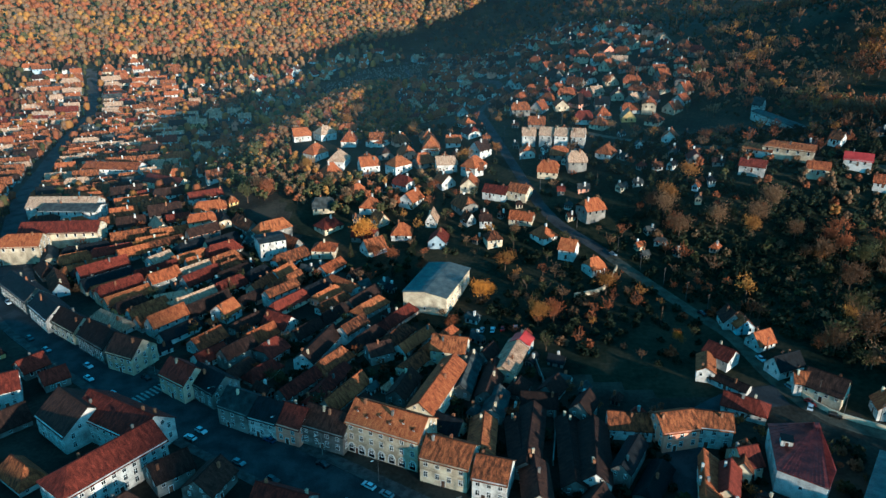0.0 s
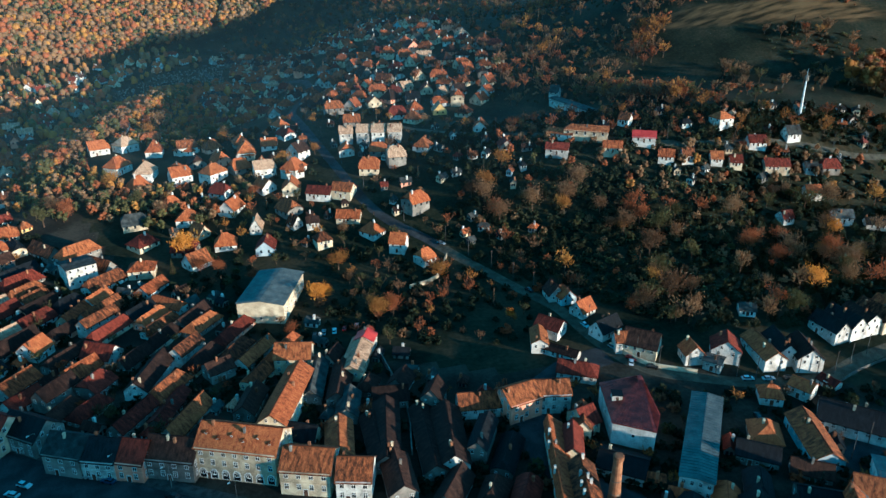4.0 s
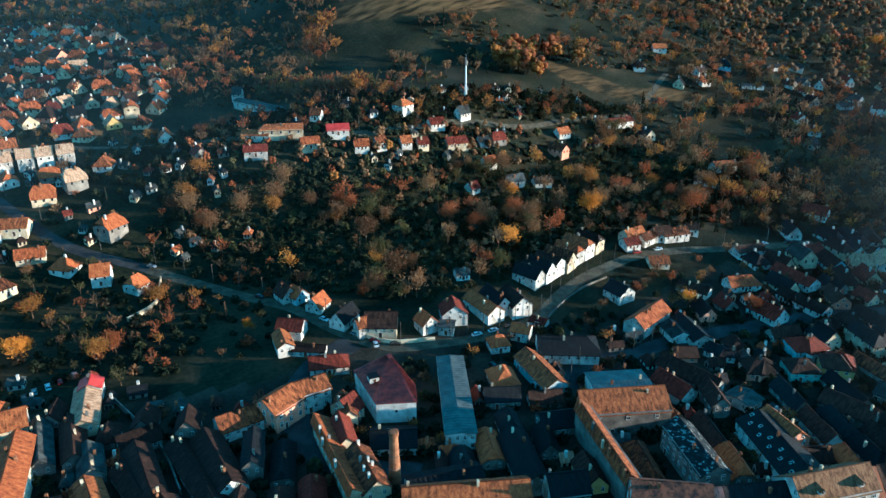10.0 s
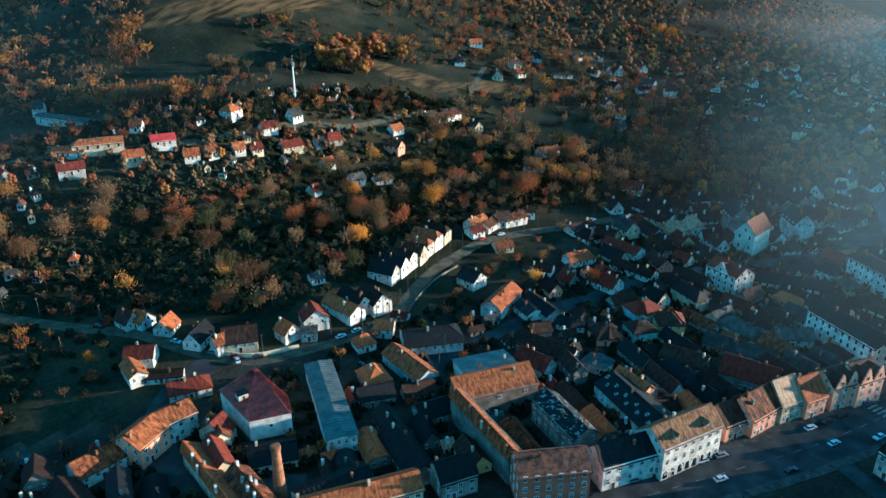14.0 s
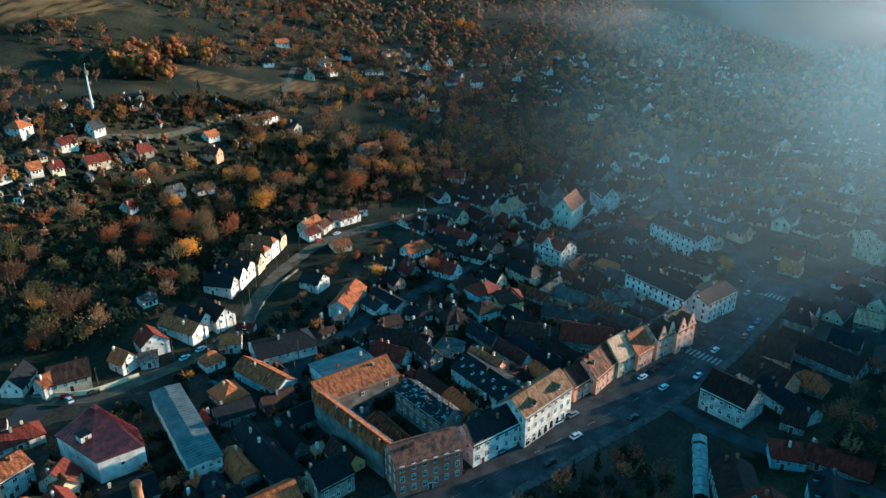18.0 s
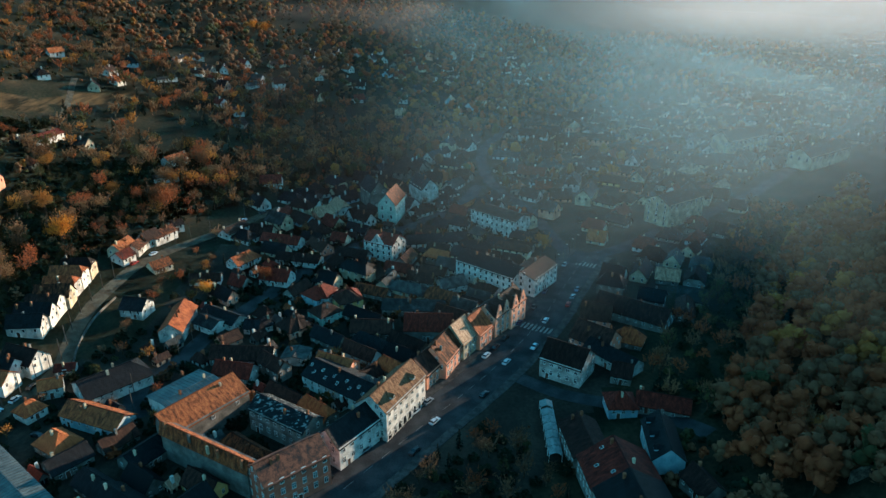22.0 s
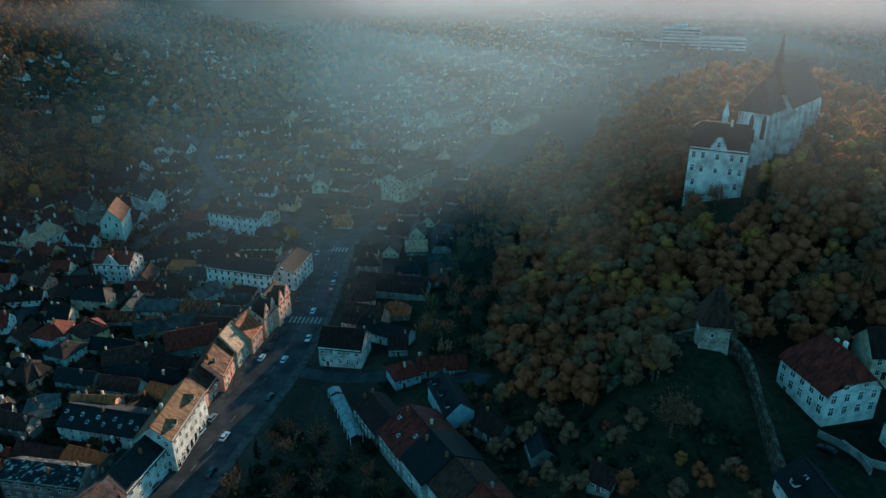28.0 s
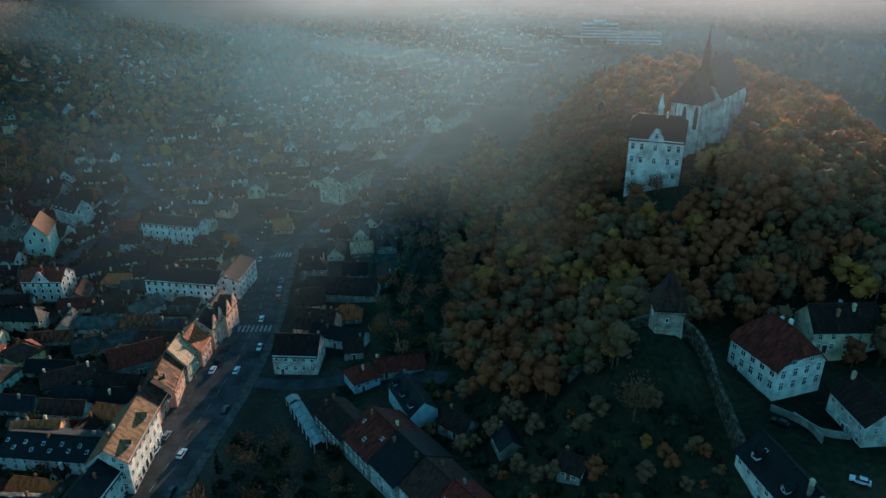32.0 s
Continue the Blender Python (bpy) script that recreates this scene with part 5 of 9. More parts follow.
house(177.0, 103.0, -120.8, 10.7, 8, 3.28, 5.18, WALL_WHITE, ROOF_GREY, "one-storey white plastered house with grey sheet roof", rows=((-1, 1.93, 3),), ends=((1, 1.93, 2),), chim=1)
house(124.7, 87.2, -35.9, 27.8, 9, 8, 12, WALL_GREY, ROOF_OLD, "rear wing with one large mottled tile slope above blank plaster", rows=((-1, 6.4, 3),), chim=1, kind="town_house", skew=3.4)
house(107.4, 80.1, -119.3, 34.5, 5.0, 9.4, 13.0, WALL_GREY, ROOF_OLD, "narrow courtyard wing with blank plaster wall and inward tile slope", rows=((1, 3.0, 6), (1, 6.6, 6)), chim=5, kind="town_house", skew=-1.9)
house(122.5, 65.4, -121.9, 22.6, 9, 8, 11, WALL_GREY, ROOF_PATCHED, "two-storey grey courtyard wing with worn patched slate roof", rows=((-1, 2.95, 7), (-1, 6.65, 7)), ends=((1, 2.95, 2), (1, 6.65, 2)), chim=2, kind="town_house")
house(135.4, 95.4, -36.4, 19.6, 16, 5, 5.9, WALL_WHITE, ROOF_BLUE, "two-storey white plastered workshop with blue-grey sheet metal roof", rows=((-1, 1.45, 6), (1, 1.45, 3)), ends=((-1, 1.45, 3),), chim=2, kind="workshop")
house(147.7, 86.0, -101.5, 13.7, 8, 3.69, 7.01, WALL_WHITE, ROOF_RED, "one-storey white plastered house with dark red tile roof", rows=((-1, 2.34, 4), (1, 2.34, 2)), ends=((1, 2.34, 2), (1, 4.59, 1)), chim=2)
house(157.3, 86.4, -92.6, 22.7, 8, 3.28, 6.6, WALL_GREY, ROOF_BROWN, "one-storey grey weathered house with weathered brown tile roof", rows=((-1, 1.93, 7), (1, 1.93, 3)), ends=((1, 1.93, 2), (1, 4.18, 1)), chim=2)
house(175.7, 88.2, -95.5, 6.0, 6, 2.87, 5.24, WALL_WHITE, ROOF_DARK, "one-storey white plastered house with dark slate roof", rows=((-1, 1.52, 2), (1, 1.52, 2)), ends=((1, 1.52, 2),), chim=1)
house(177.3, 74.7, -109.5, 10.2, 10, 3.28, 7.08, WALL_PINK, ROOF_BROWN, "one-storey faded pink plastered house with weathered brown tile roof", rows=((-1, 1.93, 3), (1, 1.93, 2)), ends=((1, 1.93, 2),), chim=1, f0=0.0, in0=4.5, f1=0.0, in1=4.5)
house(197.7, 69.1, -15.4, 10.0, 9, 4.51, 7.83, WALL_WHITE, ROOF_RED, "one-storey white plastered house with dark red tile roof", rows=((-1, 3.16, 3),), ends=((-1, 3.16, 2),), chim=1, f0=0.0, in0=4.0, f1=0.0, in1=4.0)
house(193.2, 59.9, -58.7, 9.2, 9, 4.51, 7.83, WALL_YELLOW, ROOF_BROWN, "one-storey yellow plastered house with weathered brown tile roof", rows=((-1, 3.16, 3),), ends=((-1, 3.16, 2),), chim=1, f0=0.0, in0=4.0, f1=0.0, in1=4.0)
house(157.9, 70.3, -6.1, 7.5, 9, 3.28, 4.23, WALL_WHITE, ROOF_GREY, "one-storey white plastered house with grey sheet roof", rows=((-1, 1.93, 2), (1, 1.93, 2)), ends=((-1, 1.93, 2),), chim=1)
house(151.1, 56.9, -114.3, 13.9, 9, 4.1, 7.42, WALL_PINK, ROOF_OLD, "one-storey faded pink plastered house with mottled old clay tile roof", rows=((-1, 2.75, 4), (1, 2.75, 2)), ends=((1, 2.75, 2), (1, 5.0, 2)), chim=2)
house(184.5, 130.3, 81.0, 9.8, 9, 4.1, 7.42, WALL_WHITE, ROOF_DARK, "one-storey white plastered house with dark slate roof", rows=((1, 2.75, 3),), ends=((-1, 2.75, 2), (-1, 5.0, 2)), chim=1)
house(72.7, 99.7, -25.7, 20.8, 9, 5, 7, WALL_WHITE, ROOF_DARK, "two-storey white plastered workshop with dark slate roof", rows=((-1, 1.45, 6), (1, 1.45, 3)), ends=((-1, 1.45, 2),), chim=2, kind="workshop")
house(59.1, 122.8, -106.8, 36.5, 5.2, 5.6, 8.4, WALL_CREAM, ROOF_ORANGE, "long narrow wing with one sunlit orange tile slope and white chimneys", skew=-1.9, rows=((-1, 2.0, 9), (-1, 4.4, 9)), chim=4, chim_mat=WALL_WHITE)
house(65.2, 129.6, -113.5, 13.4, 6.2, 5.2, 8.0, WALL_CREAM, ROOF_RED, "small red tiled wing in the yard", rows=((1, 2.4, 4),), ends=((1, 2.4, 2),), chim=1, chim_mat=WALL_WHITE)
house(72.2, 138.2, -114.0, 11.6, 5.2, 4.8, 7.4, WALL_CREAM, ROOF_OLD, "narrow tiled wing at the end of the yard", rows=((1, 2.4, 3),), ends=((1, 2.4, 1),), chim=1)
house(60.6, 113.6, -106.8, 18.0, 8.0, 5.8, 9.2, WALL_CREAM, ROOF_OLD, "yard building with mottled clay tile roof and many white chimneys", rows=((1, 2.2, 5), (1, 4.6, 5)), ends=((1, 4.6, 2),), chim=6, chim_mat=WALL_WHITE)
house(72.6, 138.4, 13.5, 6.0, 9, 4.92, 8.72, WALL_CREAM, ROOF_RED, "one-storey cream plastered house with dark red tile roof", rows=((-1, 3.57, 2), (1, 3.57, 2)), ends=((-1, 3.57, 2), (-1, 5.82, 2)), chim=1)
house(71.4, 91.3, -35.8, 33.2, 9, 8, 11, WALL_CREAM, ROOF_OLD, "two-storey cream plastered town house with mottled old clay tile roof", rows=((-1, 2.95, 11), (1, 2.95, 5), (-1, 6.65, 11), (1, 6.65, 5)), ends=((-1, 2.95, 2), (-1, 6.65, 2)), chim=2, kind="town_house")
house(21.9, 146.9, -100.8, 29.8, 8, 4.1, 6.95, WALL_GREY, ROOF_BROWN, "one-storey grey weathered house with weathered brown tile roof", rows=((-1, 2.75, 9), (1, 2.75, 4)), ends=((1, 2.75, 2),), chim=2)
house(74.8, 121.2, -39.0, 13.5, 10.4, 3.2, 5.6, WALL_WHITE, ROOF_DARK, "low white shed with dark slate roof", rows=((-1, 1.8, 3),), ends=((1, 1.8, 2),), chim=1)
house(92.2, 93.0, -120.2, 22.4, 9, 4.1, 7.42, WALL_GREY, ROOF_DARK, "one-storey grey weathered house with dark slate roof", rows=((-1, 2.75, 7), (1, 2.75, 3)), ends=((1, 2.75, 2), (1, 5.0, 2)), chim=2)
house(111.6, 98.0, -31.7, 12.6, 9, 3.28, 6.13, WALL_GREY, ROOF_DARK, "one-storey grey weathered house with dark slate roof", rows=((-1, 1.93, 4), (1, 1.93, 2)), ends=((-1, 1.93, 2),), chim=1)
house(91.3, 79.4, -32.5, 10.8, 10, 6, 10, WALL_GREY, ROOF_DARK, "two-storey grey weathered town house with dark slate roof", rows=((-1, 1.95, 3), (1, 1.95, 2), (-1, 4.65, 3), (1, 4.65, 2)), ends=((-1, 1.95, 2), (-1, 4.65, 2), (-1, 6.9, 2)), chim=1, kind="town_house")
house(101.9, 59.9, -48.5, 19.7, 11, 10.4, 14.4, WALL_SALMON, ROOF_RUST, "three-storey salmon pink plastered town house with rusty sheet metal roof", rows=((-1, 2.72, 6), (-1, 6.18, 6), (-1, 9.65, 6)), ends=((-1, 2.72, 3), (-1, 6.18, 3), (-1, 9.65, 3), (-1, 11.9, 2)), chim=2, kind="town_house")
house(117.0, 48.3, -35.8, 18.0, 10, 8, 12.5, WALL_WHITE, ROOF_DARK, "two-storey white plastered town house with dark slate roof", rows=((-1, 2.95, 5), (1, 2.95, 2), (-1, 6.65, 5), (1, 6.65, 2)), ends=((-1, 2.95, 2), (-1, 6.65, 2), (-1, 8.9, 2)), chim=2, kind="town_house")
house(130.1, 38.5, -27.9, 23.1, 11, 11, 15.5, WALL_WHITE, ROOF_TAN, "three-storey white plastered bank building with tan patterned tile roof", rows=((-1, 2.72, 7), (-1, 6.18, 7), (-1, 9.65, 7)), ends=((-1, 2.72, 3), (-1, 6.18, 3), (-1, 9.65, 3), (-1, 11.9, 2)), chim=2, arches=8, dormers=2, kind="bank_building")
house(147.7, 31.5, -30.0, 8.9, 10, 6.0, 11.0, WALL_PINK, ROOF_BROWN, "low faded pink town house with weathered brown tile roof", rows=((-1, 1.9, 2), (-1, 4.5, 2)), ends=((-1, 4.5, 2),), chim=1, kind="town_house")
house(140.6, 51.5, -125.3, 32.4, 13, 5.08, 8.31, WALL_WHITE, ROOF_DARK, "two-storey white plastered house with dark slate roof", rows=((-1, 1.49, 10), (1, 1.49, 5), (-1, 3.73, 10), (1, 3.73, 5)), ends=((1, 1.49, 3), (1, 3.73, 3), (1, 5.98, 2)), chim=2, skylights=12)
house(155.9, 26.0, -22.9, 16.2, 11, 6.6, 12.4, WALL_PINK, ROOF_OLD, "two-storey faded pink town house with mottled old clay tile roof", rows=((-1, 2.0, 5), (-1, 4.9, 5)), ends=((-1, 4.9, 3), (-1, 7.8, 2)), chim=2, kind="town_house")
house(164.0, 21.1, -31.8, 9.3, 11, 7.2, 13.6, WALL_CREAM, ROOF_PALE, "two-storey cream plastered town house with bleached pale tile roof", rows=((-1, 2.1, 3), (-1, 5.2, 3)), ends=((-1, 5.2, 3), (-1, 8.4, 2)), chim=1, kind="town_house")
house(169.7, 16.0, -31.9, 9.0, 11, 6.8, 12.8, WALL_PINK, ROOF_ORANGE, "two-storey faded pink town house with orange clay tile roof", rows=((-1, 2.0, 3), (-1, 5.0, 3)), ends=((-1, 5.0, 3), (-1, 8.0, 2)), chim=1, kind="town_house")
house(178.2, 10.1, -36.2, 10.3, 11, 9, 13, WALL_PINK, ROOF_DARK, "three-storey faded pink plastered town house with dark slate roof", rows=((-1, 2.05, 3), (-1, 4.85, 3), (-1, 7.65, 3)), ends=((-1, 2.05, 3), (-1, 4.85, 3), (-1, 7.65, 3), (-1, 9.9, 2)), chim=1, gables=2, kind="town_house")
house(184.1, 4.6, -33.4, 11.6, 11, 9.5, 14, WALL_PINK, ROOF_BROWN, "three-storey faded pink plastered town house with weathered brown tile roof", rows=((-1, 2.22, 3), (-1, 5.18, 3), (-1, 8.15, 3)), ends=((-1, 2.22, 3), (-1, 5.18, 3), (-1, 8.15, 3), (-1, 10.4, 2)), chim=1, gables=2, kind="town_house")
house(213.4, 8.2, -128.8, 31.1, 13, 9, 12.5, WALL_WHITE, ROOF_DARK, "three-storey white plastered school building with dark slate roof", rows=((-1, 2.05, 10), (-1, 4.85, 10), (-1, 7.65, 10)), ends=((1, 2.05, 3), (1, 4.85, 3), (1, 7.65, 3), (1, 9.9, 2)), chim=2, kind="school_building")
house(211.0, -6.8, -35.4, 20.5, 13, 8.6, 10.9, WALL_WHITE, ROOF_BROWN, "three-storey white school wing with low brown tile roof", rows=((-1, 2.05, 6), (-1, 4.75, 6), (-1, 7.4, 6)), ends=((-1, 2.05, 3), (-1, 4.85, 3), (-1, 7.65, 3), (-1, 9.9, 2)), chim=2, kind="school_building")
house(237.5, 50.7, -118.7, 16.3, 12, 9, 13, WALL_WHITE, ROOF_RED, "three-storey white plastered town hall with dark red tile roof", rows=((-1, 2.05, 5), (-1, 4.85, 5), (-1, 7.65, 5)), ends=((1, 2.05, 3), (1, 4.85, 3), (1, 7.65, 3), (1, 9.9, 2)), chim=2, gables=1, kind="town_hall")
house(249.6, 30.1, -79.4, 30.6, 8.2, 3.2, 6.43, WALL_WHITE, ROOF_DARK, "one-storey white plastered house with dark slate roof", rows=((-1, 1.85, 10),), ends=((-1, 1.85, 2), (-1, 4.1, 2)), chim=2)
house(267.1, 2.4, -132.1, 29.8, 13, 10, 12.5, WALL_WHITE, ROOF_BROWN, "three-storey white plastered school building with weathered brown tile roof", rows=((-1, 2.38, 9), (-1, 5.52, 9), (-1, 8.65, 9)), ends=((1, 2.38, 3), (1, 5.52, 3), (1, 8.65, 3)), chim=2, kind="school_building")
house(281.0, -78.0, -55.1, 28.4, 16, 13, 17, WALL_CREAM, ROOF_BROWN, "tall cream plastered school building with weathered brown tile roof", rows=((-1, 11.65, 7),), ends=((-1, 2.35, 3), (-1, 5.45, 3), (-1, 8.55, 3), (-1, 11.65, 3), (-1, 13.9, 2)), chim=1, kind="school_building")
house(197.0, 70.7, -38.9, 10.2, 10, 4.51, 7.83, WALL_BLUE, ROOF_RED, "one-storey pale blue plastered house with dark red tile roof", rows=((-1, 3.16, 3),), ends=((-1, 3.16, 2),), chim=1, f0=0.0, in0=4.5, f1=0.0, in1=4.5)
house(195.6, 59.7, -68.1, 10.2, 10, 4.1, 7.42, WALL_YELLOW, ROOF_RED, "one-storey yellow plastered house with dark red tile roof", rows=((-1, 2.75, 3),), ends=((-1, 2.75, 2),), chim=1, f0=0.0, in0=4.5, f1=0.0, in1=4.5)
house(184.6, 66.2, -44.6, 10.2, 10, 4.1, 6.95, WALL_GREEN, ROOF_BROWN, "one-storey pale green plastered house with weathered brown tile roof", rows=((-1, 2.75, 3), (1, 2.75, 2)), ends=((-1, 2.75, 2),), chim=1, f0=0.0, in0=4.5, f1=0.0, in1=4.5)
house(175.9, 74.9, -46.4, 10.2, 10, 3.28, 7.08, WALL_PINK, ROOF_BROWN, "one-storey faded pink plastered house with weathered brown tile roof", rows=((-1, 1.93, 3), (1, 1.93, 2)), ends=((-1, 1.93, 2),), chim=1, f0=0.0, in0=4.5, f1=0.0, in1=4.5)
house(176.9, 86.1, -56.3, 7.1, 7, 2.87, 5.24, WALL_WHITE, ROOF_DARK, "one-storey white plastered house with dark slate roof", rows=((-1, 1.52, 2), (1, 1.52, 2)), ends=((-1, 1.52, 2),), chim=1)
house(241.5, 78.0, -134.2, 13.0, 7.4, 3.2, 6.43, WALL_PINK, ROOF_BROWN, "one-storey faded pink plastered house with weathered brown tile roof", rows=((-1, 1.85, 4),), ends=((1, 1.85, 2), (1, 4.1, 1)), chim=2)
house(226.9, 105.7, -31.9, 14.3, 8.2, 3.2, 6.43, WALL_WHITE, ROOF_ORANGE, "one-storey white plastered house with orange clay tile roof", rows=((-1, 1.85, 4),), ends=((-1, 1.85, 2), (-1, 4.1, 2)), chim=2, f1=0.0, in1=3.7)
house(212.3, 89.0, -103.6, 13.5, 9, 3.28, 7.08, WALL_WHITE, ROOF_RED, "one-storey white plastered house with dark red tile roof", rows=((-1, 1.93, 4),), ends=((1, 1.93, 2), (1, 4.18, 2)), chim=2)
house(210.0, 115.2, -82.5, 13.4, 6.6, 2.38, 4.8, WALL_WHITE, ROOF_BROWN, "one-storey white plastered house with weathered brown tile roof", rows=((-1, 1.03, 4),), ends=((1, 1.03, 2),), chim=2)
house(247.3, 94.9, -106.5, 20.6, 8.2, 3.2, 6.02, WALL_WHITE, ROOF_RED, "one-storey white plastered house with dark red tile roof", rows=((-1, 1.85, 6),), ends=((1, 1.85, 2),), chim=2)
house(229.2, 84.0, -103.9, 21.8, 7.4, 3.2, 5.62, WALL_WHITE, ROOF_BROWN, "one-storey white plastered house with weathered brown tile roof", rows=((-1, 1.85, 7),), ends=((1, 1.85, 2),), chim=2)
house(181.4, 100.0, -120.1, 18.4, 8, 3.28, 5.65, WALL_WHITE, ROOF_DARK, "one-storey white plastered house with dark slate roof", rows=((-1, 1.93, 6),), ends=((1, 1.93, 2),), chim=2)
house(207.4, 23.4, -63.1, 11.7, 9, 3.69, 6.54, WALL_WHITE, ROOF_GREY, "one-storey white plastered house with grey sheet roof", rows=((-1, 2.34, 3),), ends=((-1, 2.34, 2),), chim=1)
house(174.2, 30.4, -91.0, 18.2, 11, 5, 9.5, WALL_GREY, ROOF_RED, "two-storey grey weathered workshop with dark red tile roof", rows=((-1, 1.45, 6), (1, 1.45, 3)), ends=((1, 1.45, 3),), chim=2, kind="workshop")
house(189.4, 36.1, -93.8, 25.5, 8, 3.28, 6.13, WALL_GREY, ROOF_GREY, "one-storey grey weathered house with grey sheet roof", rows=((-1, 1.93, 8), (1, 1.93, 4)), ends=((1, 1.93, 2),), chim=2)
house(174.4, 48.9, -93.5, 15.8, 9, 3.28, 6.6, WALL_GREY, ROOF_BROWN, "one-storey grey weathered house with weathered brown tile roof", rows=((-1, 1.93, 5), (1, 1.93, 2)), ends=((1, 1.93, 2), (1, 4.18, 2)), chim=2)
house(151.6, -11.2, -122.6, 15.2, 13, 7.5, 12.5, WALL_WHITE, ROOF_BROWN, "two-storey white plastered town house with weathered brown tile roof", rows=((-1, 2.7, 5), (1, 2.7, 2), (-1, 6.15, 5), (1, 6.15, 2)), ends=((1, 2.7, 3), (1, 6.15, 3), (1, 8.4, 2)), chim=2, kind="town_house")
house(166.4, -22.1, -129.8, 15.3, 12, 4.92, 10.14, WALL_PINK, ROOF_BROWN, "one-storey faded pink plastered house with weathered brown tile roof", rows=((-1, 3.57, 5), (1, 3.57, 2)), ends=((1, 3.57, 3), (1, 5.82, 2)), chim=2)
house(182.0, -25.2, -106.8, 11.5, 11, 4.92, 9.67, WALL_PINK, ROOF_BROWN, "one-storey faded pink plastered house with weathered brown tile roof", rows=((-1, 3.57, 3), (1, 3.57, 2)), ends=((1, 3.57, 3), (1, 5.82, 2)), chim=1)
house(184.9, -38.1, -125.6, 29.6, 11, 4.1, 8.85, WALL_GREY, ROOF_BROWN, "one-storey grey weathered house with weathered brown tile roof", rows=((-1, 2.75, 9), (1, 2.75, 4)), ends=((1, 2.75, 3), (1, 5.0, 2)), chim=2)
house(156.5, -25.6, -139.1, 20.8, 8, 4.1, 6.95, WALL_WHITE, ROOF_DARK, "one-storey white plastered house with dark slate roof", rows=((-1, 2.75, 6), (1, 2.75, 3)), ends=((1, 2.75, 2),), chim=2)
house(149.0, -27.0, -110.4, 6.8, 10, 3.28, 6.13, WALL_GREY, ROOF_BROWN, "one-storey grey weathered house with weathered brown tile roof", rows=((-1, 1.93, 2), (1, 1.93, 2)), ends=((1, 1.93, 2),), chim=1)
house(132.6, -22.8, -88.7, 9.2, 9, 4.1, 7.42, WALL_BLUE, ROOF_RED, "one-storey pale blue plastered house with dark red tile roof", rows=((-1, 2.75, 3), (1, 2.75, 2)), ends=((-1, 2.75, 2),), chim=1, f0=0.0, in0=4.0, f1=0.0, in1=4.0)
house(131.7, -34.0, -108.2, 16.4, 8, 2.87, 5.72, WALL_GREY, ROOF_RED, "one-storey grey weathered house with dark red tile roof", rows=((-1, 1.52, 5), (1, 1.52, 2)), ends=((-1, 1.52, 2),), chim=2)
house(114.8, -10.2, 7.5, 16.0, 11.0, 6.0, 9.6, WALL_GREY, ROOF_BROWN, "two-storey grey weathered row house with weathered brown tile roof", rows=((1, 2.0, 6), (1, 4.6, 6)), ends=((1, 4.6, 2), (-1, 7.2, 1)), chim=2)
house(102.4, -16.0, 7.5, 13.8, 19.5, 6.2, 12.2, WALL_GREY, ROOF_RED, "deep grey row house with large dark red tile roof", rows=((1, 2.0, 5), (1, 4.7, 5)), ends=((1, 8.2, 2), (-1, 8.2, 2)), chim=2, skylights=3)
house(91.4, -17.4, 7.5, 12.2, 19.0, 6.2, 11.8, WALL_WHITE, ROOF_DARK, "deep white row house with dark slate roof", rows=((1, 2.0, 4), (1, 4.7, 4)), ends=((1, 8.0, 2), (-1, 8.0, 2)), chim=2)
house(81.4, -18.8, 7.5, 11.2, 16.5, 5.8, 10.6, WALL_WHITE, ROOF_BROWN, "white row house with weathered brown tile roof", rows=((1, 1.9, 4), (1, 4.4, 4)), ends=((-1, 7.4, 2),), chim=1)
house(70.4, -21.0, 9.0, 14.0, 13.5, 5.4, 9.8, WALL_GREY, ROOF_RED, "grey row house with dark red roof and skylights", rows=((1, 1.9, 4), (1, 4.2, 4)), ends=((-1, 6.8, 2),), chim=2, skylights=4)
house(112.6, -28.6, -4.0, 18.0, 9.0, 5.6, 9.4, WALL_BLUE, ROOF_DARK, "two-storey pale blue house with dark roof and dormers", rows=((1, 1.9, 6), (1, 4.2, 6)), ends=((1, 4.2, 2),), chim=1, dormers=-3)
house(97.5, -33.5, 20.0, 9.5, 7.5, 3.2, 6.4, WALL_GREY, ROOF_BROWN, "low grey garden house with brown tile roof", rows=((1, 1.8, 3),), chim=1)
house(84.0, -38.5, -15.0, 8.5, 6.5, 3.0, 5.6, WALL_GREY, ROOF_DARK, "low grey garden house with slate roof", rows=((1, 1.7, 2),), chim=1)
house(66.6, -43.8, -150.4, 6.1, 7, 2.87, 5.72, WALL_GREY, ROOF_BROWN, "one-storey grey weathered house with weathered brown tile roof", rows=((-1, 1.52, 2), (1, 1.52, 2)), ends=((1, 1.52, 2),), chim=1)
house(-77.2, 458.2, 90.4, 29.0, 9, 3.2, 6.83, WALL_WHITE, ROOF_OLD, "one-storey white plastered house with mottled old clay tile roof", rows=((-1, 1.85, 7),), ends=((-1, 1.85, 2),), chim=1, f0=0.4, in0=2.4, f1=0.4, in1=2.4)
house(-56.2, 423.7, -11.7, 13.0, 9, 3.2, 6.83, WALL_WHITE, ROOF_ORANGE, "one-storey white plastered house with orange clay tile roof", rows=((-1, 1.85, 3),), ends=((1, 1.85, 2),), chim=1, f0=0.4, in0=2.4, f1=0.4, in1=2.4)
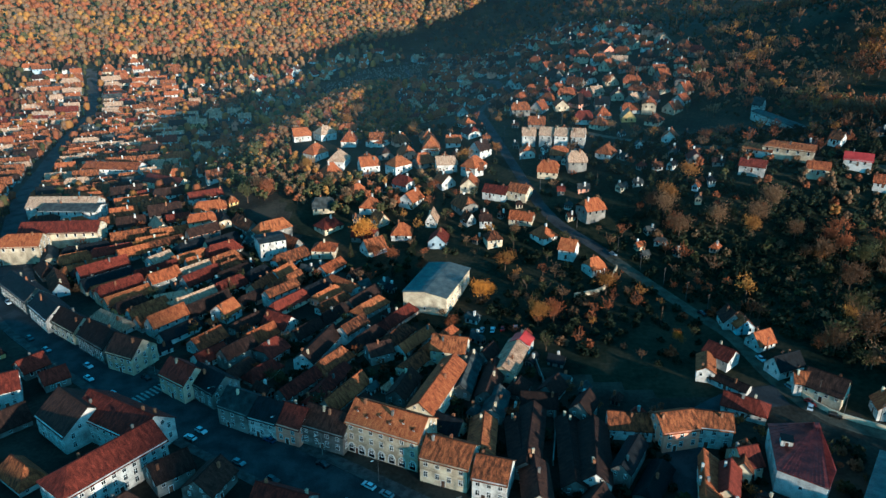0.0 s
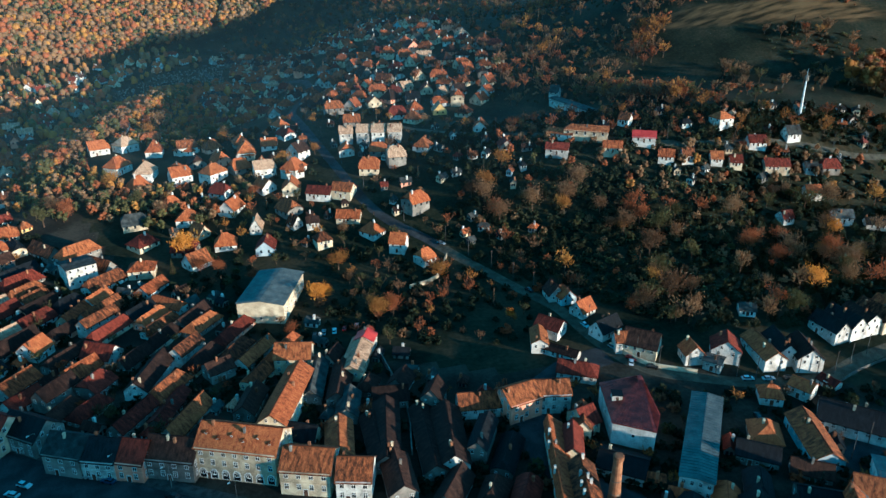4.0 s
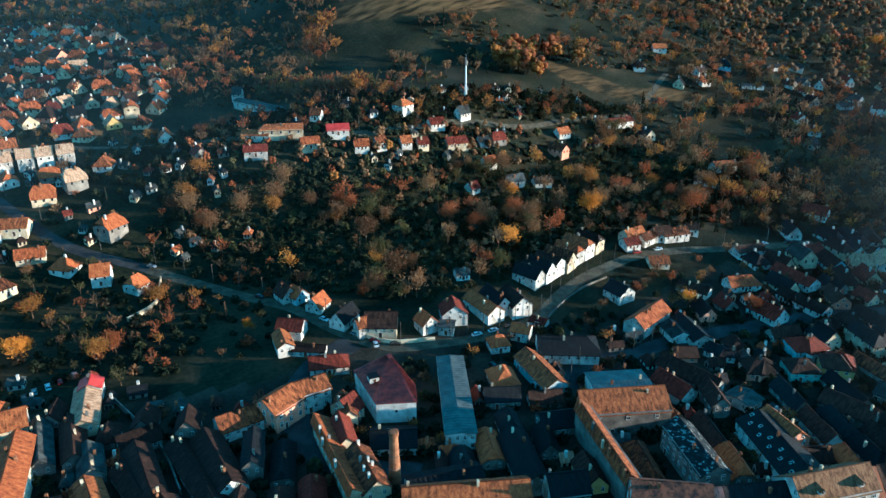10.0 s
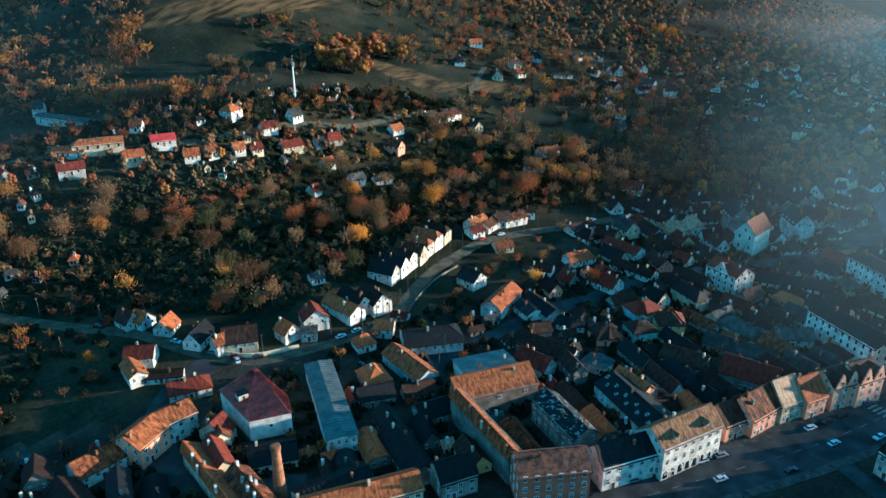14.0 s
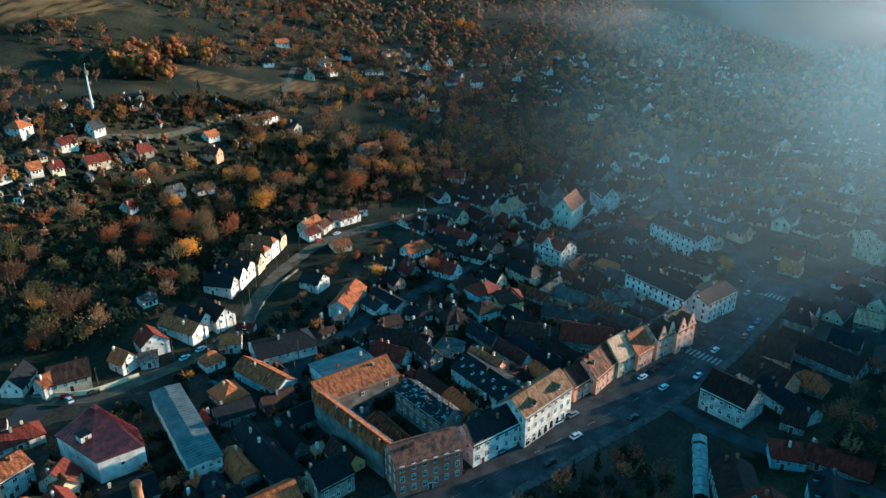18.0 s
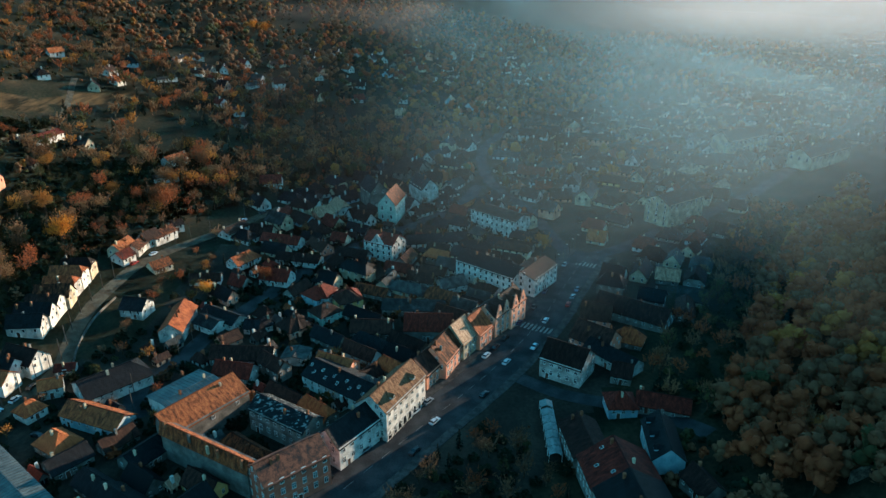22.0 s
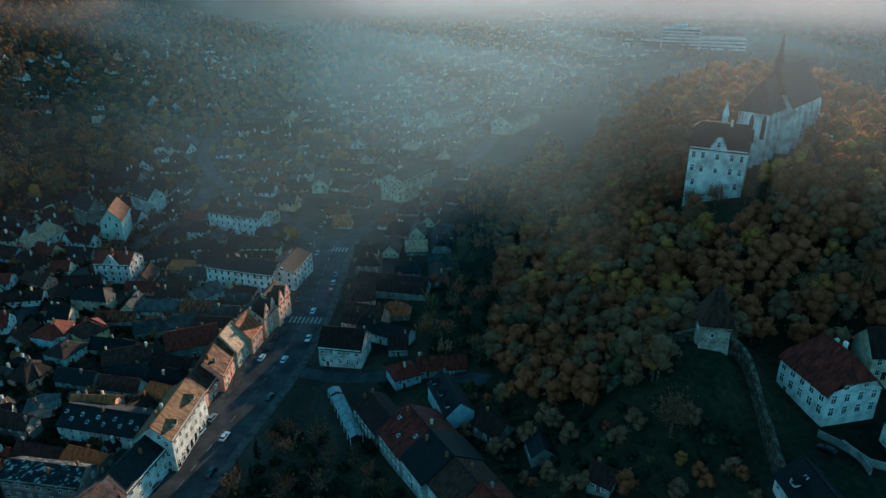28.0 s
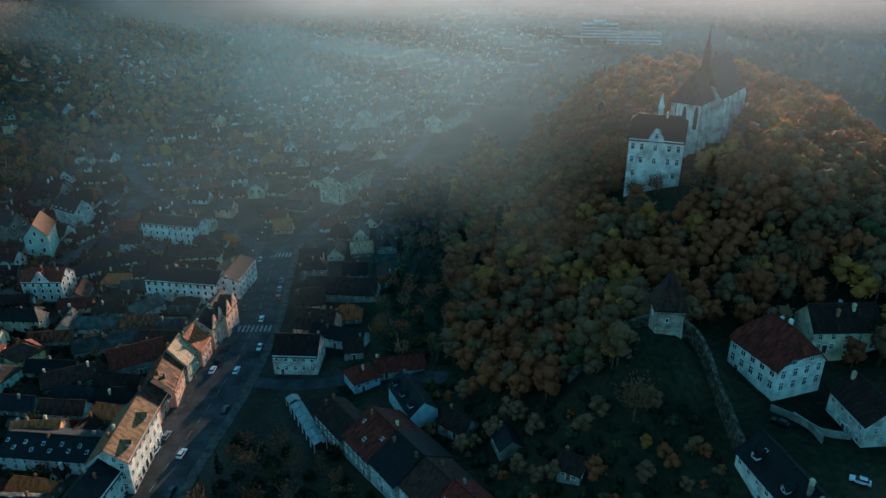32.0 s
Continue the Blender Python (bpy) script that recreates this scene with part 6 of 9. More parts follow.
house(-35.5, 379.9, -29.8, 12.6, 9, 3.2, 6.43, WALL_WHITE, ROOF_ORANGE, "one-storey white plastered house with orange clay tile roof", rows=((-1, 1.85, 3),), ends=((1, 1.85, 2),), chim=1, f0=0.0, in0=4.0, f1=0.0, in1=4.0)
house(-38.2, 349.0, 1.0, 9.2, 9, 4.02, 7.25, WALL_CREAM, ROOF_ORANGE, "one-storey cream plastered house with orange clay tile roof", rows=((-1, 2.67, 2),), ends=((1, 2.67, 2),), chim=1, f0=0.0, in0=4.0, f1=0.0, in1=4.0)
house(-22.3, 339.0, -17.8, 10.0, 9, 4.02, 7.25, WALL_WHITE, ROOF_ORANGE, "one-storey white plastered house with orange clay tile roof", rows=((-1, 2.67, 2),), ends=((1, 2.67, 2),), chim=1, f0=0.0, in0=4.0, f1=0.0, in1=4.0)
house(-5.8, 352.8, -7.0, 9.7, 8.2, 3.2, 6.43, WALL_CREAM, ROOF_ORANGE, "one-storey cream plastered house with orange clay tile roof", rows=((-1, 1.85, 2),), ends=((1, 1.85, 2),), chim=1, f0=0.0, in0=3.7, f1=0.0, in1=3.7)
house(0.9, 336.6, -17.0, 9.2, 9, 3.2, 7.24, WALL_CREAM, ROOF_ORANGE, "one-storey cream plastered house with orange clay tile roof", rows=((-1, 1.85, 2),), ends=((1, 1.85, 2),), chim=1, f0=0.0, in0=4.0, f1=0.0, in1=4.0)
house(14.9, 325.2, 3.3, 9.6, 8.2, 3.2, 6.43, WALL_WHITE, ROOF_OLD, "one-storey white plastered house with mottled old clay tile roof", rows=((-1, 1.85, 2),), ends=((-1, 1.85, 2), (-1, 4.1, 2)), chim=1)
house(24.1, 303.3, -25.8, 13.0, 8.2, 3.2, 6.43, WALL_WHITE, ROOF_RED, "one-storey white plastered house with dark red tile roof", rows=((-1, 1.85, 3),), ends=((1, 1.85, 2), (1, 4.1, 2)), chim=1)
house(34.2, 300.6, -31.3, 10.9, 9, 4.02, 7.25, WALL_CREAM, ROOF_OLD, "one-storey cream plastered house with mottled old clay tile roof", rows=((-1, 2.67, 2),), ends=((1, 2.67, 2), (1, 4.92, 2)), chim=1)
house(33.5, 282.9, -18.9, 11.7, 7.4, 2.38, 5.61, WALL_CREAM, ROOF_ORANGE, "one-storey cream plastered house with orange clay tile roof", rows=((-1, 1.03, 3),), ends=((1, 1.03, 2), (1, 3.28, 1)), chim=1)
house(49.3, 256.7, -26.7, 7.4, 8.2, 4.84, 8.88, WALL_WHITE, ROOF_ORANGE, "one-storey white plastered house with orange clay tile roof", rows=((-1, 3.49, 2),), ends=((1, 3.49, 2), (1, 5.74, 2)), chim=1)
house(56.9, 245.3, 29.0, 7.5, 7.4, 3.2, 7.24, WALL_WHITE, ROOF_ORANGE, "one-storey white plastered house with orange clay tile roof", rows=((-1, 1.85, 2),), ends=((-1, 1.85, 2),), chim=1, f0=0.4, in0=2.0, f1=0.4, in1=2.0)
house(11.0, 286.1, -59.1, 6.0, 5.7, 2.38, 6.42, WALL_WHITE, ROOF_OLD, "one-storey white plastered house with mottled old clay tile roof", rows=((-1, 1.03, 2),), ends=((1, 1.03, 2), (1, 3.28, 1)), chim=1)
house(-4.5, 288.9, -98.0, 9.6, 5.7, 2.38, 7.22, WALL_WHITE, ROOF_PALE, "one-storey white plastered house with bleached pale tile roof", rows=((1, 1.03, 3),), ends=((1, 1.03, 2), (1, 3.28, 1)), chim=1)
house(-27.4, 291.6, -52.4, 8.1, 6.6, 2.38, 6.42, WALL_CREAM, ROOF_OLD, "one-storey cream plastered house with mottled old clay tile roof", rows=((-1, 1.03, 2),), ends=((1, 1.03, 2), (1, 3.28, 1)), chim=1)
house(18.2, 283.8, -0.7, 6.0, 6.6, 3.2, 5.62, WALL_WHITE, ROOF_BROWN, "one-storey white plastered house with weathered brown tile roof", rows=((-1, 1.85, 2),), ends=((-1, 1.85, 2),), chim=1)
house(20.5, 269.2, 13.9, 7.5, 7.4, 4.02, 7.25, WALL_CREAM, ROOF_OLD, "one-storey cream plastered house with mottled old clay tile roof", rows=((-1, 2.67, 2),), ends=((-1, 2.67, 2),), chim=1, f0=0.0, in0=3.3, f1=0.0, in1=3.3)
house(42.9, 349.4, -4.2, 7.6, 9, 6.6, 10.4, WALL_WHITE, ROOF_PALE, "two-storey white plastered terraced house with bleached pale tile roof", rows=((-1, 4.8, 2),), ends=((-1, 2.05, 2), (-1, 4.85, 2)), chim=1, kind="terraced_house")
house(51.6, 347.6, -14.4, 7.6, 9, 6.6, 10.4, WALL_WHITE, ROOF_PALE, "two-storey white plastered terraced house with bleached pale tile roof", rows=((-1, 4.8, 2),), ends=((1, 2.05, 2), (1, 4.85, 2), (1, 7.4, 1)), chim=1, kind="terraced_house")
house(58.7, 344.9, -15.3, 7.6, 9, 6.6, 10.4, WALL_WHITE, ROOF_PALE, "two-storey white plastered terraced house with bleached pale tile roof", rows=((-1, 4.8, 2),), ends=((1, 2.05, 2), (1, 4.85, 2), (1, 7.4, 1)), chim=1, kind="terraced_house")
house(66.4, 341.8, -17.2, 7.6, 9, 6.6, 10.4, WALL_WHITE, ROOF_PALE, "two-storey white plastered terraced house with bleached pale tile roof", rows=((-1, 4.8, 2),), ends=((1, 2.05, 2), (1, 4.85, 2), (1, 7.4, 1)), chim=1, kind="terraced_house")
house(-181.1, 379.8, -4.8, 37.3, 14, 7, 10, WALL_WHITE, ROOF_ORANGE, "two-storey white plastered workshop with orange clay tile roof", rows=((-1, 5.65, 9),), ends=((1, 2.45, 3),), chim=1, kind="workshop")
house(-141.9, 350.6, -23.9, 27.5, 11.5, 3.2, 6.43, WALL_CREAM, ROOF_RED, "one-storey cream plastered house with dark red tile roof", rows=((-1, 1.85, 6),), ends=((1, 1.85, 3), (1, 4.1, 2)), chim=1)
house(-176.7, 316.1, 1.4, 37.9, 14, 7, 11, WALL_WHITE, ROOF_PALE, "two-storey white plastered town house with bleached pale tile roof", rows=((-1, 5.65, 9),), ends=((1, 2.45, 3), (1, 5.65, 3), (1, 7.9, 2)), chim=1, kind="town_house")
house(-170.4, 309.9, -2.0, 31.3, 14, 7, 9, WALL_WHITE, ROOF_GREY, "two-storey white plastered town house with grey sheet roof", rows=((-1, 5.65, 7),), ends=((1, 2.45, 3), (1, 5.65, 3)), chim=1, kind="town_house")
house(-161.3, 282.0, 5.5, 38.1, 14, 8, 12, WALL_CREAM, ROOF_RED, "two-storey cream plastered town house with dark red tile roof", rows=((-1, 6.65, 9),), ends=((1, 2.95, 3), (1, 6.65, 3), (1, 8.9, 2)), chim=1, kind="town_house")
house(-171.0, 266.4, 6.7, 22.3, 15, 9, 13, WALL_CREAM, ROOF_ORANGE, "three-storey cream plastered town house with orange clay tile roof", rows=((-1, 7.65, 5),), ends=((1, 2.05, 3), (1, 4.85, 3), (1, 7.65, 3), (1, 9.9, 2)), chim=1, f0=0.0, in0=6.8, kind="town_house")
house(-105.3, 304.8, 20.2, 16.4, 9.8, 3.2, 6.83, WALL_CREAM, ROOF_ORANGE, "one-storey cream plastered house with orange clay tile roof", rows=((-1, 1.85, 4),), ends=((-1, 1.85, 2),), chim=1, f0=0.4, in0=2.6, f1=0.4, in1=2.6)
house(-97.0, 253.9, 38.8, 6.7, 7.4, 2.79, 6.02, WALL_WHITE, ROOF_ORANGE, "one-storey white plastered house with orange clay tile roof", rows=((-1, 1.44, 2),), ends=((-1, 1.44, 2), (-1, 3.69, 1)), chim=1)
house(-111.8, 257.9, 57.4, 11.1, 7.4, 3.2, 5.62, WALL_WHITE, ROOF_PALE, "one-storey white plastered house with bleached pale tile roof", rows=((-1, 1.85, 3),), ends=((-1, 1.85, 2),), chim=1)
house(-95.8, 227.7, 25.4, 14.9, 6.6, 2.38, 4.4, WALL_GREY, ROOF_PALE, "one-storey grey weathered house with bleached pale tile roof", rows=((-1, 1.03, 4),), ends=((-1, 1.03, 2),), chim=2)
house(145.3, 291.4, -32.1, 23.6, 9, 4, 6.6, WALL_CREAM, ROOF_OLD, "one-storey cream plastered town house with mottled old clay tile roof", rows=((-1, 2.65, 5),), ends=((1, 2.65, 2),), chim=1, f0=0.0, in0=4.0, f1=0.0, in1=0.0, kind="town_house")
house(167.8, 278.8, -30.0, 12.0, 9, 3, 5.8, WALL_WHITE, ROOF_BRIGHT, "one-storey white plastered town house with bright red sheet metal roof", rows=((-1, 1.65, 2),), ends=((-1, 1.65, 2),), chim=1, kind="town_house")
house(151.9, 278.2, -23.1, 9.9, 8.2, 3.2, 6.02, WALL_CREAM, ROOF_ORANGE, "one-storey cream plastered house with orange clay tile roof", rows=((-1, 1.85, 2),), ends=((-1, 1.85, 2),), chim=1)
house(129.3, 286.7, -29.4, 11.9, 8.2, 3.2, 6.02, WALL_WHITE, ROOF_RED, "one-storey white plastered house with dark red tile roof", rows=((-1, 1.85, 2),), ends=((1, 1.85, 2),), chim=1)
house(135.7, 296.9, -43.3, 14.3, 8.2, 2.38, 4.8, WALL_WHITE, ROOF_OLD, "one-storey white plastered house with mottled old clay tile roof", rows=((-1, 1.03, 3),), ends=((1, 1.03, 2),), chim=1)
house(172.6, 267.3, -27.8, 7.9, 7.4, 2.38, 5.61, WALL_WHITE, ROOF_ORANGE, "one-storey white plastered house with orange clay tile roof", rows=((-1, 1.03, 2),), ends=((-1, 1.03, 2), (-1, 3.28, 1)), chim=1)
house(181.3, 264.6, -13.0, 6.0, 6.6, 3.2, 6.43, WALL_WHITE, ROOF_OLD, "one-storey white plastered house with mottled old clay tile roof", rows=((-1, 1.85, 2),), ends=((-1, 1.85, 2), (-1, 4.1, 1)), chim=1)
house(193.4, 260.7, -19.4, 6.0, 6.6, 2.38, 5.61, WALL_WHITE, ROOF_OLD, "one-storey white plastered house with mottled old clay tile roof", rows=((-1, 1.03, 2),), ends=((-1, 1.03, 2), (-1, 3.28, 1)), chim=1)
house(201.0, 257.2, -22.8, 6.0, 6.6, 2.38, 5.61, WALL_CREAM, ROOF_RED, "one-storey cream plastered house with dark red tile roof", rows=((-1, 1.03, 2),), ends=((-1, 1.03, 2), (-1, 3.28, 1)), chim=1)
house(217.9, 251.8, -19.2, 12.6, 8.2, 2.38, 5.61, WALL_CREAM, ROOF_RED, "one-storey cream plastered house with dark red tile roof", rows=((-1, 1.03, 3),), ends=((-1, 1.03, 2), (-1, 3.28, 2)), chim=1)
house(233.0, 248.0, -20.5, 6.3, 6.6, 2.38, 4.8, WALL_WHITE, ROOF_GREY, "one-storey white plastered house with grey sheet roof", rows=((-1, 1.03, 2),), ends=((-1, 1.03, 2),), chim=1)
house(215.8, 264.2, -16.5, 9.2, 7.4, 2.38, 5.61, WALL_WHITE, ROOF_RED, "one-storey white plastered house with dark red tile roof", rows=((-1, 1.03, 2),), ends=((-1, 1.03, 2), (-1, 3.28, 1)), chim=1)
house(206.7, 278.5, 6.3, 9.5, 9, 4.02, 7.25, WALL_WHITE, ROOF_ORANGE, "one-storey white plastered house with orange clay tile roof", rows=((-1, 2.67, 2),), ends=((-1, 2.67, 2),), chim=1, f0=0.0, in0=4.0, f1=0.0, in1=4.0)
house(234.5, 264.7, -1.4, 8.2, 6.6, 3.2, 7.24, WALL_WHITE, ROOF_GREY, "one-storey white plastered house with grey sheet roof", rows=((-1, 1.85, 2),), ends=((-1, 1.85, 2), (-1, 4.1, 1)), chim=1)
house(165.4, 292.6, -50.1, 6.0, 6.6, 3.2, 6.43, WALL_WHITE, ROOF_OLD, "one-storey white plastered house with mottled old clay tile roof", rows=((-1, 1.85, 2),), ends=((1, 1.85, 2), (1, 4.1, 1)), chim=1)
house(164.3, 369.7, -42.3, 6.0, 7.4, 4.84, 8.88, WALL_WHITE, ROOF_GREY, "one-storey white plastered house with grey sheet roof", rows=((-1, 3.49, 2),), ends=((1, 3.49, 2), (1, 5.74, 1)), chim=1)
house(162.5, 341.7, -82.5, 45.6, 8, 4, 5, WALL_WHITE, ROOF_GREY, "one-storey white plastered greenhouse with grey sheet roof", rows=((-1, 2.65, 11),), ends=((1, 2.65, 2),), chim=0, kind="greenhouse")
house(224.9, 236.0, -7.9, 8.1, 6.6, 3.2, 6.43, WALL_WHITE, ROOF_ORANGE, "one-storey white plastered house with orange clay tile roof", rows=((-1, 1.85, 2),), ends=((-1, 1.85, 2), (-1, 4.1, 1)), chim=1)
house(205.6, 227.1, -1.1, 6.0, 6.6, 2.38, 5.61, WALL_WHITE, ROOF_RED, "one-storey white plastered house with dark red tile roof", rows=((-1, 1.03, 2),), ends=((-1, 1.03, 2), (-1, 3.28, 1)), chim=1)
house(228.0, 220.9, -18.3, 9.0, 7.4, 3.2, 6.43, WALL_WHITE, ROOF_GREY, "one-storey white plastered house with grey sheet roof", rows=((-1, 1.85, 2),), ends=((-1, 1.85, 2), (-1, 4.1, 1)), chim=1)
house(239.5, 214.3, -26.7, 10.3, 6.6, 2.38, 4.8, WALL_WHITE, ROOF_GREY, "one-storey white plastered house with grey sheet roof", rows=((-1, 1.03, 2),), ends=((-1, 1.03, 2),), chim=1)
house(324.9, 232.1, -15.7, 21.0, 7.4, 3.2, 5.62, WALL_WHITE, ROOF_RED, "one-storey white plastered house with dark red tile roof", rows=((-1, 1.85, 5),), ends=((-1, 1.85, 2),), chim=1)
house(282.5, 237.8, -10.4, 9.1, 6.6, 2.38, 5.61, WALL_WHITE, ROOF_OLD, "one-storey white plastered house with mottled old clay tile roof", rows=((-1, 1.03, 2),), ends=((-1, 1.03, 2), (-1, 3.28, 1)), chim=1)
house(309.6, 166.9, -63.0, 13.9, 7.4, 3.2, 4.01, WALL_WHITE, ROOF_GREY, "one-storey white plastered house with grey sheet roof", rows=((-1, 1.85, 3),), ends=((-1, 1.85, 2),), chim=1)
house(333.7, 171.2, -27.3, 15.3, 7.4, 4.02, 6.44, WALL_WHITE, ROOF_OLD, "one-storey white plastered house with mottled old clay tile roof", rows=((-1, 2.67, 3),), ends=((-1, 2.67, 2),), chim=1)
house(317.5, 116.4, -83.9, 12.6, 9, 3.2, 7.24, WALL_WHITE, ROOF_RED, "one-storey white plastered house with dark red tile roof", rows=((-1, 1.85, 3),), ends=((1, 1.85, 2), (1, 4.1, 2)), chim=1)
house(226.9, 147.4, -2.0, 10.9, 6.6, 3.2, 5.62, WALL_WHITE, ROOF_OLD, "one-storey white plastered house with mottled old clay tile roof", rows=((-1, 1.85, 3),), ends=((-1, 1.85, 2),), chim=1)
for k, (gx0, gy0, wall, roof, words) in enumerate(((166.5, 151.6, WALL_WHITE, ROOF_DARK, "dark slate roof"), (172.6, 152.0, WALL_WHITE, ROOF_DARK, "dark slate roof"), (178.4, 152.0, WALL_WHITE, ROOF_BROWN, "weathered brown tile roof"), (184.4, 152.0, WALL_CREAM, ROOF_OLD, "mottled old clay tile roof"), (190.6, 152.6, WALL_WHITE, ROOF_ORANGE, "orange clay tile roof"), (197.2, 153.2, WALL_WHITE, ROOF_OLD, "mottled old clay tile roof"), (204.0, 153.2, WALL_CREAM, ROOF_BROWN, "weathered brown tile roof"))):
    house(gx0 - 0.6, gy0 + 5.2, -84.0 - 2.0 * (k % 3), 12.5 + k % 2, 7.2, 4.4 + 0.5 * (k % 3), 8.0 + 0.5 * (k % 2), wall, roof, ("white" if wall is WALL_WHITE else "cream") + " gabled lane house with " + words, f1=1.0 if k < 4 else 0.35, in1=0.0 if k < 4 else 2.2, rows=((-1, 2.6, 3),), ends=((1, 2.6, 2), (1, 5.3, 1)), chim=1 + k % 2, group="houses along the bend of the lane", seed=k)
house(222.2, 151.0, -12.0, 11.0, 7.4, 4.6, 7.6, WALL_CREAM, ROOF_OLD, "two-storey cream house of the lane row with old tile roof", rows=((-1, 1.6, 4), (-1, 3.6, 4)), ends=((-1, 3.4, 2),), chim=2, group="houses along the bend of the lane")
house(234.6, 145.6, -24.0, 9.0, 7.0, 4.0, 7.0, WALL_WHITE, ROOF_BROWN, "white house of the lane row with brown tile roof", rows=((-1, 2.6, 3),), ends=((-1, 2.6, 2),), chim=1, group="houses along the bend of the lane")
house(217.4, 148.6, -22.9, 7.6, 7.4, 3.2, 5.62, WALL_WHITE, ROOF_RED, "one-storey white plastered house with dark red tile roof", rows=((-1, 1.85, 2),), ends=((-1, 1.85, 2),), chim=1)
house(239.6, 142.7, -23.0, 14.3, 7.4, 3.61, 6.03, WALL_WHITE, ROOF_OLD, "one-storey white plastered house with mottled old clay tile roof", rows=((-1, 2.26, 4),), ends=((-1, 2.26, 2),), chim=2)
house(250.9, 140.7, -53.3, 6.0, 6.6, 3.61, 5.63, WALL_WHITE, ROOF_BROWN, "one-storey white plastered house with weathered brown tile roof", rows=((-1, 2.26, 2),), ends=((-1, 2.26, 2),), chim=1)
house(255.4, 117.8, -22.8, 16.0, 7.4, 3.2, 5.22, WALL_WHITE, ROOF_BROWN, "one-storey white plastered house with weathered brown tile roof", rows=((-1, 1.85, 5),), ends=((-1, 1.85, 2),), chim=2)
house(216.4, 134.8, -40.0, 9.0, 7.4, 2.38, 4.8, WALL_CREAM, ROOF_OLD, "one-storey cream plastered house with mottled old clay tile roof", rows=((-1, 1.03, 3),), ends=((-1, 1.03, 2),), chim=1)
house(148.6, 174.1, -27.2, 6.0, 6, 2.46, 4.36, WALL_WHITE, ROOF_GREY, "one-storey white plastered house with grey sheet roof", rows=((-1, 1.11, 2),), ends=((-1, 1.11, 2),), chim=1)
house(281.0, 51.6, -12.3, 18.5, 10, 11.5, 17.5, WALL_GREEN, ROOF_OLD, "tall pale green plastered chapel with mottled clay tile roof", rows=((-1, 6.5, 4),), ends=((-1, 4.2, 2), (-1, 9.0, 2), (-1, 12.6, 1)), chim=0, kind="chapel", win=(1.1, 2.6), door=False)
house(-148.9, 228.9, -41.4, 27.2, 11, 6, 10.5, WALL_GREY, ROOF_DARK, "two-storey grey weathered town house with dark slate roof", rows=((-1, 1.95, 9), (-1, 4.65, 9)), ends=((1, 1.95, 3), (1, 4.65, 3), (1, 6.9, 2)), chim=2, kind="town_house")
house(-131.7, 213.3, -43.1, 19.1, 11, 6, 10.5, WALL_WHITE, ROOF_DARK, "two-storey white plastered town house with dark slate roof", rows=((-1, 1.95, 6), (-1, 4.65, 6)), ends=((1, 1.95, 3), (1, 4.65, 3), (1, 6.9, 2)), chim=2, kind="town_house")
house(-119.7, 204.4, -36.1, 15.9, 10, 5.5, 10, WALL_CREAM, ROOF_BROWN, "two-storey cream plastered town house with weathered brown tile roof", rows=((-1, 1.7, 5), (-1, 4.15, 5)), ends=((1, 1.7, 2), (1, 4.15, 2), (1, 6.4, 2)), chim=2, kind="town_house")
house(508.4, 226.6, -22.8, 15.9, 7.4, 2.38, 4.8, WALL_WHITE, ROOF_DARK, "one-storey white plastered house with dark slate roof", rows=((-1, 1.03, 3),), ends=((-1, 1.03, 2),), chim=1)
house(517.5, 218.0, -70.6, 11.9, 7.4, 3.2, 6.02, WALL_WHITE, ROOF_GREY, "one-storey white plastered house with grey sheet roof", rows=((-1, 1.85, 2),), ends=((1, 1.85, 2),), chim=1)
house(458.9, 220.8, -41.0, 17.9, 6.6, 2.38, 3.59, WALL_WHITE, ROOF_GREY, "one-storey white plastered house with grey sheet roof", rows=((-1, 1.03, 4),), ends=((-1, 1.03, 2),), chim=1)
house(482.2, 168.9, -25.5, 12.6, 6.6, 2.38, 4.8, WALL_WHITE, ROOF_DARK, "one-storey white plastered house with dark slate roof", rows=((-1, 1.03, 3),), ends=((-1, 1.03, 2),), chim=1)
house(446.2, 285.8, -38.3, 11.3, 7.4, 3.2, 6.43, WALL_WHITE, ROOF_ORANGE, "one-storey white plastered house with orange clay tile roof", rows=((-1, 1.85, 2),), ends=((-1, 1.85, 2), (-1, 4.1, 1)), chim=1)
house(542.9, 163.2, -35.6, 21.6, 7.4, 2.38, 4.8, WALL_CREAM, ROOF_BROWN, "one-storey cream plastered house with weathered brown tile roof", rows=((-1, 1.03, 5),), ends=((-1, 1.03, 2),), chim=1)


# ---- the church hill ----
def bm_part(name, v, f, mat, parent, at=None, label=""):
    return sub(name, mesh_of(name, v, f, [mat] if not isinstance(mat, list) else mat), parent, at, label)


def shaft(levels, n, turn=0.0):
    """A many-sided shaft: (radius, z) from foot to top, closed above."""
    v, f = [], []
    for r, z in levels:
        v += [(r * math.cos(2 * math.pi * (i + 0.5) / n + turn), r * math.sin(2 * math.pi * (i + 0.5) / n + turn), z) for i in range(n)]
    for k in range(len(levels) - 1):
        for i in range(n):
            j = (i + 1) % n
            f.append((k * n + i, k * n + j, k * n + n + j, k * n + n + i))
    f.append(tuple((len(levels) - 1) * n + i for i in range(n)))
    return v, f


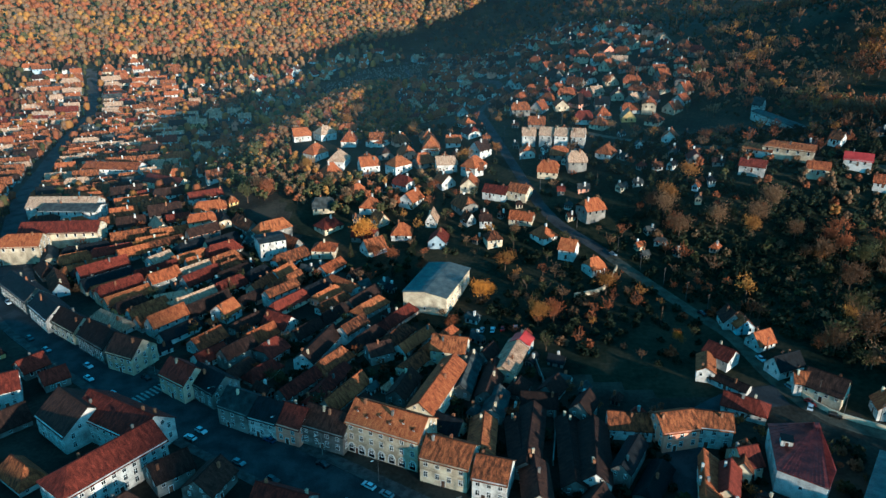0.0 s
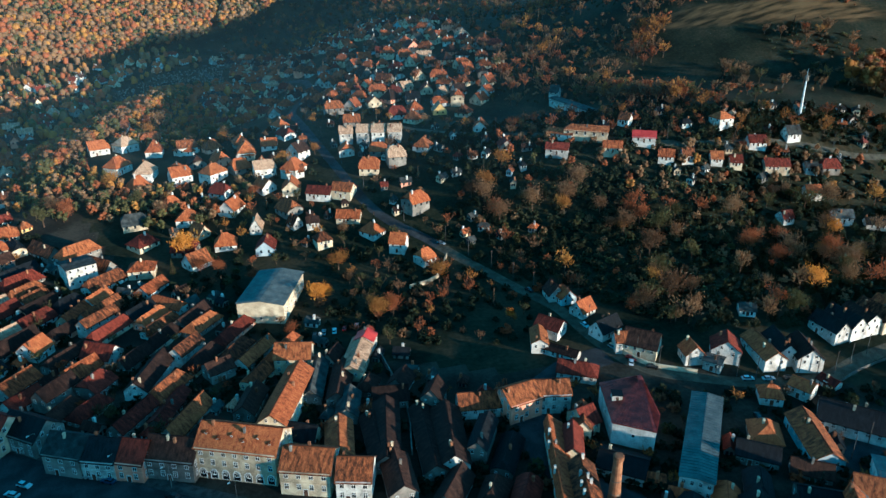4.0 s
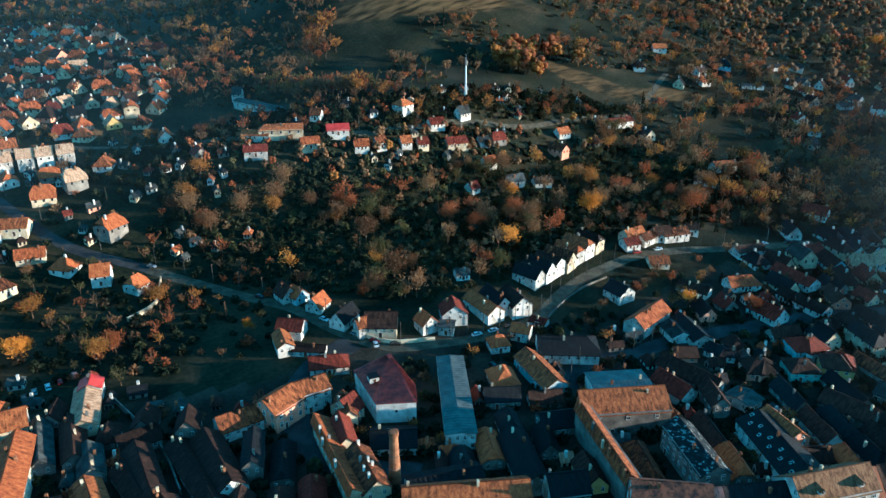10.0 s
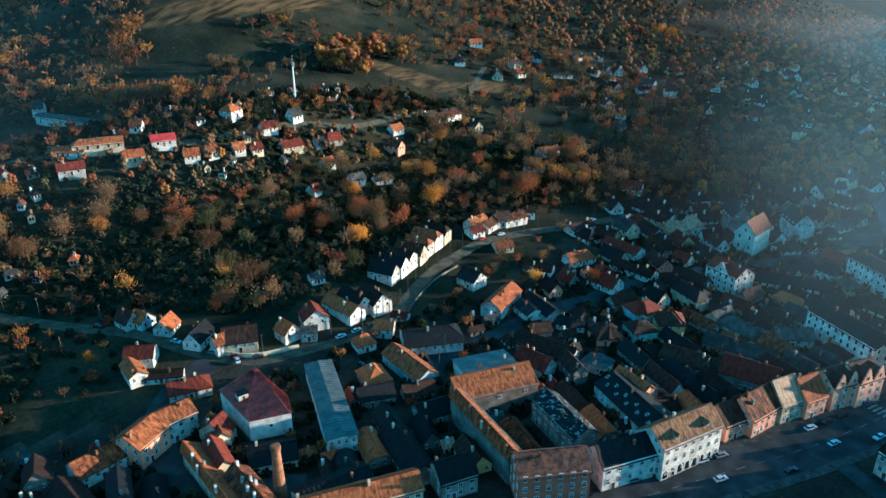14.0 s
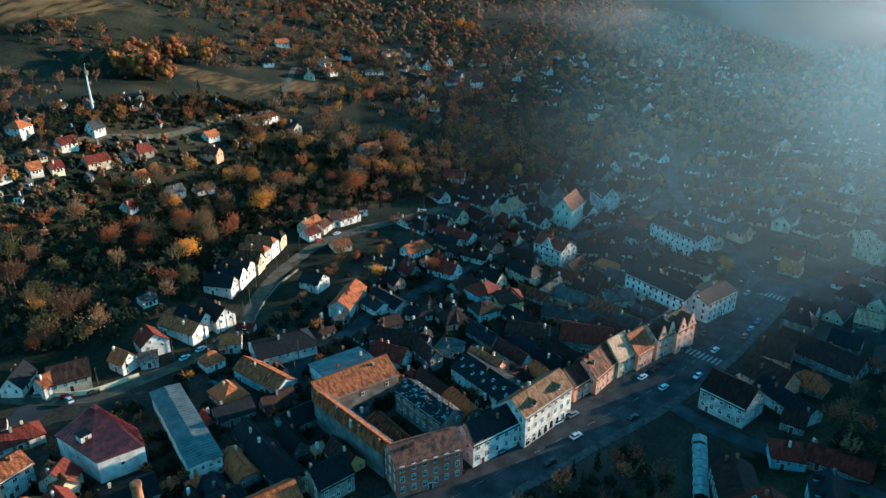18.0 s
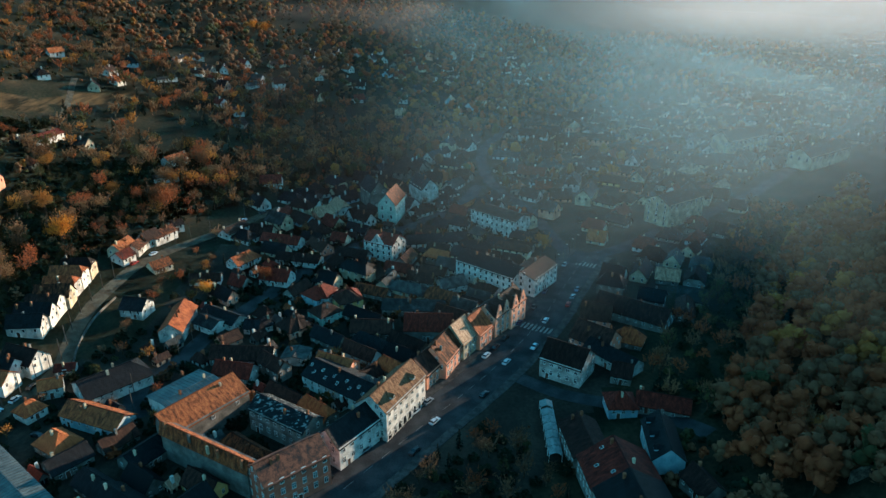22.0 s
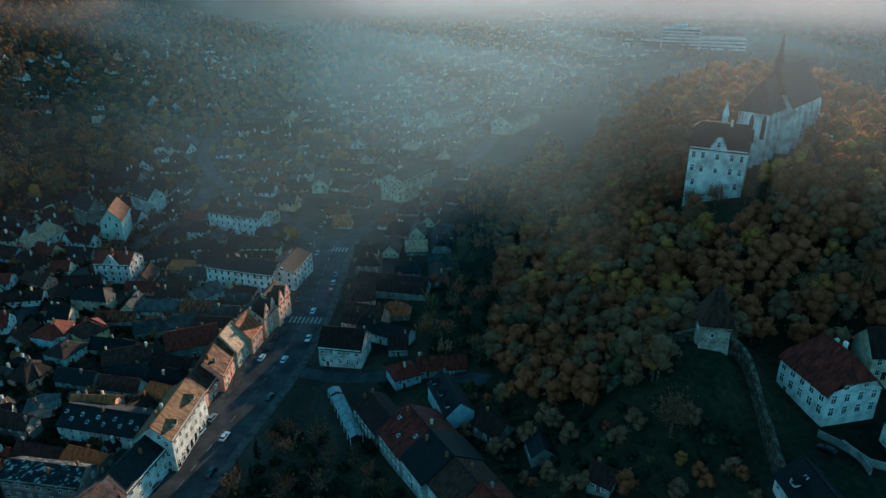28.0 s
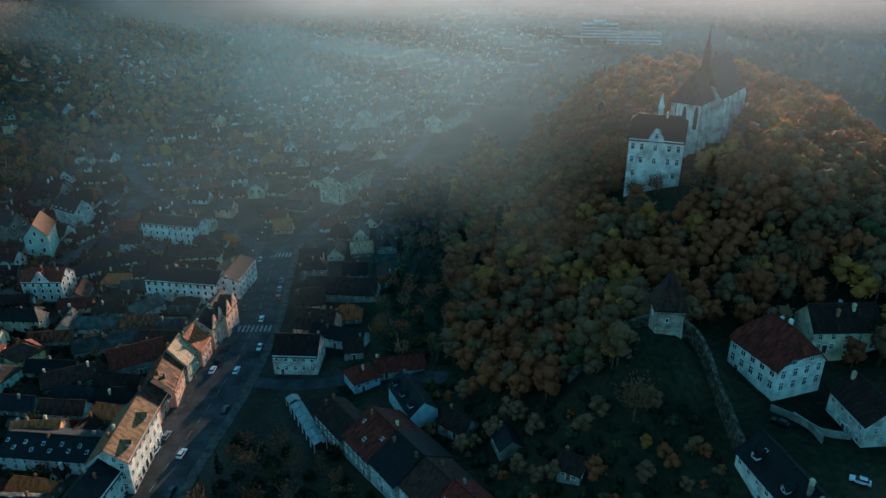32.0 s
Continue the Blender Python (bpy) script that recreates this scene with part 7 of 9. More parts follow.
house(136.5, -130.0, 41.0, 16.5, 13.5, 17.0, 23.5, WALL_WHITE, ROOF_BROWN, "tall white hilltop school with hipped brown roof and gable", f0=0.75, f1=0.75, in0=2, in1=2, rows=((1, 14.6, 6), (1, 10.4, 6), (1, 6.0, 4), (-1, 14.6, 5)), ends=((-1, 14.6, 3), (-1, 10.4, 3)), chim=2, kind="school_building", base=39.5, win=(1.0, 2.0), door=False, plan=True)
gable = new("gable_front")
gable.matrix_world = pose(136.5, -130.0, 44.5, 0, 0, 41.0)
tagged(gable, "stepped white gable and ridge turret of the hilltop school", "gable")
bm_part("gable_wall", [(-2.4, 6.9, 0), (2.4, 6.9, 0), (2.4, 7.15, 0), (-2.4, 7.15, 0), (-2.4, 6.9, 12.6), (2.4, 6.9, 12.6), (2.4, 7.15, 12.6), (-2.4, 7.15, 12.6), (-0.5, 6.9, 15.8), (0.5, 6.9, 15.8), (0.5, 7.15, 15.8), (-0.5, 7.15, 15.8)], [(0, 1, 5, 4), (2, 3, 7, 6), (1, 2, 6, 5), (3, 0, 4, 7), (4, 5, 9, 8), (6, 7, 11, 10), (5, 6, 10, 9), (7, 4, 8, 11), (8, 9, 10, 11)], WALL_WHITE, gable)
v, f, uv = roof_shape(6.0, 4.6, 12.6, 16.2, over=0.25)
bm_part("gable_roof", v, f, ROOF_BROWN, gable, pose(0, 4.0, 0, 0, 0, 90))
bm_part("ridge_turret", *shaft([(0.9, 18.6), (0.9, 20.6), (1.2, 20.8), (0.25, 24.2), (0.05, 25.4)], 6), WALL_WHITE, gable)
for z in (13.4, 9.6, 5.4):
    sub("window", window_mesh(), gable, pose(0, 7.15, z, 0, 0, 180) @ Matrix.Diagonal((1.0, 1, 1.7, 1)))

church = new("church")
church.matrix_world = pose(151.0, -169.0, 53.0, 0, 0, -67.0)
tagged(church, "white gothic hilltop church with steep dark roof and spire", "church")
v, f = prism(26, 14.8, -8, 12, 22.5, 0.35, 1.0)
bm_part("nave_wall", v, f, WALL_WHITE, church)
v, f, uv = roof_shape(26, 14.8, 12, 23, 0.35, 1.0, 4.5, 0.0, over=0.5, thick=0.3)
sub("nave_roof", with_uv(mesh_of("nave_roof", v, f, [ROOF_BROWN]), uv), church)
v, f = shaft([(5.2, -8), (5.2, 12.0)], 8)
bm_part("apse_wall", v, f, WALL_WHITE, church, pose(-20.5, 0, 0))
v, f = prism(8, 9.6, -8, 12, 20, 0, 0)
bm_part("choir_wall", v, f, WALL_WHITE, church, pose(-17, 0, 0))
v, f, uv = roof_shape(13.0, 10.4, 12, 20.5, 0.0, 1.0, 5.2, 0.0, over=0.5, thick=0.3)
sub("choir_roof", with_uv(mesh_of("choir_roof", v, f, [ROOF_BROWN]), uv), church, pose(-19.2, 0, 0))
for k in range(5):
    a = math.pi + (k - 2) * math.pi / 4
    px, py = -20.5 + 4.82 * math.cos(a), 4.82 * math.sin(a)
    sub("lancet_window", arch_mesh(), church, pose(px, py, 2.2, 0, 0, math.degrees(a) + 90) @ Matrix.Diagonal((1.5, 1, 8.0, 1)))
    b = a + math.pi / 8
    bm_part("buttress", *lathe4([(0.55, 0.9, -8), (0.55, 0.9, 5), (0.5, 0.55, 6), (0.5, 0.55, 9.5), (0.45, 0.1, 11)]), WALL_WHITE, church, pose(-20.5 + 5.5 * math.cos(b), 5.5 * math.sin(b), 0, 0, 0, math.degrees(b) + 90))
for k in range(5):
    for side in (-1, 1):
        bm_part("buttress", *lathe4([(0.6, 1.0, -8), (0.6, 1.0, 5), (0.55, 0.6, 6), (0.55, 0.6, 9), (0.5, 0.1, 11)]), WALL_WHITE, church, pose(-11.5 + 5.8 * k, side * 7.8, 0))
        if k < 4:
            sub("lancet_window", arch_mesh(), church, pose(-8.6 + 5.8 * k, side * 7.4, 3.0, 0, 0, 0 if side < 0 else 180) @ Matrix.Diagonal((1.7, 1, 7.0, 1)))
bm_part("spire", *shaft([(1.5, 20), (1.5, 24.0), (1.9, 24.3), (0.8, 28), (0.3, 31.5), (0.06, 35)], 8), ROOF_DARK, church, pose(-10.5, 0, 0))
house(128.0, -166.0, 20.0, 9, 7, 6, 9.5, WALL_BLUE, ROOF_GREY, "small pale blue chapel house among hilltop trees", rows=((1, 3.6, 2),), ends=((-1, 3.6, 2),), chim=1, base=47.0, plan=True)

tower = new("tower")
tower.matrix_world = pose(76.0, -76.5, 29.6, 0, 0, 55.6)
tagged(tower, "square stone defence tower with crenel row and brown hood", "tower")
bm_part("tower_wall", *lathe4([(3.3, 3.3, -4), (3.05, 3.05, 7.6), (3.3, 3.3, 8.1), (3.3, 3.3, 10.0)]), WALL_STONE, tower)
v, f, uv = roof_shape(6.6, 6.6, 10.0, 17.4, 0.0, 0.0, 3.55, 3.55, over=0.5, thick=0.3)
sub("tower_roof", with_uv(mesh_of("tower_roof", v, f, [ROOF_BROWN]), uv), tower)
for side in range(4):
    for k in range(6):
        sub("loophole", window_mesh("bare"), tower, pose(0, 0, 0, 0, 0, 90 * side) @ pose(-2.65 + 1.06 * k, -3.3, 9.0) @ Matrix.Diagonal((0.5, 1, 0.8, 1)))
    sub("loophole", window_mesh("bare"), tower, pose(0, 0, 0, 0, 0, 90 * side) @ pose(-0.6, -3.1, 6.2) @ Matrix.Diagonal((0.7, 1, 1.1, 1)))

house(58.0, -92.5, 170.0, 14.6, 12.6, 8.2, 15.0, WALL_WHITE, ROOF_RED, "large white guild house with half-hipped dark red roof", f0=0.25, f1=0.35, in0=4.0, in1=3.2, rows=((-1, 6.6, 5), (-1, 3.6, 5), (1, 6.6, 4)), ends=((1, 6.6, 4), (1, 3.6, 4), (1, 9.4, 2)), chim=2, base=23.5, chim_mat=WALL_WHITE, plan=True, win=(1.25, 2.0))
house(58.5, -114.5, -118.0, 15.5, 9.5, 6.0, 10.5, WALL_CREAM, ROOF_BROWN, "long cream house with brown roof on the hill", rows=((-1, 4.4, 5), (1, 4.4, 5), (-1, 1.8, 5)), ends=((-1, 4.4, 2),), chim=3, base=26.0, plan=True)
house(37.0, -94.0, -25.0, 12.0, 9.0, 6.5, 10.5, WALL_WHITE, ROOF_BROWN, "white two-storey house inside the old wall", rows=((1, 5.0, 4), (1, 2.0, 4), (-1, 5.0, 4)), ends=((-1, 5.0, 2), (1, 5.0, 2), (1, 7.6, 1)), chim=1, base=22.5, plan=True)
house(34.5, -66.3, 162.0, 17.0, 9.0, 6.0, 10.0, WALL_WHITE, ROOF_DARK, "white gabled house built against the old wall", rows=((-1, 4.4, 6), (1, 4.4, 5)), ends=((1, 4.4, 2),), chim=2, base=18.8, skylights=2, dormers=2, plan=True)
house(31.0, -98.0, -20.0, 12.0, 9.0, 6.5, 10.5, WALL_CREAM, ROOF_BROWN, "cream house with brown roof inside the wall", rows=((1, 5.0, 4),), chim=1, base=22.5, plan=True)


def rampart(points, height, thick, mat, label, name="rampart", cap=None, lift=-1.5):
    line = along(points, 3.0)
    v, f = [], []
    rng = random.Random(5)
    for k, p in enumerate(line):
        d = (line[min(k + 1, len(line) - 1)] - line[max(k - 1, 0)]).normalized()
        s = Vector((-d.y, d.x, 0)) * thick / 2
        z = float(land(p.x, p.y))
        t = z + height + rng.uniform(-0.25, 0.25) * (height > 3)
        v += [(p.x - s.x, p.y - s.y, z + lift), (p.x + s.x, p.y + s.y, z + lift), (p.x + s.x * 0.8, p.y + s.y * 0.8, t), (p.x - s.x * 0.8, p.y - s.y * 0.8, t)]
    n = len(line)
    for k in range(n - 1):
        for j in range(4):
            a, b = 4 * k + j, 4 * k + (j + 1) % 4
            f.append((a, a + 4, b + 4, b))
    f += [(0, 1, 2, 3), tuple(4 * (n - 1) + j for j in (3, 2, 1, 0))]
    return tagged(new(name, mesh_of(name, v, f, [mat])), label, "wall", kind="structure")


rampart([(75, -79), (70, -80), (63, -77), (55, -72.5), (48, -68.5), (42.5, -65.5)], 4.2, 1.2, OLD_STONE, "old town wall of weathered rubble stone")
rampart([(80, -79), (84, -74), (86, -66), (87, -58)], 3.0, 1.0, OLD_STONE, "low rubble stone wall below the tower")
rampart([(79, -79), (93, -82), (104, -88), (112, -95)], 3.6, 1.0, OLD_STONE, "ruined stone wall climbing the wooded hill")
rampart([(50, -82), (43, -84), (38, -82)], 1.6, 0.4, WALL_GREY, "plastered garden wall beside the guild house", "garden_wall")
rampart([(36, -88), (40, -84), (46, -84)], 1.6, 0.4, WALL_GREY, "plastered garden wall beside the guild house", "garden_wall")
rampart([(47, 228), (58, 232), (66, 246)], 1.6, 0.5, WALL_CREAM, "sunlit plastered garden wall", "garden_wall")
rampart([(98, 172), (104, 160), (116, 152)], 1.4, 0.5, WALL_CREAM, "tan retaining wall along the lane", "garden_wall")
rampart([(150, 136), (163, 140), (178, 142), (192, 141)], 0.8, 0.35, WALL_GREY, "low roadside wall on the bend", "garden_wall")
rampart([(28, 190), (30, 160), (27, 140)], 1.8, 0.4, WALL_GREY, "grey boundary wall of the orchard", "garden_wall")

# ---- single landmarks ----
mast = new("radio_mast")
mast.matrix_world = pose(249.5, 278.0, float(land(249.5, 278.0)) - 0.3)
tagged(mast, "slender white radio mast with aerial head", "mast")
bm_part("pole", *shaft([(0.7, 0), (0.45, 10), (0.32, 17.5), (0.3, 18.5)], 8), TRIM, mast)
bm_part("aerial", *shaft([(0.9, 16.2), (0.95, 16.4), (0.95, 18.4), (0.6, 18.7)], 6), WALL_GREY, mast)
bm_part("tip", *shaft([(0.08, 18.4), (0.05, 22.0)], 5), TRIM, mast)

stack = new("factory_chimney")
stack.matrix_world = pose(66.4, 110.3, 0)
tagged(stack, "tapered round brick factory chimney", "chimney")
bm_part("shaft", *shaft([(1.5, -0.5), (1.5, 2), (1.2, 8), (0.95, 14.5)], 14), BRICK, stack)
bm_part("rim", *shaft([(0.97, 13.3), (1.2, 13.6), (1.2, 14.6), (0.85, 14.7)], 14), BRICK, stack)
for z in (4.5, 8.0, 11.0):
    bm_part("iron_band", *shaft([(1.5 - 0.052 * z + 0.14, z), (1.5 - 0.052 * z + 0.14, z + 0.2)], 14), WALL_GREY, stack)

stalls = new("market_canopy")
stalls.matrix_world = pose(123.0, -2.9, float(land(123, -2.9)), 0, 0, 180)
tagged(stalls, "row of white canvas market canopies", "canopy")
for k in range(7):
    x0 = -11 + 3.1 * k + (0.8 if k else 0)
    v = [(x0, -1.7, 2.6), (x0 + 2.9, -1.7, 2.6), (x0 + 2.9, 0, 3.3), (x0, 0, 3.3), (x0, 1.7, 2.6), (x0 + 2.9, 1.7, 2.6)]
    v += [(a, b, c - 0.08) for a, b, c in v]
    canopy = bm_part("canopy", v, [(0, 1, 2, 3), (3, 2, 5, 4), (9, 8, 7, 6), (10, 11, 8, 9), (0, 6, 7, 1), (4, 5, 11, 10), (0, 3, 9, 6), (3, 4, 10, 9), (1, 7, 8, 2), (2, 8, 11, 5)], CANVAS, stalls)
    for px in (x0 + 0.1, x0 + 2.8):
        for py in (-1.6, 1.6):
            bm_part("post", *lathe4([(0.05, 0.05, -0.3), (0.05, 0.05, 2.62)]), TRIM, stalls, pose(px, py, 0))

block = new("hospital_block")
block.matrix_world = pose(606, -512, 0, 0, 0, 49)
tagged(block, "distant white slab hospital with long lower wings", "hospital")
bm_part("slab_wall", *boxes([(-20, -7, -1, 20, 7, 21)]), WALL_WHITE, block)
bm_part("wing_wall", *boxes([(-66, -6, -1, -20, 6, 12.5)]), WALL_WHITE, block)
bm_part("low_wing_wall", *boxes([(20, -5, -1, 58, 5, 7.5)]), WALL_WHITE, block)
bm_part("roof_house", *boxes([(-6, -4, 21, 8, 4, 24.5)]), WALL_WHITE, block)
for st in range(6):
    bm_part("window_band", *boxes([(-19, 6.9, 1.6 + 3.3 * st, 19, 7.1, 3.2 + 3.3 * st)]), GLASS, block)
    if st < 3:
        bm_part("window_band", *boxes([(-65, 5.9, 1.6 + 3.6 * st, -21, 6.1, 3.2 + 3.6 * st)]), GLASS, block)
    if st < 2:
        bm_part("window_band", *boxes([(21, 4.9, 1.4 + 3.2 * st, 57, 5.1, 2.8 + 3.2 * st)]), GLASS, block)
house(398, -150, -60, 34, 14, 10, 15, WALL_CREAM, ROOF_BROWN, "long cream school with brown roof in the mist", rows=((-1, 8, 9), (-1, 4.5, 9)), ends=((1, 8, 3), (-1, 8, 3)), chim=2, kind="school_building", plan=True)
house(372, -186, -55, 40, 14, 8, 12, WALL_CREAM, ROOF_BROWN, "long cream hall with brown roof in the mist", rows=((-1, 6, 10),), ends=((1, 6, 3), (-1, 6, 3)), chim=1, kind="school_building", plan=True)
house(300, 62, 30, 13, 8.5, 9, 13.5, WALL_GREY, ROOF_DARK, "tall grey gabled house with slate roof", rows=((-1, 8, 4), (1, 8, 4)), ends=((1, 8, 2), (-1, 8, 2)), chim=1, plan=True)
house(306, 38, 30, 14, 9, 8.5, 13, WALL_WHITE, ROOF_DARK, "tall pale gabled house with slate roof", rows=((-1, 8, 4), (1, 8, 4)), ends=((1, 8, 2), (-1, 8, 2)), chim=1, plan=True)
occupy([(134, -146, 9), (128, -139, 6), (128, -121, 7), (133, -116, 6), (123, -126, 6), (118, -120, 5), (139, -158, 7), (151, -169, 10), (147, -160, 10), (156, -179, 10), (142, -150, 7), (77.2, -75.6, 6), (123, -2.9, 6), (131, -2.9, 5), (115, -2.9, 5)])
GRAVES = [(-120, 664), (-92, 630), (-22, 655), (-20, 756), (-28, 800), (-80, 770)]
occupy([(x, y, 6) for x in range(-120, -16, 9) for y in range(630, 800, 9) if inside(x, y, GRAVES)])


# ---- the rest of the town ----
ROOFS = [(ROOF_OLD, "mottled old clay tile roof"), (ROOF_RED, "dark red tile roof"), (ROOF_ORANGE, "orange clay tile roof"), (ROOF_BROWN, "weathered brown tile roof"), (ROOF_DARK, "dark slate roof"), (ROOF_GREY, "grey sheet roof"), (ROOF_PALE, "bleached pale tile roof")]
WALLS = [(WALL_WHITE, "white plastered"), (WALL_CREAM, "cream plastered"), (WALL_GREY, "grey weathered"), (WALL_PINK, "faded pink plastered"), (WALL_YELLOW, "yellow plastered"), (WALL_BLUE, "pale blue plastered")]


def settle(seed, poly, tries, turn, wobble, sizes, weights, walls=(5, 4, 4, 1, 0.4, 0.5), gap=1.5, windows=True, group="", most=9999, joined="", spots=None, twos=0.15, low=False, kind="house", hips=0.6):
    """Small houses and sheds over a quarter, wherever there is room. sizes: length and width ranges."""
    rng = random.Random(seed)
    xs, ys = [p[0] for p in poly or [(0, 0)]], [p[1] for p in poly or [(0, 0)]]
    made, V, F, I, U = 0, [], [], [], []
    mats = [r[0] for r in ROOFS] + [w[0] for w in WALLS] + [GLASS, BRICK]
    for _ in range(tries):
        if made >= most:
            break
        if spots is not None:
            if not spots:
                break
            x, y, a, ln, wd = spots.pop(0)
        else:
            x, y = rng.uniform(min(xs), max(xs)), rng.uniform(min(ys), max(ys))
            if not inside(x, y, poly):
                continue
            ln, wd = rng.uniform(*sizes[0]), rng.uniform(*sizes[1])
            a = (turn(x, y) if callable(turn) else turn) + rng.choice((0, 0, 90)) + rng.uniform(-wobble, wobble)
        room = rounds_of(x, y, a, ln / K, wd / K)
        if any(taken(p, q, r * 0.9 + gap) for p, q, r in room):
            continue
        two = rng.random() < twos
        e = rng.uniform(4.8, 5.6) if two else rng.uniform(2.3, 3.0)
        e = rng.uniform(2.0, 2.5) if low else e
        rd = e + wd * rng.uniform(0.42, 0.58)
        roof, rl = rng.choices(ROOFS, weights)[0]
        wall, wl = rng.choices(WALLS, walls)[0]
        hip = rng.random()
        f = 1.0 if hip < hips else (0.45 if hip < 0.5 + hips / 2 else 0.0)
        i = wd / 2 * (1 - f) * 0.9
        c, s = math.cos(radians(a)), math.sin(radians(a))
        side = -1 if (s * (x + 15) - c * (y - 15)) < 0 else 1
        if joined:
            occupy(room)
            z = float(land(x, y))
            bits = []
            v, q = prism(ln, wd, -1.5, e, rd, f, f)
            bits.append((v, q, mats.index(wall), None))
            v, q, uv = roof_shape(ln, wd, e, rd, f, f, i, i)
            bits.append((v, q, mats.index(roof), uv))
            n = max(2, int(ln / 3.5))
            hw = [(-ln / 2 + ln * (k + 0.5) / n, side * wd / 2) for k in range(n)]
            v, q = boxes([(px - 0.5, py - 0.06, e - 2.1, px + 0.5, py + 0.06, e - 0.7) for px, py in hw] + [(sx * ln / 2 - 0.06, py - 0.45, e - 2.1, sx * ln / 2 + 0.06, py + 0.45, e - 0.7) for sx in (-1, 1) for py in (-wd / 5, wd / 5)])
            bits.append((v, q, len(mats) - 2, None))
            px, py = rng.uniform(-ln / 4, ln / 4), rng.choice((-0.8, 0.8))
            v, q = boxes([(px - 0.4, py - 0.4, rd - 1.5, px + 0.4, py + 0.4, rd + 1.0)])
            bits.append((v, q, len(mats) - 1 if rng.random() < 0.4 else len(ROOFS), None))
            for v, q, m, uv in bits:
                base = len(V)
                V.extend((x + (c * p[0] - s * p[1]) / K, y + (s * p[0] + c * p[1]) / K, z + p[2] / K) for p in v)
                F.extend([base + k for k in t] for t in q)
                I.extend([m] * len(q))
                U.extend(uv or [[(0, 0)] * len(t) for t in q])
            made += 1
            continue
        house(x, y, a, ln, wd, e, rd, wall, roof, ("two-storey " if two else "low ") + wl + (" house with " if kind == "house" else " rear wing with ") + rl, f, f, i, i, rows=((side, e - 1.3, max(2, int(ln / 3.5))),) if windows else (), ends=((1 if c * (-15 - x) + s * (15 - y) > 0 else -1, e - 1.3, 2),) if windows else (), chim=1 if rng.random() < 0.75 else 0, door=False, group=group, seed=made, kind=kind)
        made += 1
    if joined and V:
        tagged(new('far_houses', with_uv(mesh_of('far_houses', V, F, mats, I), U)), joined, 'houses', kind='stuff')
    return made


def streetward(line):
    def f(x, y):
        k = min(range(len(line)), key=lambda i: (line[i][0] - x) ** 2 + (line[i][1] - y) ** 2)
        a, b = line[max(0, k - 1)], line[min(len(line) - 1, k + 1)]
        return math.degrees(math.atan2(b[1] - a[1], b[0] - a[0])) + 90
    return f


def plots(seed, line, start, end, side, step, depth, lengths, widths, skip=0.0):
    """Long narrow wings behind a street, end to end, at right angles to it."""
    rng = random.Random(seed)
    path, out, run = along(line, 1.0), [], 0.0
    for a, b in zip(path, path[1:]):
        run += (b - a).length
        if run < step or not (start[0] <= a.x <= start[1] and end[0] <= a.y <= end[1]):
            continue
        run = 0.0
        d = (b - a).normalized()
        s = Vector((-d.y, d.x, 0)) * side
        far = depth[0] + rng.uniform(0, 3)
        while far < depth[1] * rng.uniform(0.75, 1.0):
            if rng.random() < skip:
                far += rng.uniform(6, 14)
                continue
            ln, wd = rng.uniform(*lengths), rng.uniform(*widths)
            p = a + s * (far + ln / K / 2)
            out.append((p.x, p.y, math.degrees(math.atan2(s.y, s.x)) + rng.uniform(-3, 3), ln, wd))
            far += ln / K + rng.uniform(-0.3, 2.5)
    return out


settle(101, None, 999, 0, 0, None, (4, 3, 2.5, 4, 2, 0.4, 0.6), walls=(4, 3, 5, 1, 0.3, 0.2), gap=-0.5, spots=plots(5, MAIN, (-172, -28), (130, 262), 1, 6.6, (19, 75), (12, 22), (5.6, 7.2)), group="wings behind the main street", most=90, kind="rear_wing")
settle(102, None, 999, 0, 0, None, (1.5, 1.2, 0.4, 6, 4, 0.6, 0.2), walls=(3, 3, 6, 1, 0.2, 0.2), gap=-0.4, spots=plots(6, MAIN, (-28, 250), (-40, 140), 1, 6.4, (19, 58), (10, 18), (5.6, 7.2)), group="wings behind the main street", most=95, kind="rear_wing")
settle(104, None, 2999, 0, 0, None, (6, 0.8, 3, 2.5, 0.5, 0.8, 3), gap=-0.6, spots=plots(7, LEFT, (-340, -170), (255, 680), 1, 6.8, (7, 50), (11, 19), (6, 8), 0.28) + plots(8, LEFT, (-340, -170), (255, 680), -1, 6.8, (7, 75), (11, 19), (6, 8), 0.28), joined="close rows of narrow houses with orange and bleached tile roofs")
# villas on the shoulder of the knoll, each in its garden
for k, (vx, vy) in enumerate(((-79.7, 394.6), (-66.9, 397.6), (-51.4, 384.6), (-35.0, 380.6), (-66.1, 360.8), (-52.5, 349.6), (-36.7, 341.8), (-21.6, 337.2), (-5.9, 355.1), (1.5, 331.5), (14.8, 326.9))):
    roof, words = ((ROOF_ORANGE, "orange clay tile roof"), (ROOF_PALE, "bleached tile roof"), (ROOF_ORANGE, "orange clay tile roof"), (ROOF_OLD, "mottled tile roof"))[k % 4]
    house(vx, vy, 20 + 35 * (k % 3) - 12 * (k % 2), 11.5 + k % 3, 9.5, 4.4 + 0.7 * (k % 2), 8.8 + 0.6 * (k % 3), WALL_WHITE, roof, ("hipped " if k % 3 else "gabled ") + "white villa on the knoll with " + words, f0=0.0 if k % 3 else 1.0, in0=4.6 if k % 3 else 0.0, f1=0.0 if k % 3 else 0.4, in1=4.6 if k % 3 else 2.0, rows=((-1, 2.4, 3), (1, 2.4, 3)), ends=((-1, 2.4, 2), (1, 2.4, 2)), chim=1, kind="villa", group="villas on the knoll", seed=k)
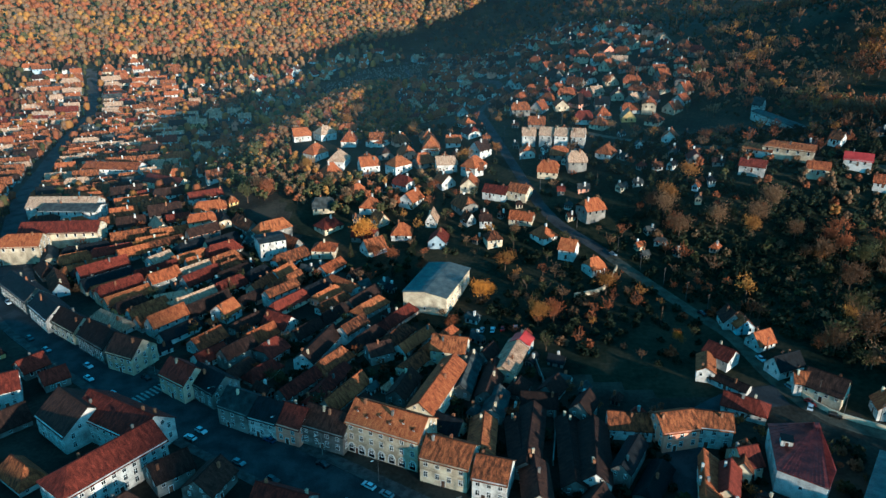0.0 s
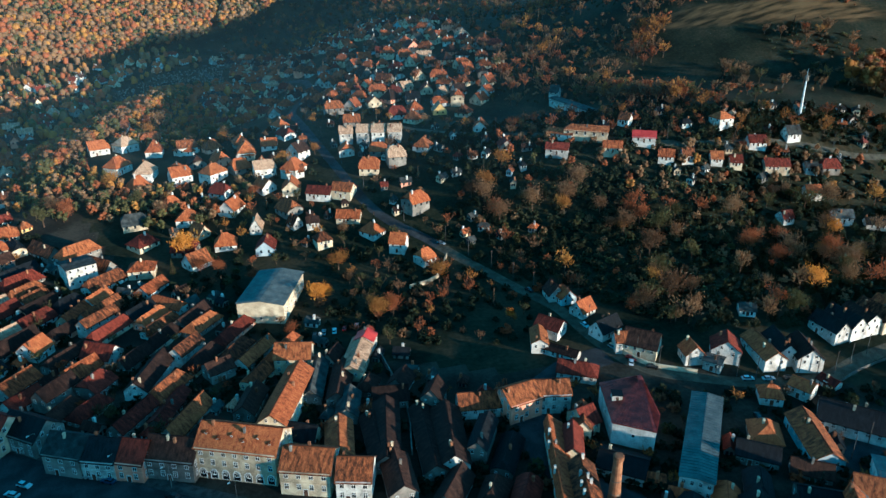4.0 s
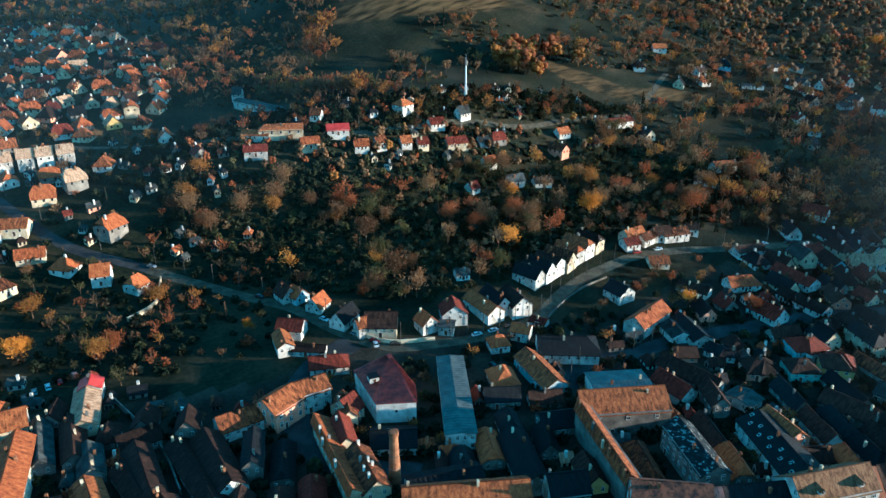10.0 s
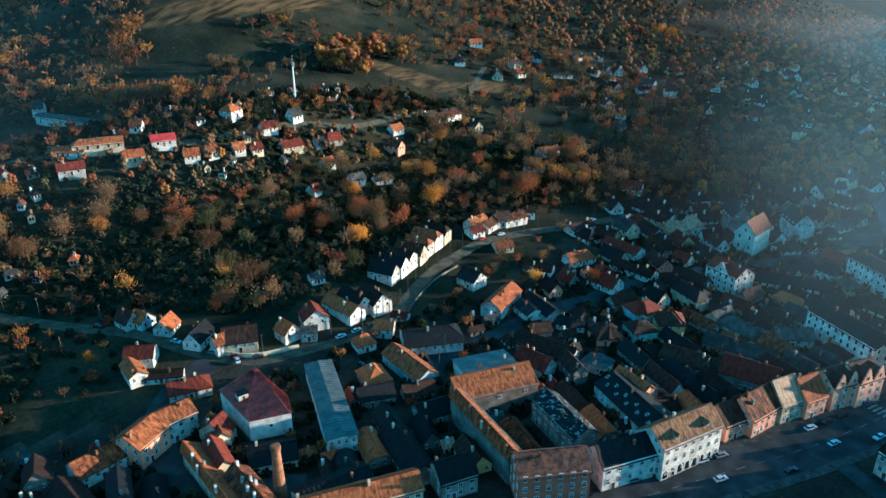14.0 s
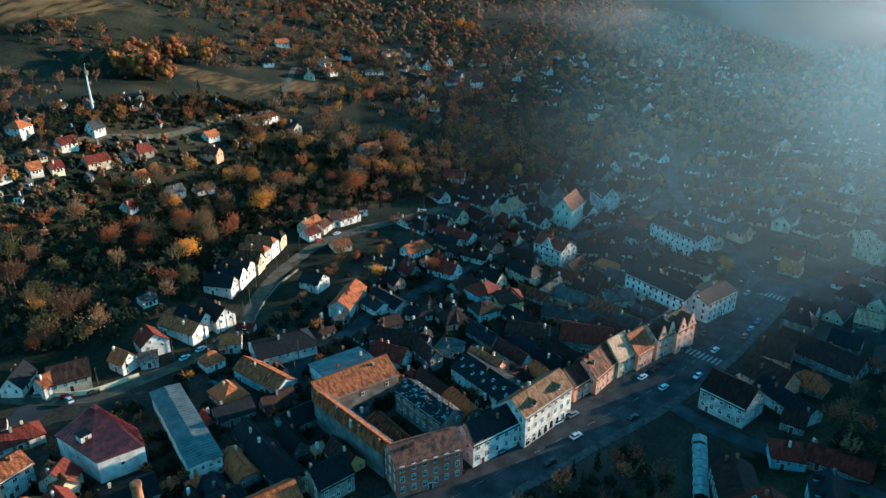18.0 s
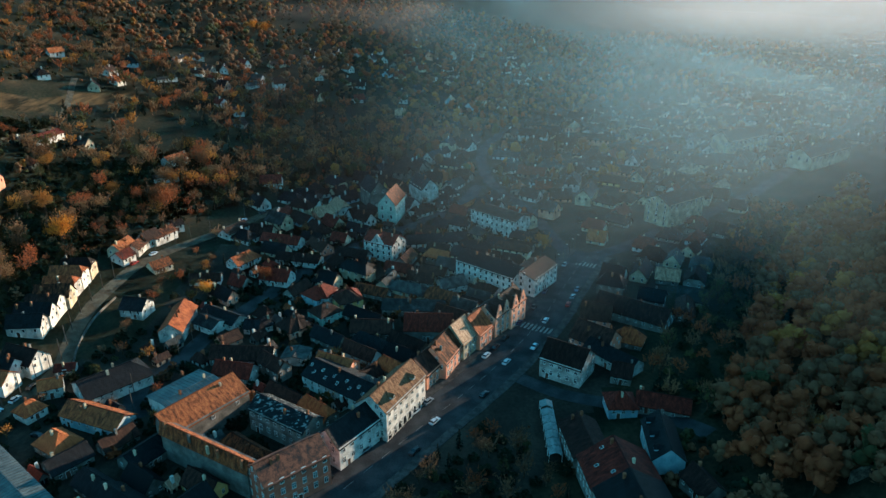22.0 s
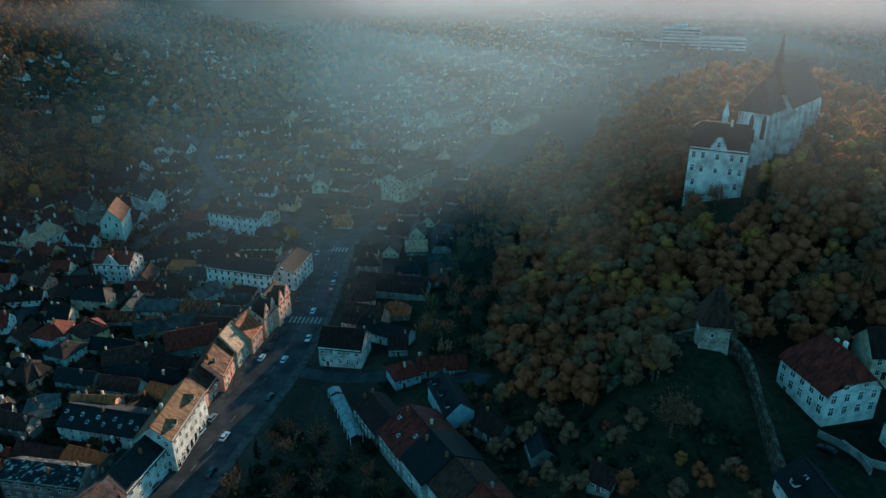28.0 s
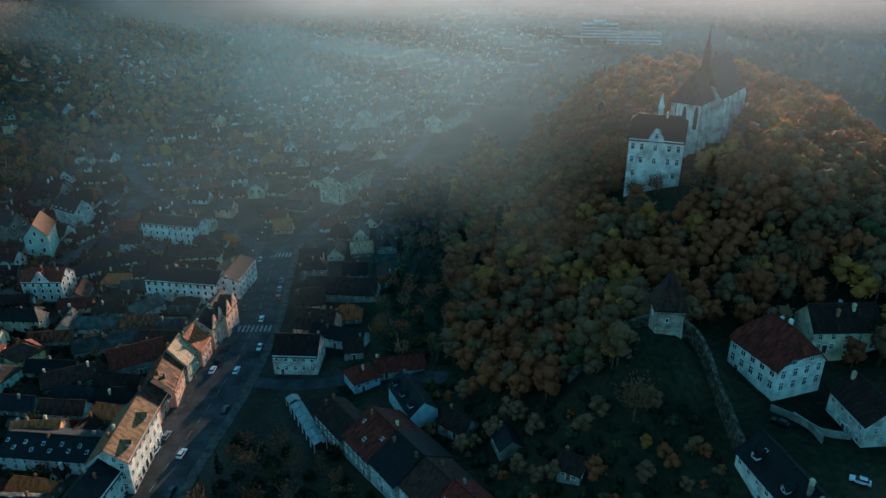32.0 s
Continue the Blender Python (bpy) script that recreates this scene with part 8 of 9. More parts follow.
# plots behind the main street: long wings at right angles to it
settle(1, [(-170, 262), (-100, 200), (-30, 152), (-10, 200), (-40, 250), (-110, 320), (-160, 330)], 1500, streetward(MAIN), 5, ((12, 22), (6, 7.5)), (4, 3, 3, 3, 1, 1, 1), gap=0.3, group="houses behind the main street", most=40)
settle(2, [(-5, 150), (95, 78), (190, 12), (255, -15), (300, 20), (240, 98), (195, 108), (160, 95), (120, 108), (75, 108), (55, 130), (30, 180), (0, 200)], 2600, streetward(MAIN), 6, ((8, 16), (5.5, 7.5)), (1.2, 1.2, 0.3, 6, 5, 0.6, 0.2), walls=(3, 3, 6, 0.6, 0.2, 0.2), gap=0.3, group="houses behind the main street", most=45)
settle(3, [(-150, 195), (-90, 150), (-30, 108), (-60, 70), (-150, 120)], 300, streetward(MAIN), 8, ((9, 15), (7, 9)), (2, 3, 0.5, 4, 2, 1, 0), group="houses below the main street")
# the long street of the lower quarter
settle(4, [(-190, 262), (-110, 330), (-130, 480), (-190, 640), (-345, 690), (-360, 560), (-300, 400), (-240, 262)], 900, streetward(LEFT), 8, ((9, 15), (6.5, 8.5)), (6, 0.8, 3, 2.5, 0.5, 0.8, 3), gap=1.0, joined="close rows of low houses with orange and bleached tile roofs")
# villas and cottages of the side valley
settle(5, [(-60, 720), (-20, 480), (40, 400), (115, 362), (160, 440), (150, 600), (60, 760), (-20, 860)], 1900, 20, 40, ((8.5, 12), (8, 10)), (3, 2, 6, 1, 0.3, 0.5, 1), walls=(3, 4, 4, 0.6, 0.3, 0.2), gap=1.3, hips=0.3, twos=0.05, joined="small plastered houses with orange roofs up the side valley")
settle(6, [(-60, 290), (-20, 262), (60, 262), (70, 320), (110, 330), (60, 395), (-30, 400), (-60, 340)], 200, 20, 40, ((9, 12), (8.5, 10)), (3, 2, 6, 1, 0, 0.5, 1), gap=3, hips=0.25, twos=0.1, joined="villas with tiled roofs among gardens on the knoll")
settle(7, [(100, 345), (130, 312), (180, 282), (240, 270), (260, 240), (180, 262), (110, 300)], 90, -18, 15, ((8, 12), (7, 8.5)), (3, 3, 4, 1, 0.5, 0.5, 0.5), gap=2, hips=0.4, joined="small houses along the terrace road")
settle(8, [(250, 252), (345, 246), (400, 262), (330, 215), (255, 220)], 22, -18, 30, ((8, 11), (7, 8.5)), (2, 3, 2, 1, 0.5, 2, 1), gap=4, joined="scattered white cottages at the end of the terrace")
# the far quarter down the valley
settle(9, [(245, 125), (300, 112), (350, 64), (330, -40), (270, -20), (262, 40)], 1200, streetward(CROSS), 20, ((9, 18), (7, 9)), (0.8, 1.4, 0.2, 5, 5, 1, 0.3), gap=0.4, joined="crowded old houses with brown and slate roofs")
settle(10, [(160, -32), (180, -54), (235, -82), (320, -130), (350, -80), (290, -40), (215, -22)], 1200, streetward(MAIN), 8, ((9, 16), (7, 9)), (1, 2, 0.3, 6, 3, 1, 0.3), walls=(2, 3, 5, 0.5, 0.2, 0.3), gap=0.2, most=40, group="old houses at the foot of the hill")
settle(11, [(345, 60), (430, 8), (500, -80), (560, -180), (700, -420), (520, -340), (400, -215), (330, -110), (300, -70), (300, 0)], 2600, streetward(MAIN), 25, ((10, 22), (7, 9.5)), (0.6, 1.2, 0.2, 5, 6, 2, 0.4), walls=(3, 3, 7, 0.6, 0.2, 0.3), gap=0.8, joined="hazy mass of low houses down the valley")
settle(12, [(400, 300), (470, 250), (590, 150), (760, 0), (900, -160), (820, -300), (620, -100), (500, 0), (430, 90), (400, 160)], 420, 30, 45, ((8, 12), (7, 9)), (1, 2, 1, 4, 3, 1, 0.4), walls=(8, 2, 2, 0.5, 0.3, 0.5), gap=3.5, joined="scattered white houses on the wooded slope")
settle(13, [(-290, 590), (-190, 630), (-150, 700), (-330, 720)], 60, 10, 40, ((8, 12), (7, 9)), (3, 2, 5, 1, 0, 1, 2), gap=2, joined="houses at the edge of the forest")
settle(14, [(560, -180), (820, -320), (1000, -520), (900, -800), (700, -800), (560, -440), (480, -300)], 700, streetward(MAIN), 40, ((10, 26), (8, 12)), (0.4, 0.7, 0.2, 3, 4, 3, 1), gap=3, joined="distant roofs of the town in the mist")
settle(16, [(-110, 520), (-60, 600), (-20, 760), (-60, 860), (-160, 760), (-190, 680), (-150, 560)], 200, 60, 30, ((8, 13), (6.5, 8.5)), (3, 2, 4, 2, 0.5, 1, 1), gap=2.5, joined="shaded houses at the foot of the forest")
# sheds and lean-tos of the yards
settle(31, [(-170, 262), (-100, 200), (-30, 150), (95, 78), (190, 12), (255, -15), (300, 20), (240, 100), (160, 118), (75, 130), (40, 190), (-40, 255), (-110, 325)], 2600, streetward(MAIN), 8, ((3.5, 7), (2.8, 4)), (1.5, 1.5, 0.6, 3, 2, 4, 0.5), walls=(2, 2, 5, 0.3, 0.2, 0.3), gap=0.25, joined="low sheds and lean-tos crowding the yards", twos=0.0, low=True)
settle(32, [(-60, 290), (60, 255), (100, 215), (120, 300), (240, 290), (330, 262), (330, 235), (180, 250), (100, 345), (20, 400)], 500, 20, 40, ((3, 6), (2.8, 3.6)), (1.5, 1.5, 0.6, 3, 2, 4, 0.5), walls=(3, 2, 5, 0.3, 0.2, 0.3), gap=1.2, joined="small garden sheds among the villas", twos=0.0, low=True)


# ---- trees ----
NEAR, FARK = unit_kinds(240, 0.04, 40), far_kinds(14, 0.09, 80)
THIN = unit_kinds(54, 0.075, 300)
MID = unit_kinds(80, 0.06, 160)
LEAFY, CANOPY = lobed_kinds(6, 72, 0.062, 400), lobed_kinds(2, 14, 0.085, 440, 1.3)
for stock in (NEAR, MID):      # scrub: a low dense bush
    stock[5] = unit_kinds(34, 0.2, 200)[5]
THIN[5] = CANOPY[5]


BARE = [(u, v, a, b, math.cos(radians(w)), math.sin(radians(w))) for u, v, a, b, w in ((312, 378, 95, 20, -24), (345, 272, 50, 26, -62), (230, 352, 34, 28, 30), (395, 240, 44, 16, -30), (-48, 364, 58, 30, -38))]   # mown meadows and the villas' lawns


def wood(name, seed, poly, step, heights, mix, label, kinds, density=None, keep_off=2.0, bushes=0.0, scrub=(0.25, 0.4, 0.6, 8)):
    """Fills a stretch with trees. mix: weights of orange, russet, olive, brown, fir."""
    rng = random.Random(seed)
    xs, ys = [p[0] for p in poly], [p[1] for p in poly]
    spots = []
    y = min(ys)
    while y < max(ys):
        x = min(xs)
        while x < max(xs):
            px, py = x + rng.uniform(-0.5, 0.5) * step, y + rng.uniform(-0.5, 0.5) * step
            x += step
            if not inside(px, py, poly):
                continue
            patch = noise.noise((px * 0.02, py * 0.02, seed * 3.7))
            if density and patch * 0.9 + 0.5 > density + rng.uniform(-0.25, 0.25):
                continue
            if any(((c * (px - u) + s * (py - v)) / a) ** 2 + ((c * (py - v) - s * (px - u)) / b) ** 2 < 0.6 for u, v, a, b, c, s in BARE):
                continue
            if taken(px, py, keep_off):
                continue
            m = rng.choices((1, 2, 3, 4, 5), [max(0.02, w * (1 + 1.6 * noise.noise((px * 0.03, py * 0.03, k * 9.1 + seed)))) for k, w in enumerate(mix)])[0]
            k = 3 if m == 5 else rng.choice((0, 1, 2, 4))
            low = rng.random() < bushes
            if low:
                k, m = 5, rng.choices((2, 3, 4, 6), scrub)[0]
            spots.append((px, py, float(land(px, py)) - 0.2, rng.uniform(2.0, 4.2) if low else rng.uniform(*heights) * (1.15 if m == 5 else 1), k, m, rng.uniform(0, 6.28)))
        y += step
    if spots:
        return stand(name, spots, kinds, label, "woodland")


WOOD_A = [(88, 300), (142, 272), (188, 251), (236, 228), (300, 222), (352, 170), (330, 130), (262, 150), (240, 172), (217, 160), (177, 158), (150, 164), (124, 172), (106, 200), (100, 237), (92, 257), (84, 276)]
wood("woodland", 1, WOOD_A, 3.6, (8, 13.5), (1.0, 1.6, 1.0, 3.4, 0.2), "dark autumn undergrowth and thin brown trees", NEAR, bushes=0.97)
HILL = [(186 + 1.6 * (70.8 * math.cos(a * 0.2618) * 0.607 - 173.5 * math.sin(a * 0.2618) * 0.794), -216 + 1.6 * (70.8 * math.cos(a * 0.2618) * 0.794 + 173.5 * math.sin(a * 0.2618) * 0.607)) for a in range(24)]
HILL = [(x, y) for x, y in HILL if not (x < 128 and y > -150)] + [(20, -130), (60, -107), (78, -92), (70, -70), (92, -46), (124, -43)]
HILL.sort(key=lambda q: math.atan2(q[1] + 130, q[0] - 140))
wood("woodland", 2, [q if math.dist(q, (-20, 40)) < 400 else (q[0] * 0.62 - 7, q[1] * 0.62 + 10) for q in HILL], 5.0, (9, 15), (0.7, 3.4, 0.05, 2.6, 0.1), "dense autumn wood on the church hill", LEAFY, keep_off=2.0)
wood("woodland", 16, [(60, -70), (92, -48), (124, -40), (112, -30), (96, -24), (72, -27), (48, -32), (30, -50), (44, -62)], 3.4, (4, 9), (0.2, 1.2, 0.1, 3, 0.6), "dark shrubs and bare trees on the garden slope", LEAFY, keep_off=1.0, bushes=0.82)
wood("woodland", 3, [(-112, 322), (-128, 480), (-66, 580), (-10, 520), (-15, 440), (-40, 400), (-62, 340), (-10, 300), (-42, 296)], 6.0, (5, 8), (1.4, 1.6, 2.4, 1.6, 0.2), "autumn trees on the slope of the knoll", LEAFY)
wood("woodland", 4, [(-20, 262), (60, 256), (75, 300), (110, 340), (60, 400), (-30, 410), (-55, 350)], 5.6, (4, 7), (2, 2, 2, 2, 0.5), "garden trees between the villas", MID, density=0.75, keep_off=2.2, bushes=0.6)
wood("woodland", 5, [(-420, 600), (-330, 700), (-200, 760), (-60, 880), (60, 1010), (80, 1190), (0, 1130), (-150, 1015), (-330, 880), (-500, 760), (-480, 640)], 4.7, (15, 18), (1.3, 2.2, 0.7, 3.8, 0.7), "broad forested hillside in autumn colours", CANOPY)
wood("woodland", 6, [(190, 320), (250, 300), (330, 300), (420, 265), (520, 290), (640, 330), (560, 560), (260, 560), (150, 480), (140, 400)], 4.8, (6, 12), (0.9, 1.6, 0.8, 4.0, 0.3), "scattered autumn trees over the meadow hill", THIN, density=0.68, bushes=0.7, scrub=(1.0, 0.8, 2.0, 2.4))
wood("woodland", 7, [(430, 16), (500, -70), (620, -110), (800, -230), (900, -180), (860, 60), (760, 250), (650, 370), (600, 340), (520, 290), (480, 120)], 7.2, (8, 14), (0.5, 1.4, 0.8, 4.2, 0.6), "hazy wooded slope across the valley", CANOPY, density=0.78, keep_off=2.5, bushes=0.35)
wood("woodland", 26, [(300, 235), (310, 125), (352, 70), (430, 16), (480, 120), (520, 290), (420, 260)], 6.4, (7, 13), (0.5, 1.3, 1.0, 3.8, 0.8), "brown thicket and half-bare trees on the slope", THIN, density=0.85, keep_off=1.6, bushes=0.5, scrub=(0.8, 0.7, 2.0, 4.0))
wood("woodland", 27, [(302, 306), (318, 318), (340, 312), (362, 292), (356, 272), (338, 270), (312, 284)], 4.2, (13, 19), (3.4, 2.2, 0.3, 1.6, 0.1), "tall orange grove on the shoulder of the hill", LEAFY)
wood("woodland", 32, [(100, 318), (150, 290), (200, 268), (262, 252), (330, 244), (330, 222), (262, 224), (200, 238), (140, 262), (96, 292)], 3.6, (4, 8), (0.6, 1.4, 1.0, 3.6, 0.2), "garden trees and hedges round the terrace houses", LEAFY, density=0.75, keep_off=0.6, bushes=0.75, scrub=(0.3, 0.6, 0.8, 5.0))
wood("woodland", 28, [(222, 392), (232, 402), (262, 412), (266, 402), (236, 388), (226, 372), (216, 380)], 5.0, (10, 15), (3.4, 1.6, 0.3, 1.6, 0.0), "golden hedge of tall trees at the field's edge", MID)
wood("woodland", 29, [(196, 300), (190, 330), (182, 352), (190, 360), (204, 340), (212, 304)], 4.8, (9, 14), (1.5, 2.4, 0.8, 2.6, 0.1), "strip of tall brown trees below the field", MID)
wood("woodland", 30, [(-112, 372), (-100, 360), (-84, 400), (-72, 470), (-58, 540), (-44, 600), (-20, 640), (-34, 660), (-80, 610), (-104, 520), (-116, 440)], 4.6, (9, 14), (1.8, 2.2, 1.8, 2.2, 0.2), "autumn trees along the wooded spur", LEAFY)
wood("woodland", 31, [(-112, 345), (-96, 325), (-60, 312), (-20, 300), (0, 308), (-10, 326), (-48, 338), (-84, 362), (-112, 372)], 4.8, (4.5, 8), (1.4, 1.4, 3.0, 1.6, 0.2), "olive and orange trees round the foot of the villas", LEAFY, keep_off=1.5)
wood("woodland", 8, [(60, 420), (170, 350), (260, 420), (300, 640), (260, 1100), (0, 1100), (-30, 800), (120, 640), (160, 470)], 7.5, (6, 12), (1.0, 1.6, 1.6, 2.6, 0.8), "dark trees up the side valley", THIN, density=0.85, bushes=0.78)
wood("woodland", 9, [(-10, 205), (60, 185), (95, 175), (85, 225), (60, 262), (-40, 262), (-50, 230)], 4.6, (4, 8), (2.0, 2.0, 1.6, 2, 0.3), "garden trees and shrubs round the hall", MID, density=0.6, keep_off=2, bushes=0.8)
wood("woodland", 10, [(100, 345), (240, 290), (330, 270), (350, 240), (240, 250), (140, 285)], 4.4, (5, 10), (1.6, 2.0, 1.2, 3, 0.5), "garden trees along the terrace", MID, density=0.95, keep_off=1.5, bushes=0.72)
wood("woodland", 11, [(-170, 262), (-30, 155), (95, 80), (260, -20), (320, 40), (240, 115), (140, 135), (60, 160), (-20, 210), (-110, 330)], 8, (4, 7), (2.5, 2, 1.6, 2, 0.2), "small garden trees in the yards", MID, density=0.6, keep_off=0.8, bushes=0.3)
wood("woodland", 12, [(320, 100), (480, 40), (760, 0), (1000, -250), (800, -500), (520, -330), (330, -130)], 10, (5, 10), (1.5, 2, 1.6, 2, 0.6), "street and garden trees down the valley", FARK, density=0.85, keep_off=1.5, bushes=0.4)
wood("woodland", 13, [(-190, 262), (-110, 330), (-130, 480), (-150, 620), (-150, 760), (-330, 720), (-440, 640), (-400, 560), (-360, 400)], 6.5, (4, 9), (2.0, 2, 1.6, 2.0, 0.4), "garden trees of the lower quarter", FARK, density=0.95, keep_off=0.4, bushes=0.35)
wood("woodland", 14, [(70, 62), (100, 40), (125, 15), (112, -8), (90, -8), (60, 30)], 4, (5, 9), (0.2, 1, 1.5, 2, 1.5), "dark park trees beside the main street", MID, density=1.1, keep_off=1.5, bushes=0.65)
wood("woodland", 15, [(200, -230), (420, -200), (900, -520), (800, -1100), (100, -900), (60, -300)], 13, (5, 9), (0.8, 1.5, 1.6, 2.4, 0.8), "hazy trees beyond the church hill", FARK, density=0.75, keep_off=3, bushes=0.6)
wood("woodland", 17, [(62, 258), (90, 205), (110, 200), (100, 240), (92, 262), (84, 290), (60, 330), (110, 345), (140, 290), (95, 300)], 4.0, (5, 10), (1.0, 2, 1.6, 3, 0.3), "dark shrubs and orchard trees below the terrace", MID, density=0.9, keep_off=1.5, bushes=0.86)
wood("woodland", 18, [(24, 200), (62, 196), (90, 180), (92, 200), (60, 255), (30, 240)], 3.6, (3, 5), (0.8, 1, 1.6, 3, 0.3), "orchard trees and brambles", MID, density=0.55, keep_off=1.5, bushes=0.93)
wood("woodland", 19, [(230, 150), (330, 130), (420, 70), (330, 60), (250, 100)], 8, (4, 8), (1.5, 2, 2, 3, 0.5), "garden trees of the market quarter", MID, density=0.6, keep_off=1.5)
wood("woodland", 20, [(150, 132), (175, 138), (200, 138), (235, 128), (225, 108), (190, 112), (160, 118)], 6, (3, 6.5), (2.5, 2, 2, 2, 0.3), "shrubs and small orange trees inside the bend", NEAR, density=0.6, keep_off=1.5, bushes=0.4)
wood("woodland", 21, [(-112, 480), (-60, 580), (-10, 520), (0, 620), (-20, 800), (-60, 880), (-200, 760), (-190, 650), (-140, 520)], 8, (6, 11), (1.4, 2, 1.6, 2, 0.4), "dark trees along the shaded foot of the forest", FARK, density=0.9, bushes=0.5)
wood("woodland", 22, [(100, 345), (130, 312), (240, 285), (330, 262), (352, 235), (250, 262), (180, 268), (96, 300)], 3.4, (3, 5), (1, 1, 1, 3, 0.3), "dark hedges and scrub between the terrace gardens", MID, density=0.85, keep_off=0.8, bushes=0.97)
wood("woodland", 23, [(-170, 262), (-30, 155), (95, 80), (260, -20), (320, 40), (240, 115), (140, 135), (60, 160), (-20, 210), (-110, 330)], 4.2, (3, 4), (1, 1, 1, 3, 0), "dark hedges and shrubs in the yards", MID, density=0.62, keep_off=0.5, bushes=0.97)
wood("woodland", 24, [(196, 160), (240, 150), (262, 140), (300, 115), (345, 75), (350, 150), (300, 160), (262, 165), (240, 176), (205, 172)], 4.6, (5, 10), (0.7, 1.6, 1.2, 3, 0.4), "brown thicket behind the houses of the bend", MID, density=1.1, keep_off=1.2, bushes=0.7)
wood("woodland", 25, [(112, -30), (150, -34), (185, -52), (235, -82), (300, -122), (270, -140), (205, -98), (150, -62), (118, -44)], 4.4, (6, 11), (0.3, 1.2, 0.8, 3.4, 0.4), "dark scrub between the hill and the street houses", MID, density=1.2, keep_off=1.2, bushes=0.7)


# ---- street things ----
def car(x, y, turn, paint, label, z=None, group="cars along the street"):
    th = new("car")
    th.matrix_world = pose(x, y, (float(land(x, y)) + 0.06) if z is None else z, 0, 0, turn) @ Matrix.Diagonal((1 / K, 1 / K, 1 / K, 1))
    tagged(th, label, "car", group)

    def body():
        side = [(-2.1, 0.35), (-2.15, 0.75), (-1.95, 0.95), (-1.2, 1.0), (1.0, 0.98), (2.0, 0.82), (2.15, 0.6), (2.1, 0.35)]
        v = [(a, s * (0.86 if 0.4 < b < 0.9 else 0.8), b) for s in (-1, 1) for a, b in side]
        n = len(side)
        f = [tuple(range(n)), tuple(range(2 * n - 1, n - 1, -1))] + [((i + 1) % n, i, n + i, n + (i + 1) % n) for i in range(n)]
        return mesh_of("body", v, f, [paint])

    def cabin():
        low, top = [(-1.75, -0.76, 0.96), (1.05, -0.76, 0.96), (1.05, 0.76, 0.96), (-1.75, 0.76, 0.96)], [(-1.35, -0.6, 1.42), (0.25, -0.6, 1.46), (0.25, 0.6, 1.46), (-1.35, 0.6, 1.42)]
        return mesh_of("cabin", low + top, [(0, 1, 5, 4), (1, 2, 6, 5), (2, 3, 7, 6), (3, 0, 4, 7), (4, 5, 6, 7)], [GLASS, paint], [0, 0, 0, 0, 1])

    def wheel():
        v = [(0.32 * math.cos(k * math.pi / 5), s * 0.11, 0.32 * math.sin(k * math.pi / 5)) for s in (-1, 1) for k in range(10)]
        return mesh_of("wheel", v, [tuple(range(10)), tuple(range(19, 9, -1))] + [((k + 1) % 10, k, 10 + k, 10 + (k + 1) % 10) for k in range(10)], [RUBBER])
    sub("body", shared("car_body_" + paint.name, body), th)
    sub("cabin", shared("car_cabin_" + paint.name, cabin), th)
    for px in (-1.35, 1.35):
        for py in (-0.75, 0.75):
            sub("wheel", shared("car_wheel", wheel), th, pose(px, py, 0.32))
    return th


NAMES = ["parked white car", "parked silver car", "parked black car", "parked red car", "parked dark blue car"]
rng = random.Random(21)
main_line = along(MAIN, 5.8)
for k, p in enumerate(main_line[:-1]):
    if p.x > 300 or p.x < -165:
        continue
    d = (main_line[k + 1] - p).normalized()
    s = Vector((-d.y, d.x, 0))
    for o, chance in ((5.2, 0.42), (-5.2, 0.34)):
        if rng.random() < chance:
            q = p + s * o
            c = rng.choices(range(5), (3, 4, 6, 1, 3))[0]
            car(q.x, q.y, math.degrees(math.atan2(d.y, d.x)) + rng.uniform(-2, 2) + rng.choice((0, 180)), CARS[c], NAMES[c] + " along the kerb of the main street")
    if rng.random() < 0.1:
        q = p - s * 1.8
        car(q.x, q.y, math.degrees(math.atan2(d.y, d.x)), CARS[0], "white car on the main street")
lane_line = along(LANE, 9.0)
for k, p in enumerate(lane_line[:-1]):
    if rng.random() < 0.25:
        d = (lane_line[k + 1] - p).normalized()
        q = p + Vector((-d.y, d.x, 0)) * 1.5
        c = rng.choices(range(5), (5, 4, 3, 1, 1))[0]
        car(q.x, q.y, math.degrees(math.atan2(d.y, d.x)), CARS[c], NAMES[c] + " at the side of the lane")
for x, y, a in ((10, 205, 80), (13, 206, 80), (16.5, 206, 82), (20, 207, 78), (24, 207, 80), (100, 162, 60), (104, 166, 40), (46, -80, 20), (28, -79, 30), (181, 101, 40), (120, 130, 70), (86, 128, 20)):
    c = rng.choices(range(5), (5, 4, 3, 1, 1))[0]
    car(x, y, a, CARS[c], NAMES[c] + " in a yard", group="cars in the yards")


def marks(name, quads, label):
    v, f = [], []
    for q in quads:
        f.append(tuple(range(len(v), len(v) + 4)))
        v += q
    return tagged(new(name, mesh_of(name, v, f, [PAINT])), label, "road marking", kind="structure")


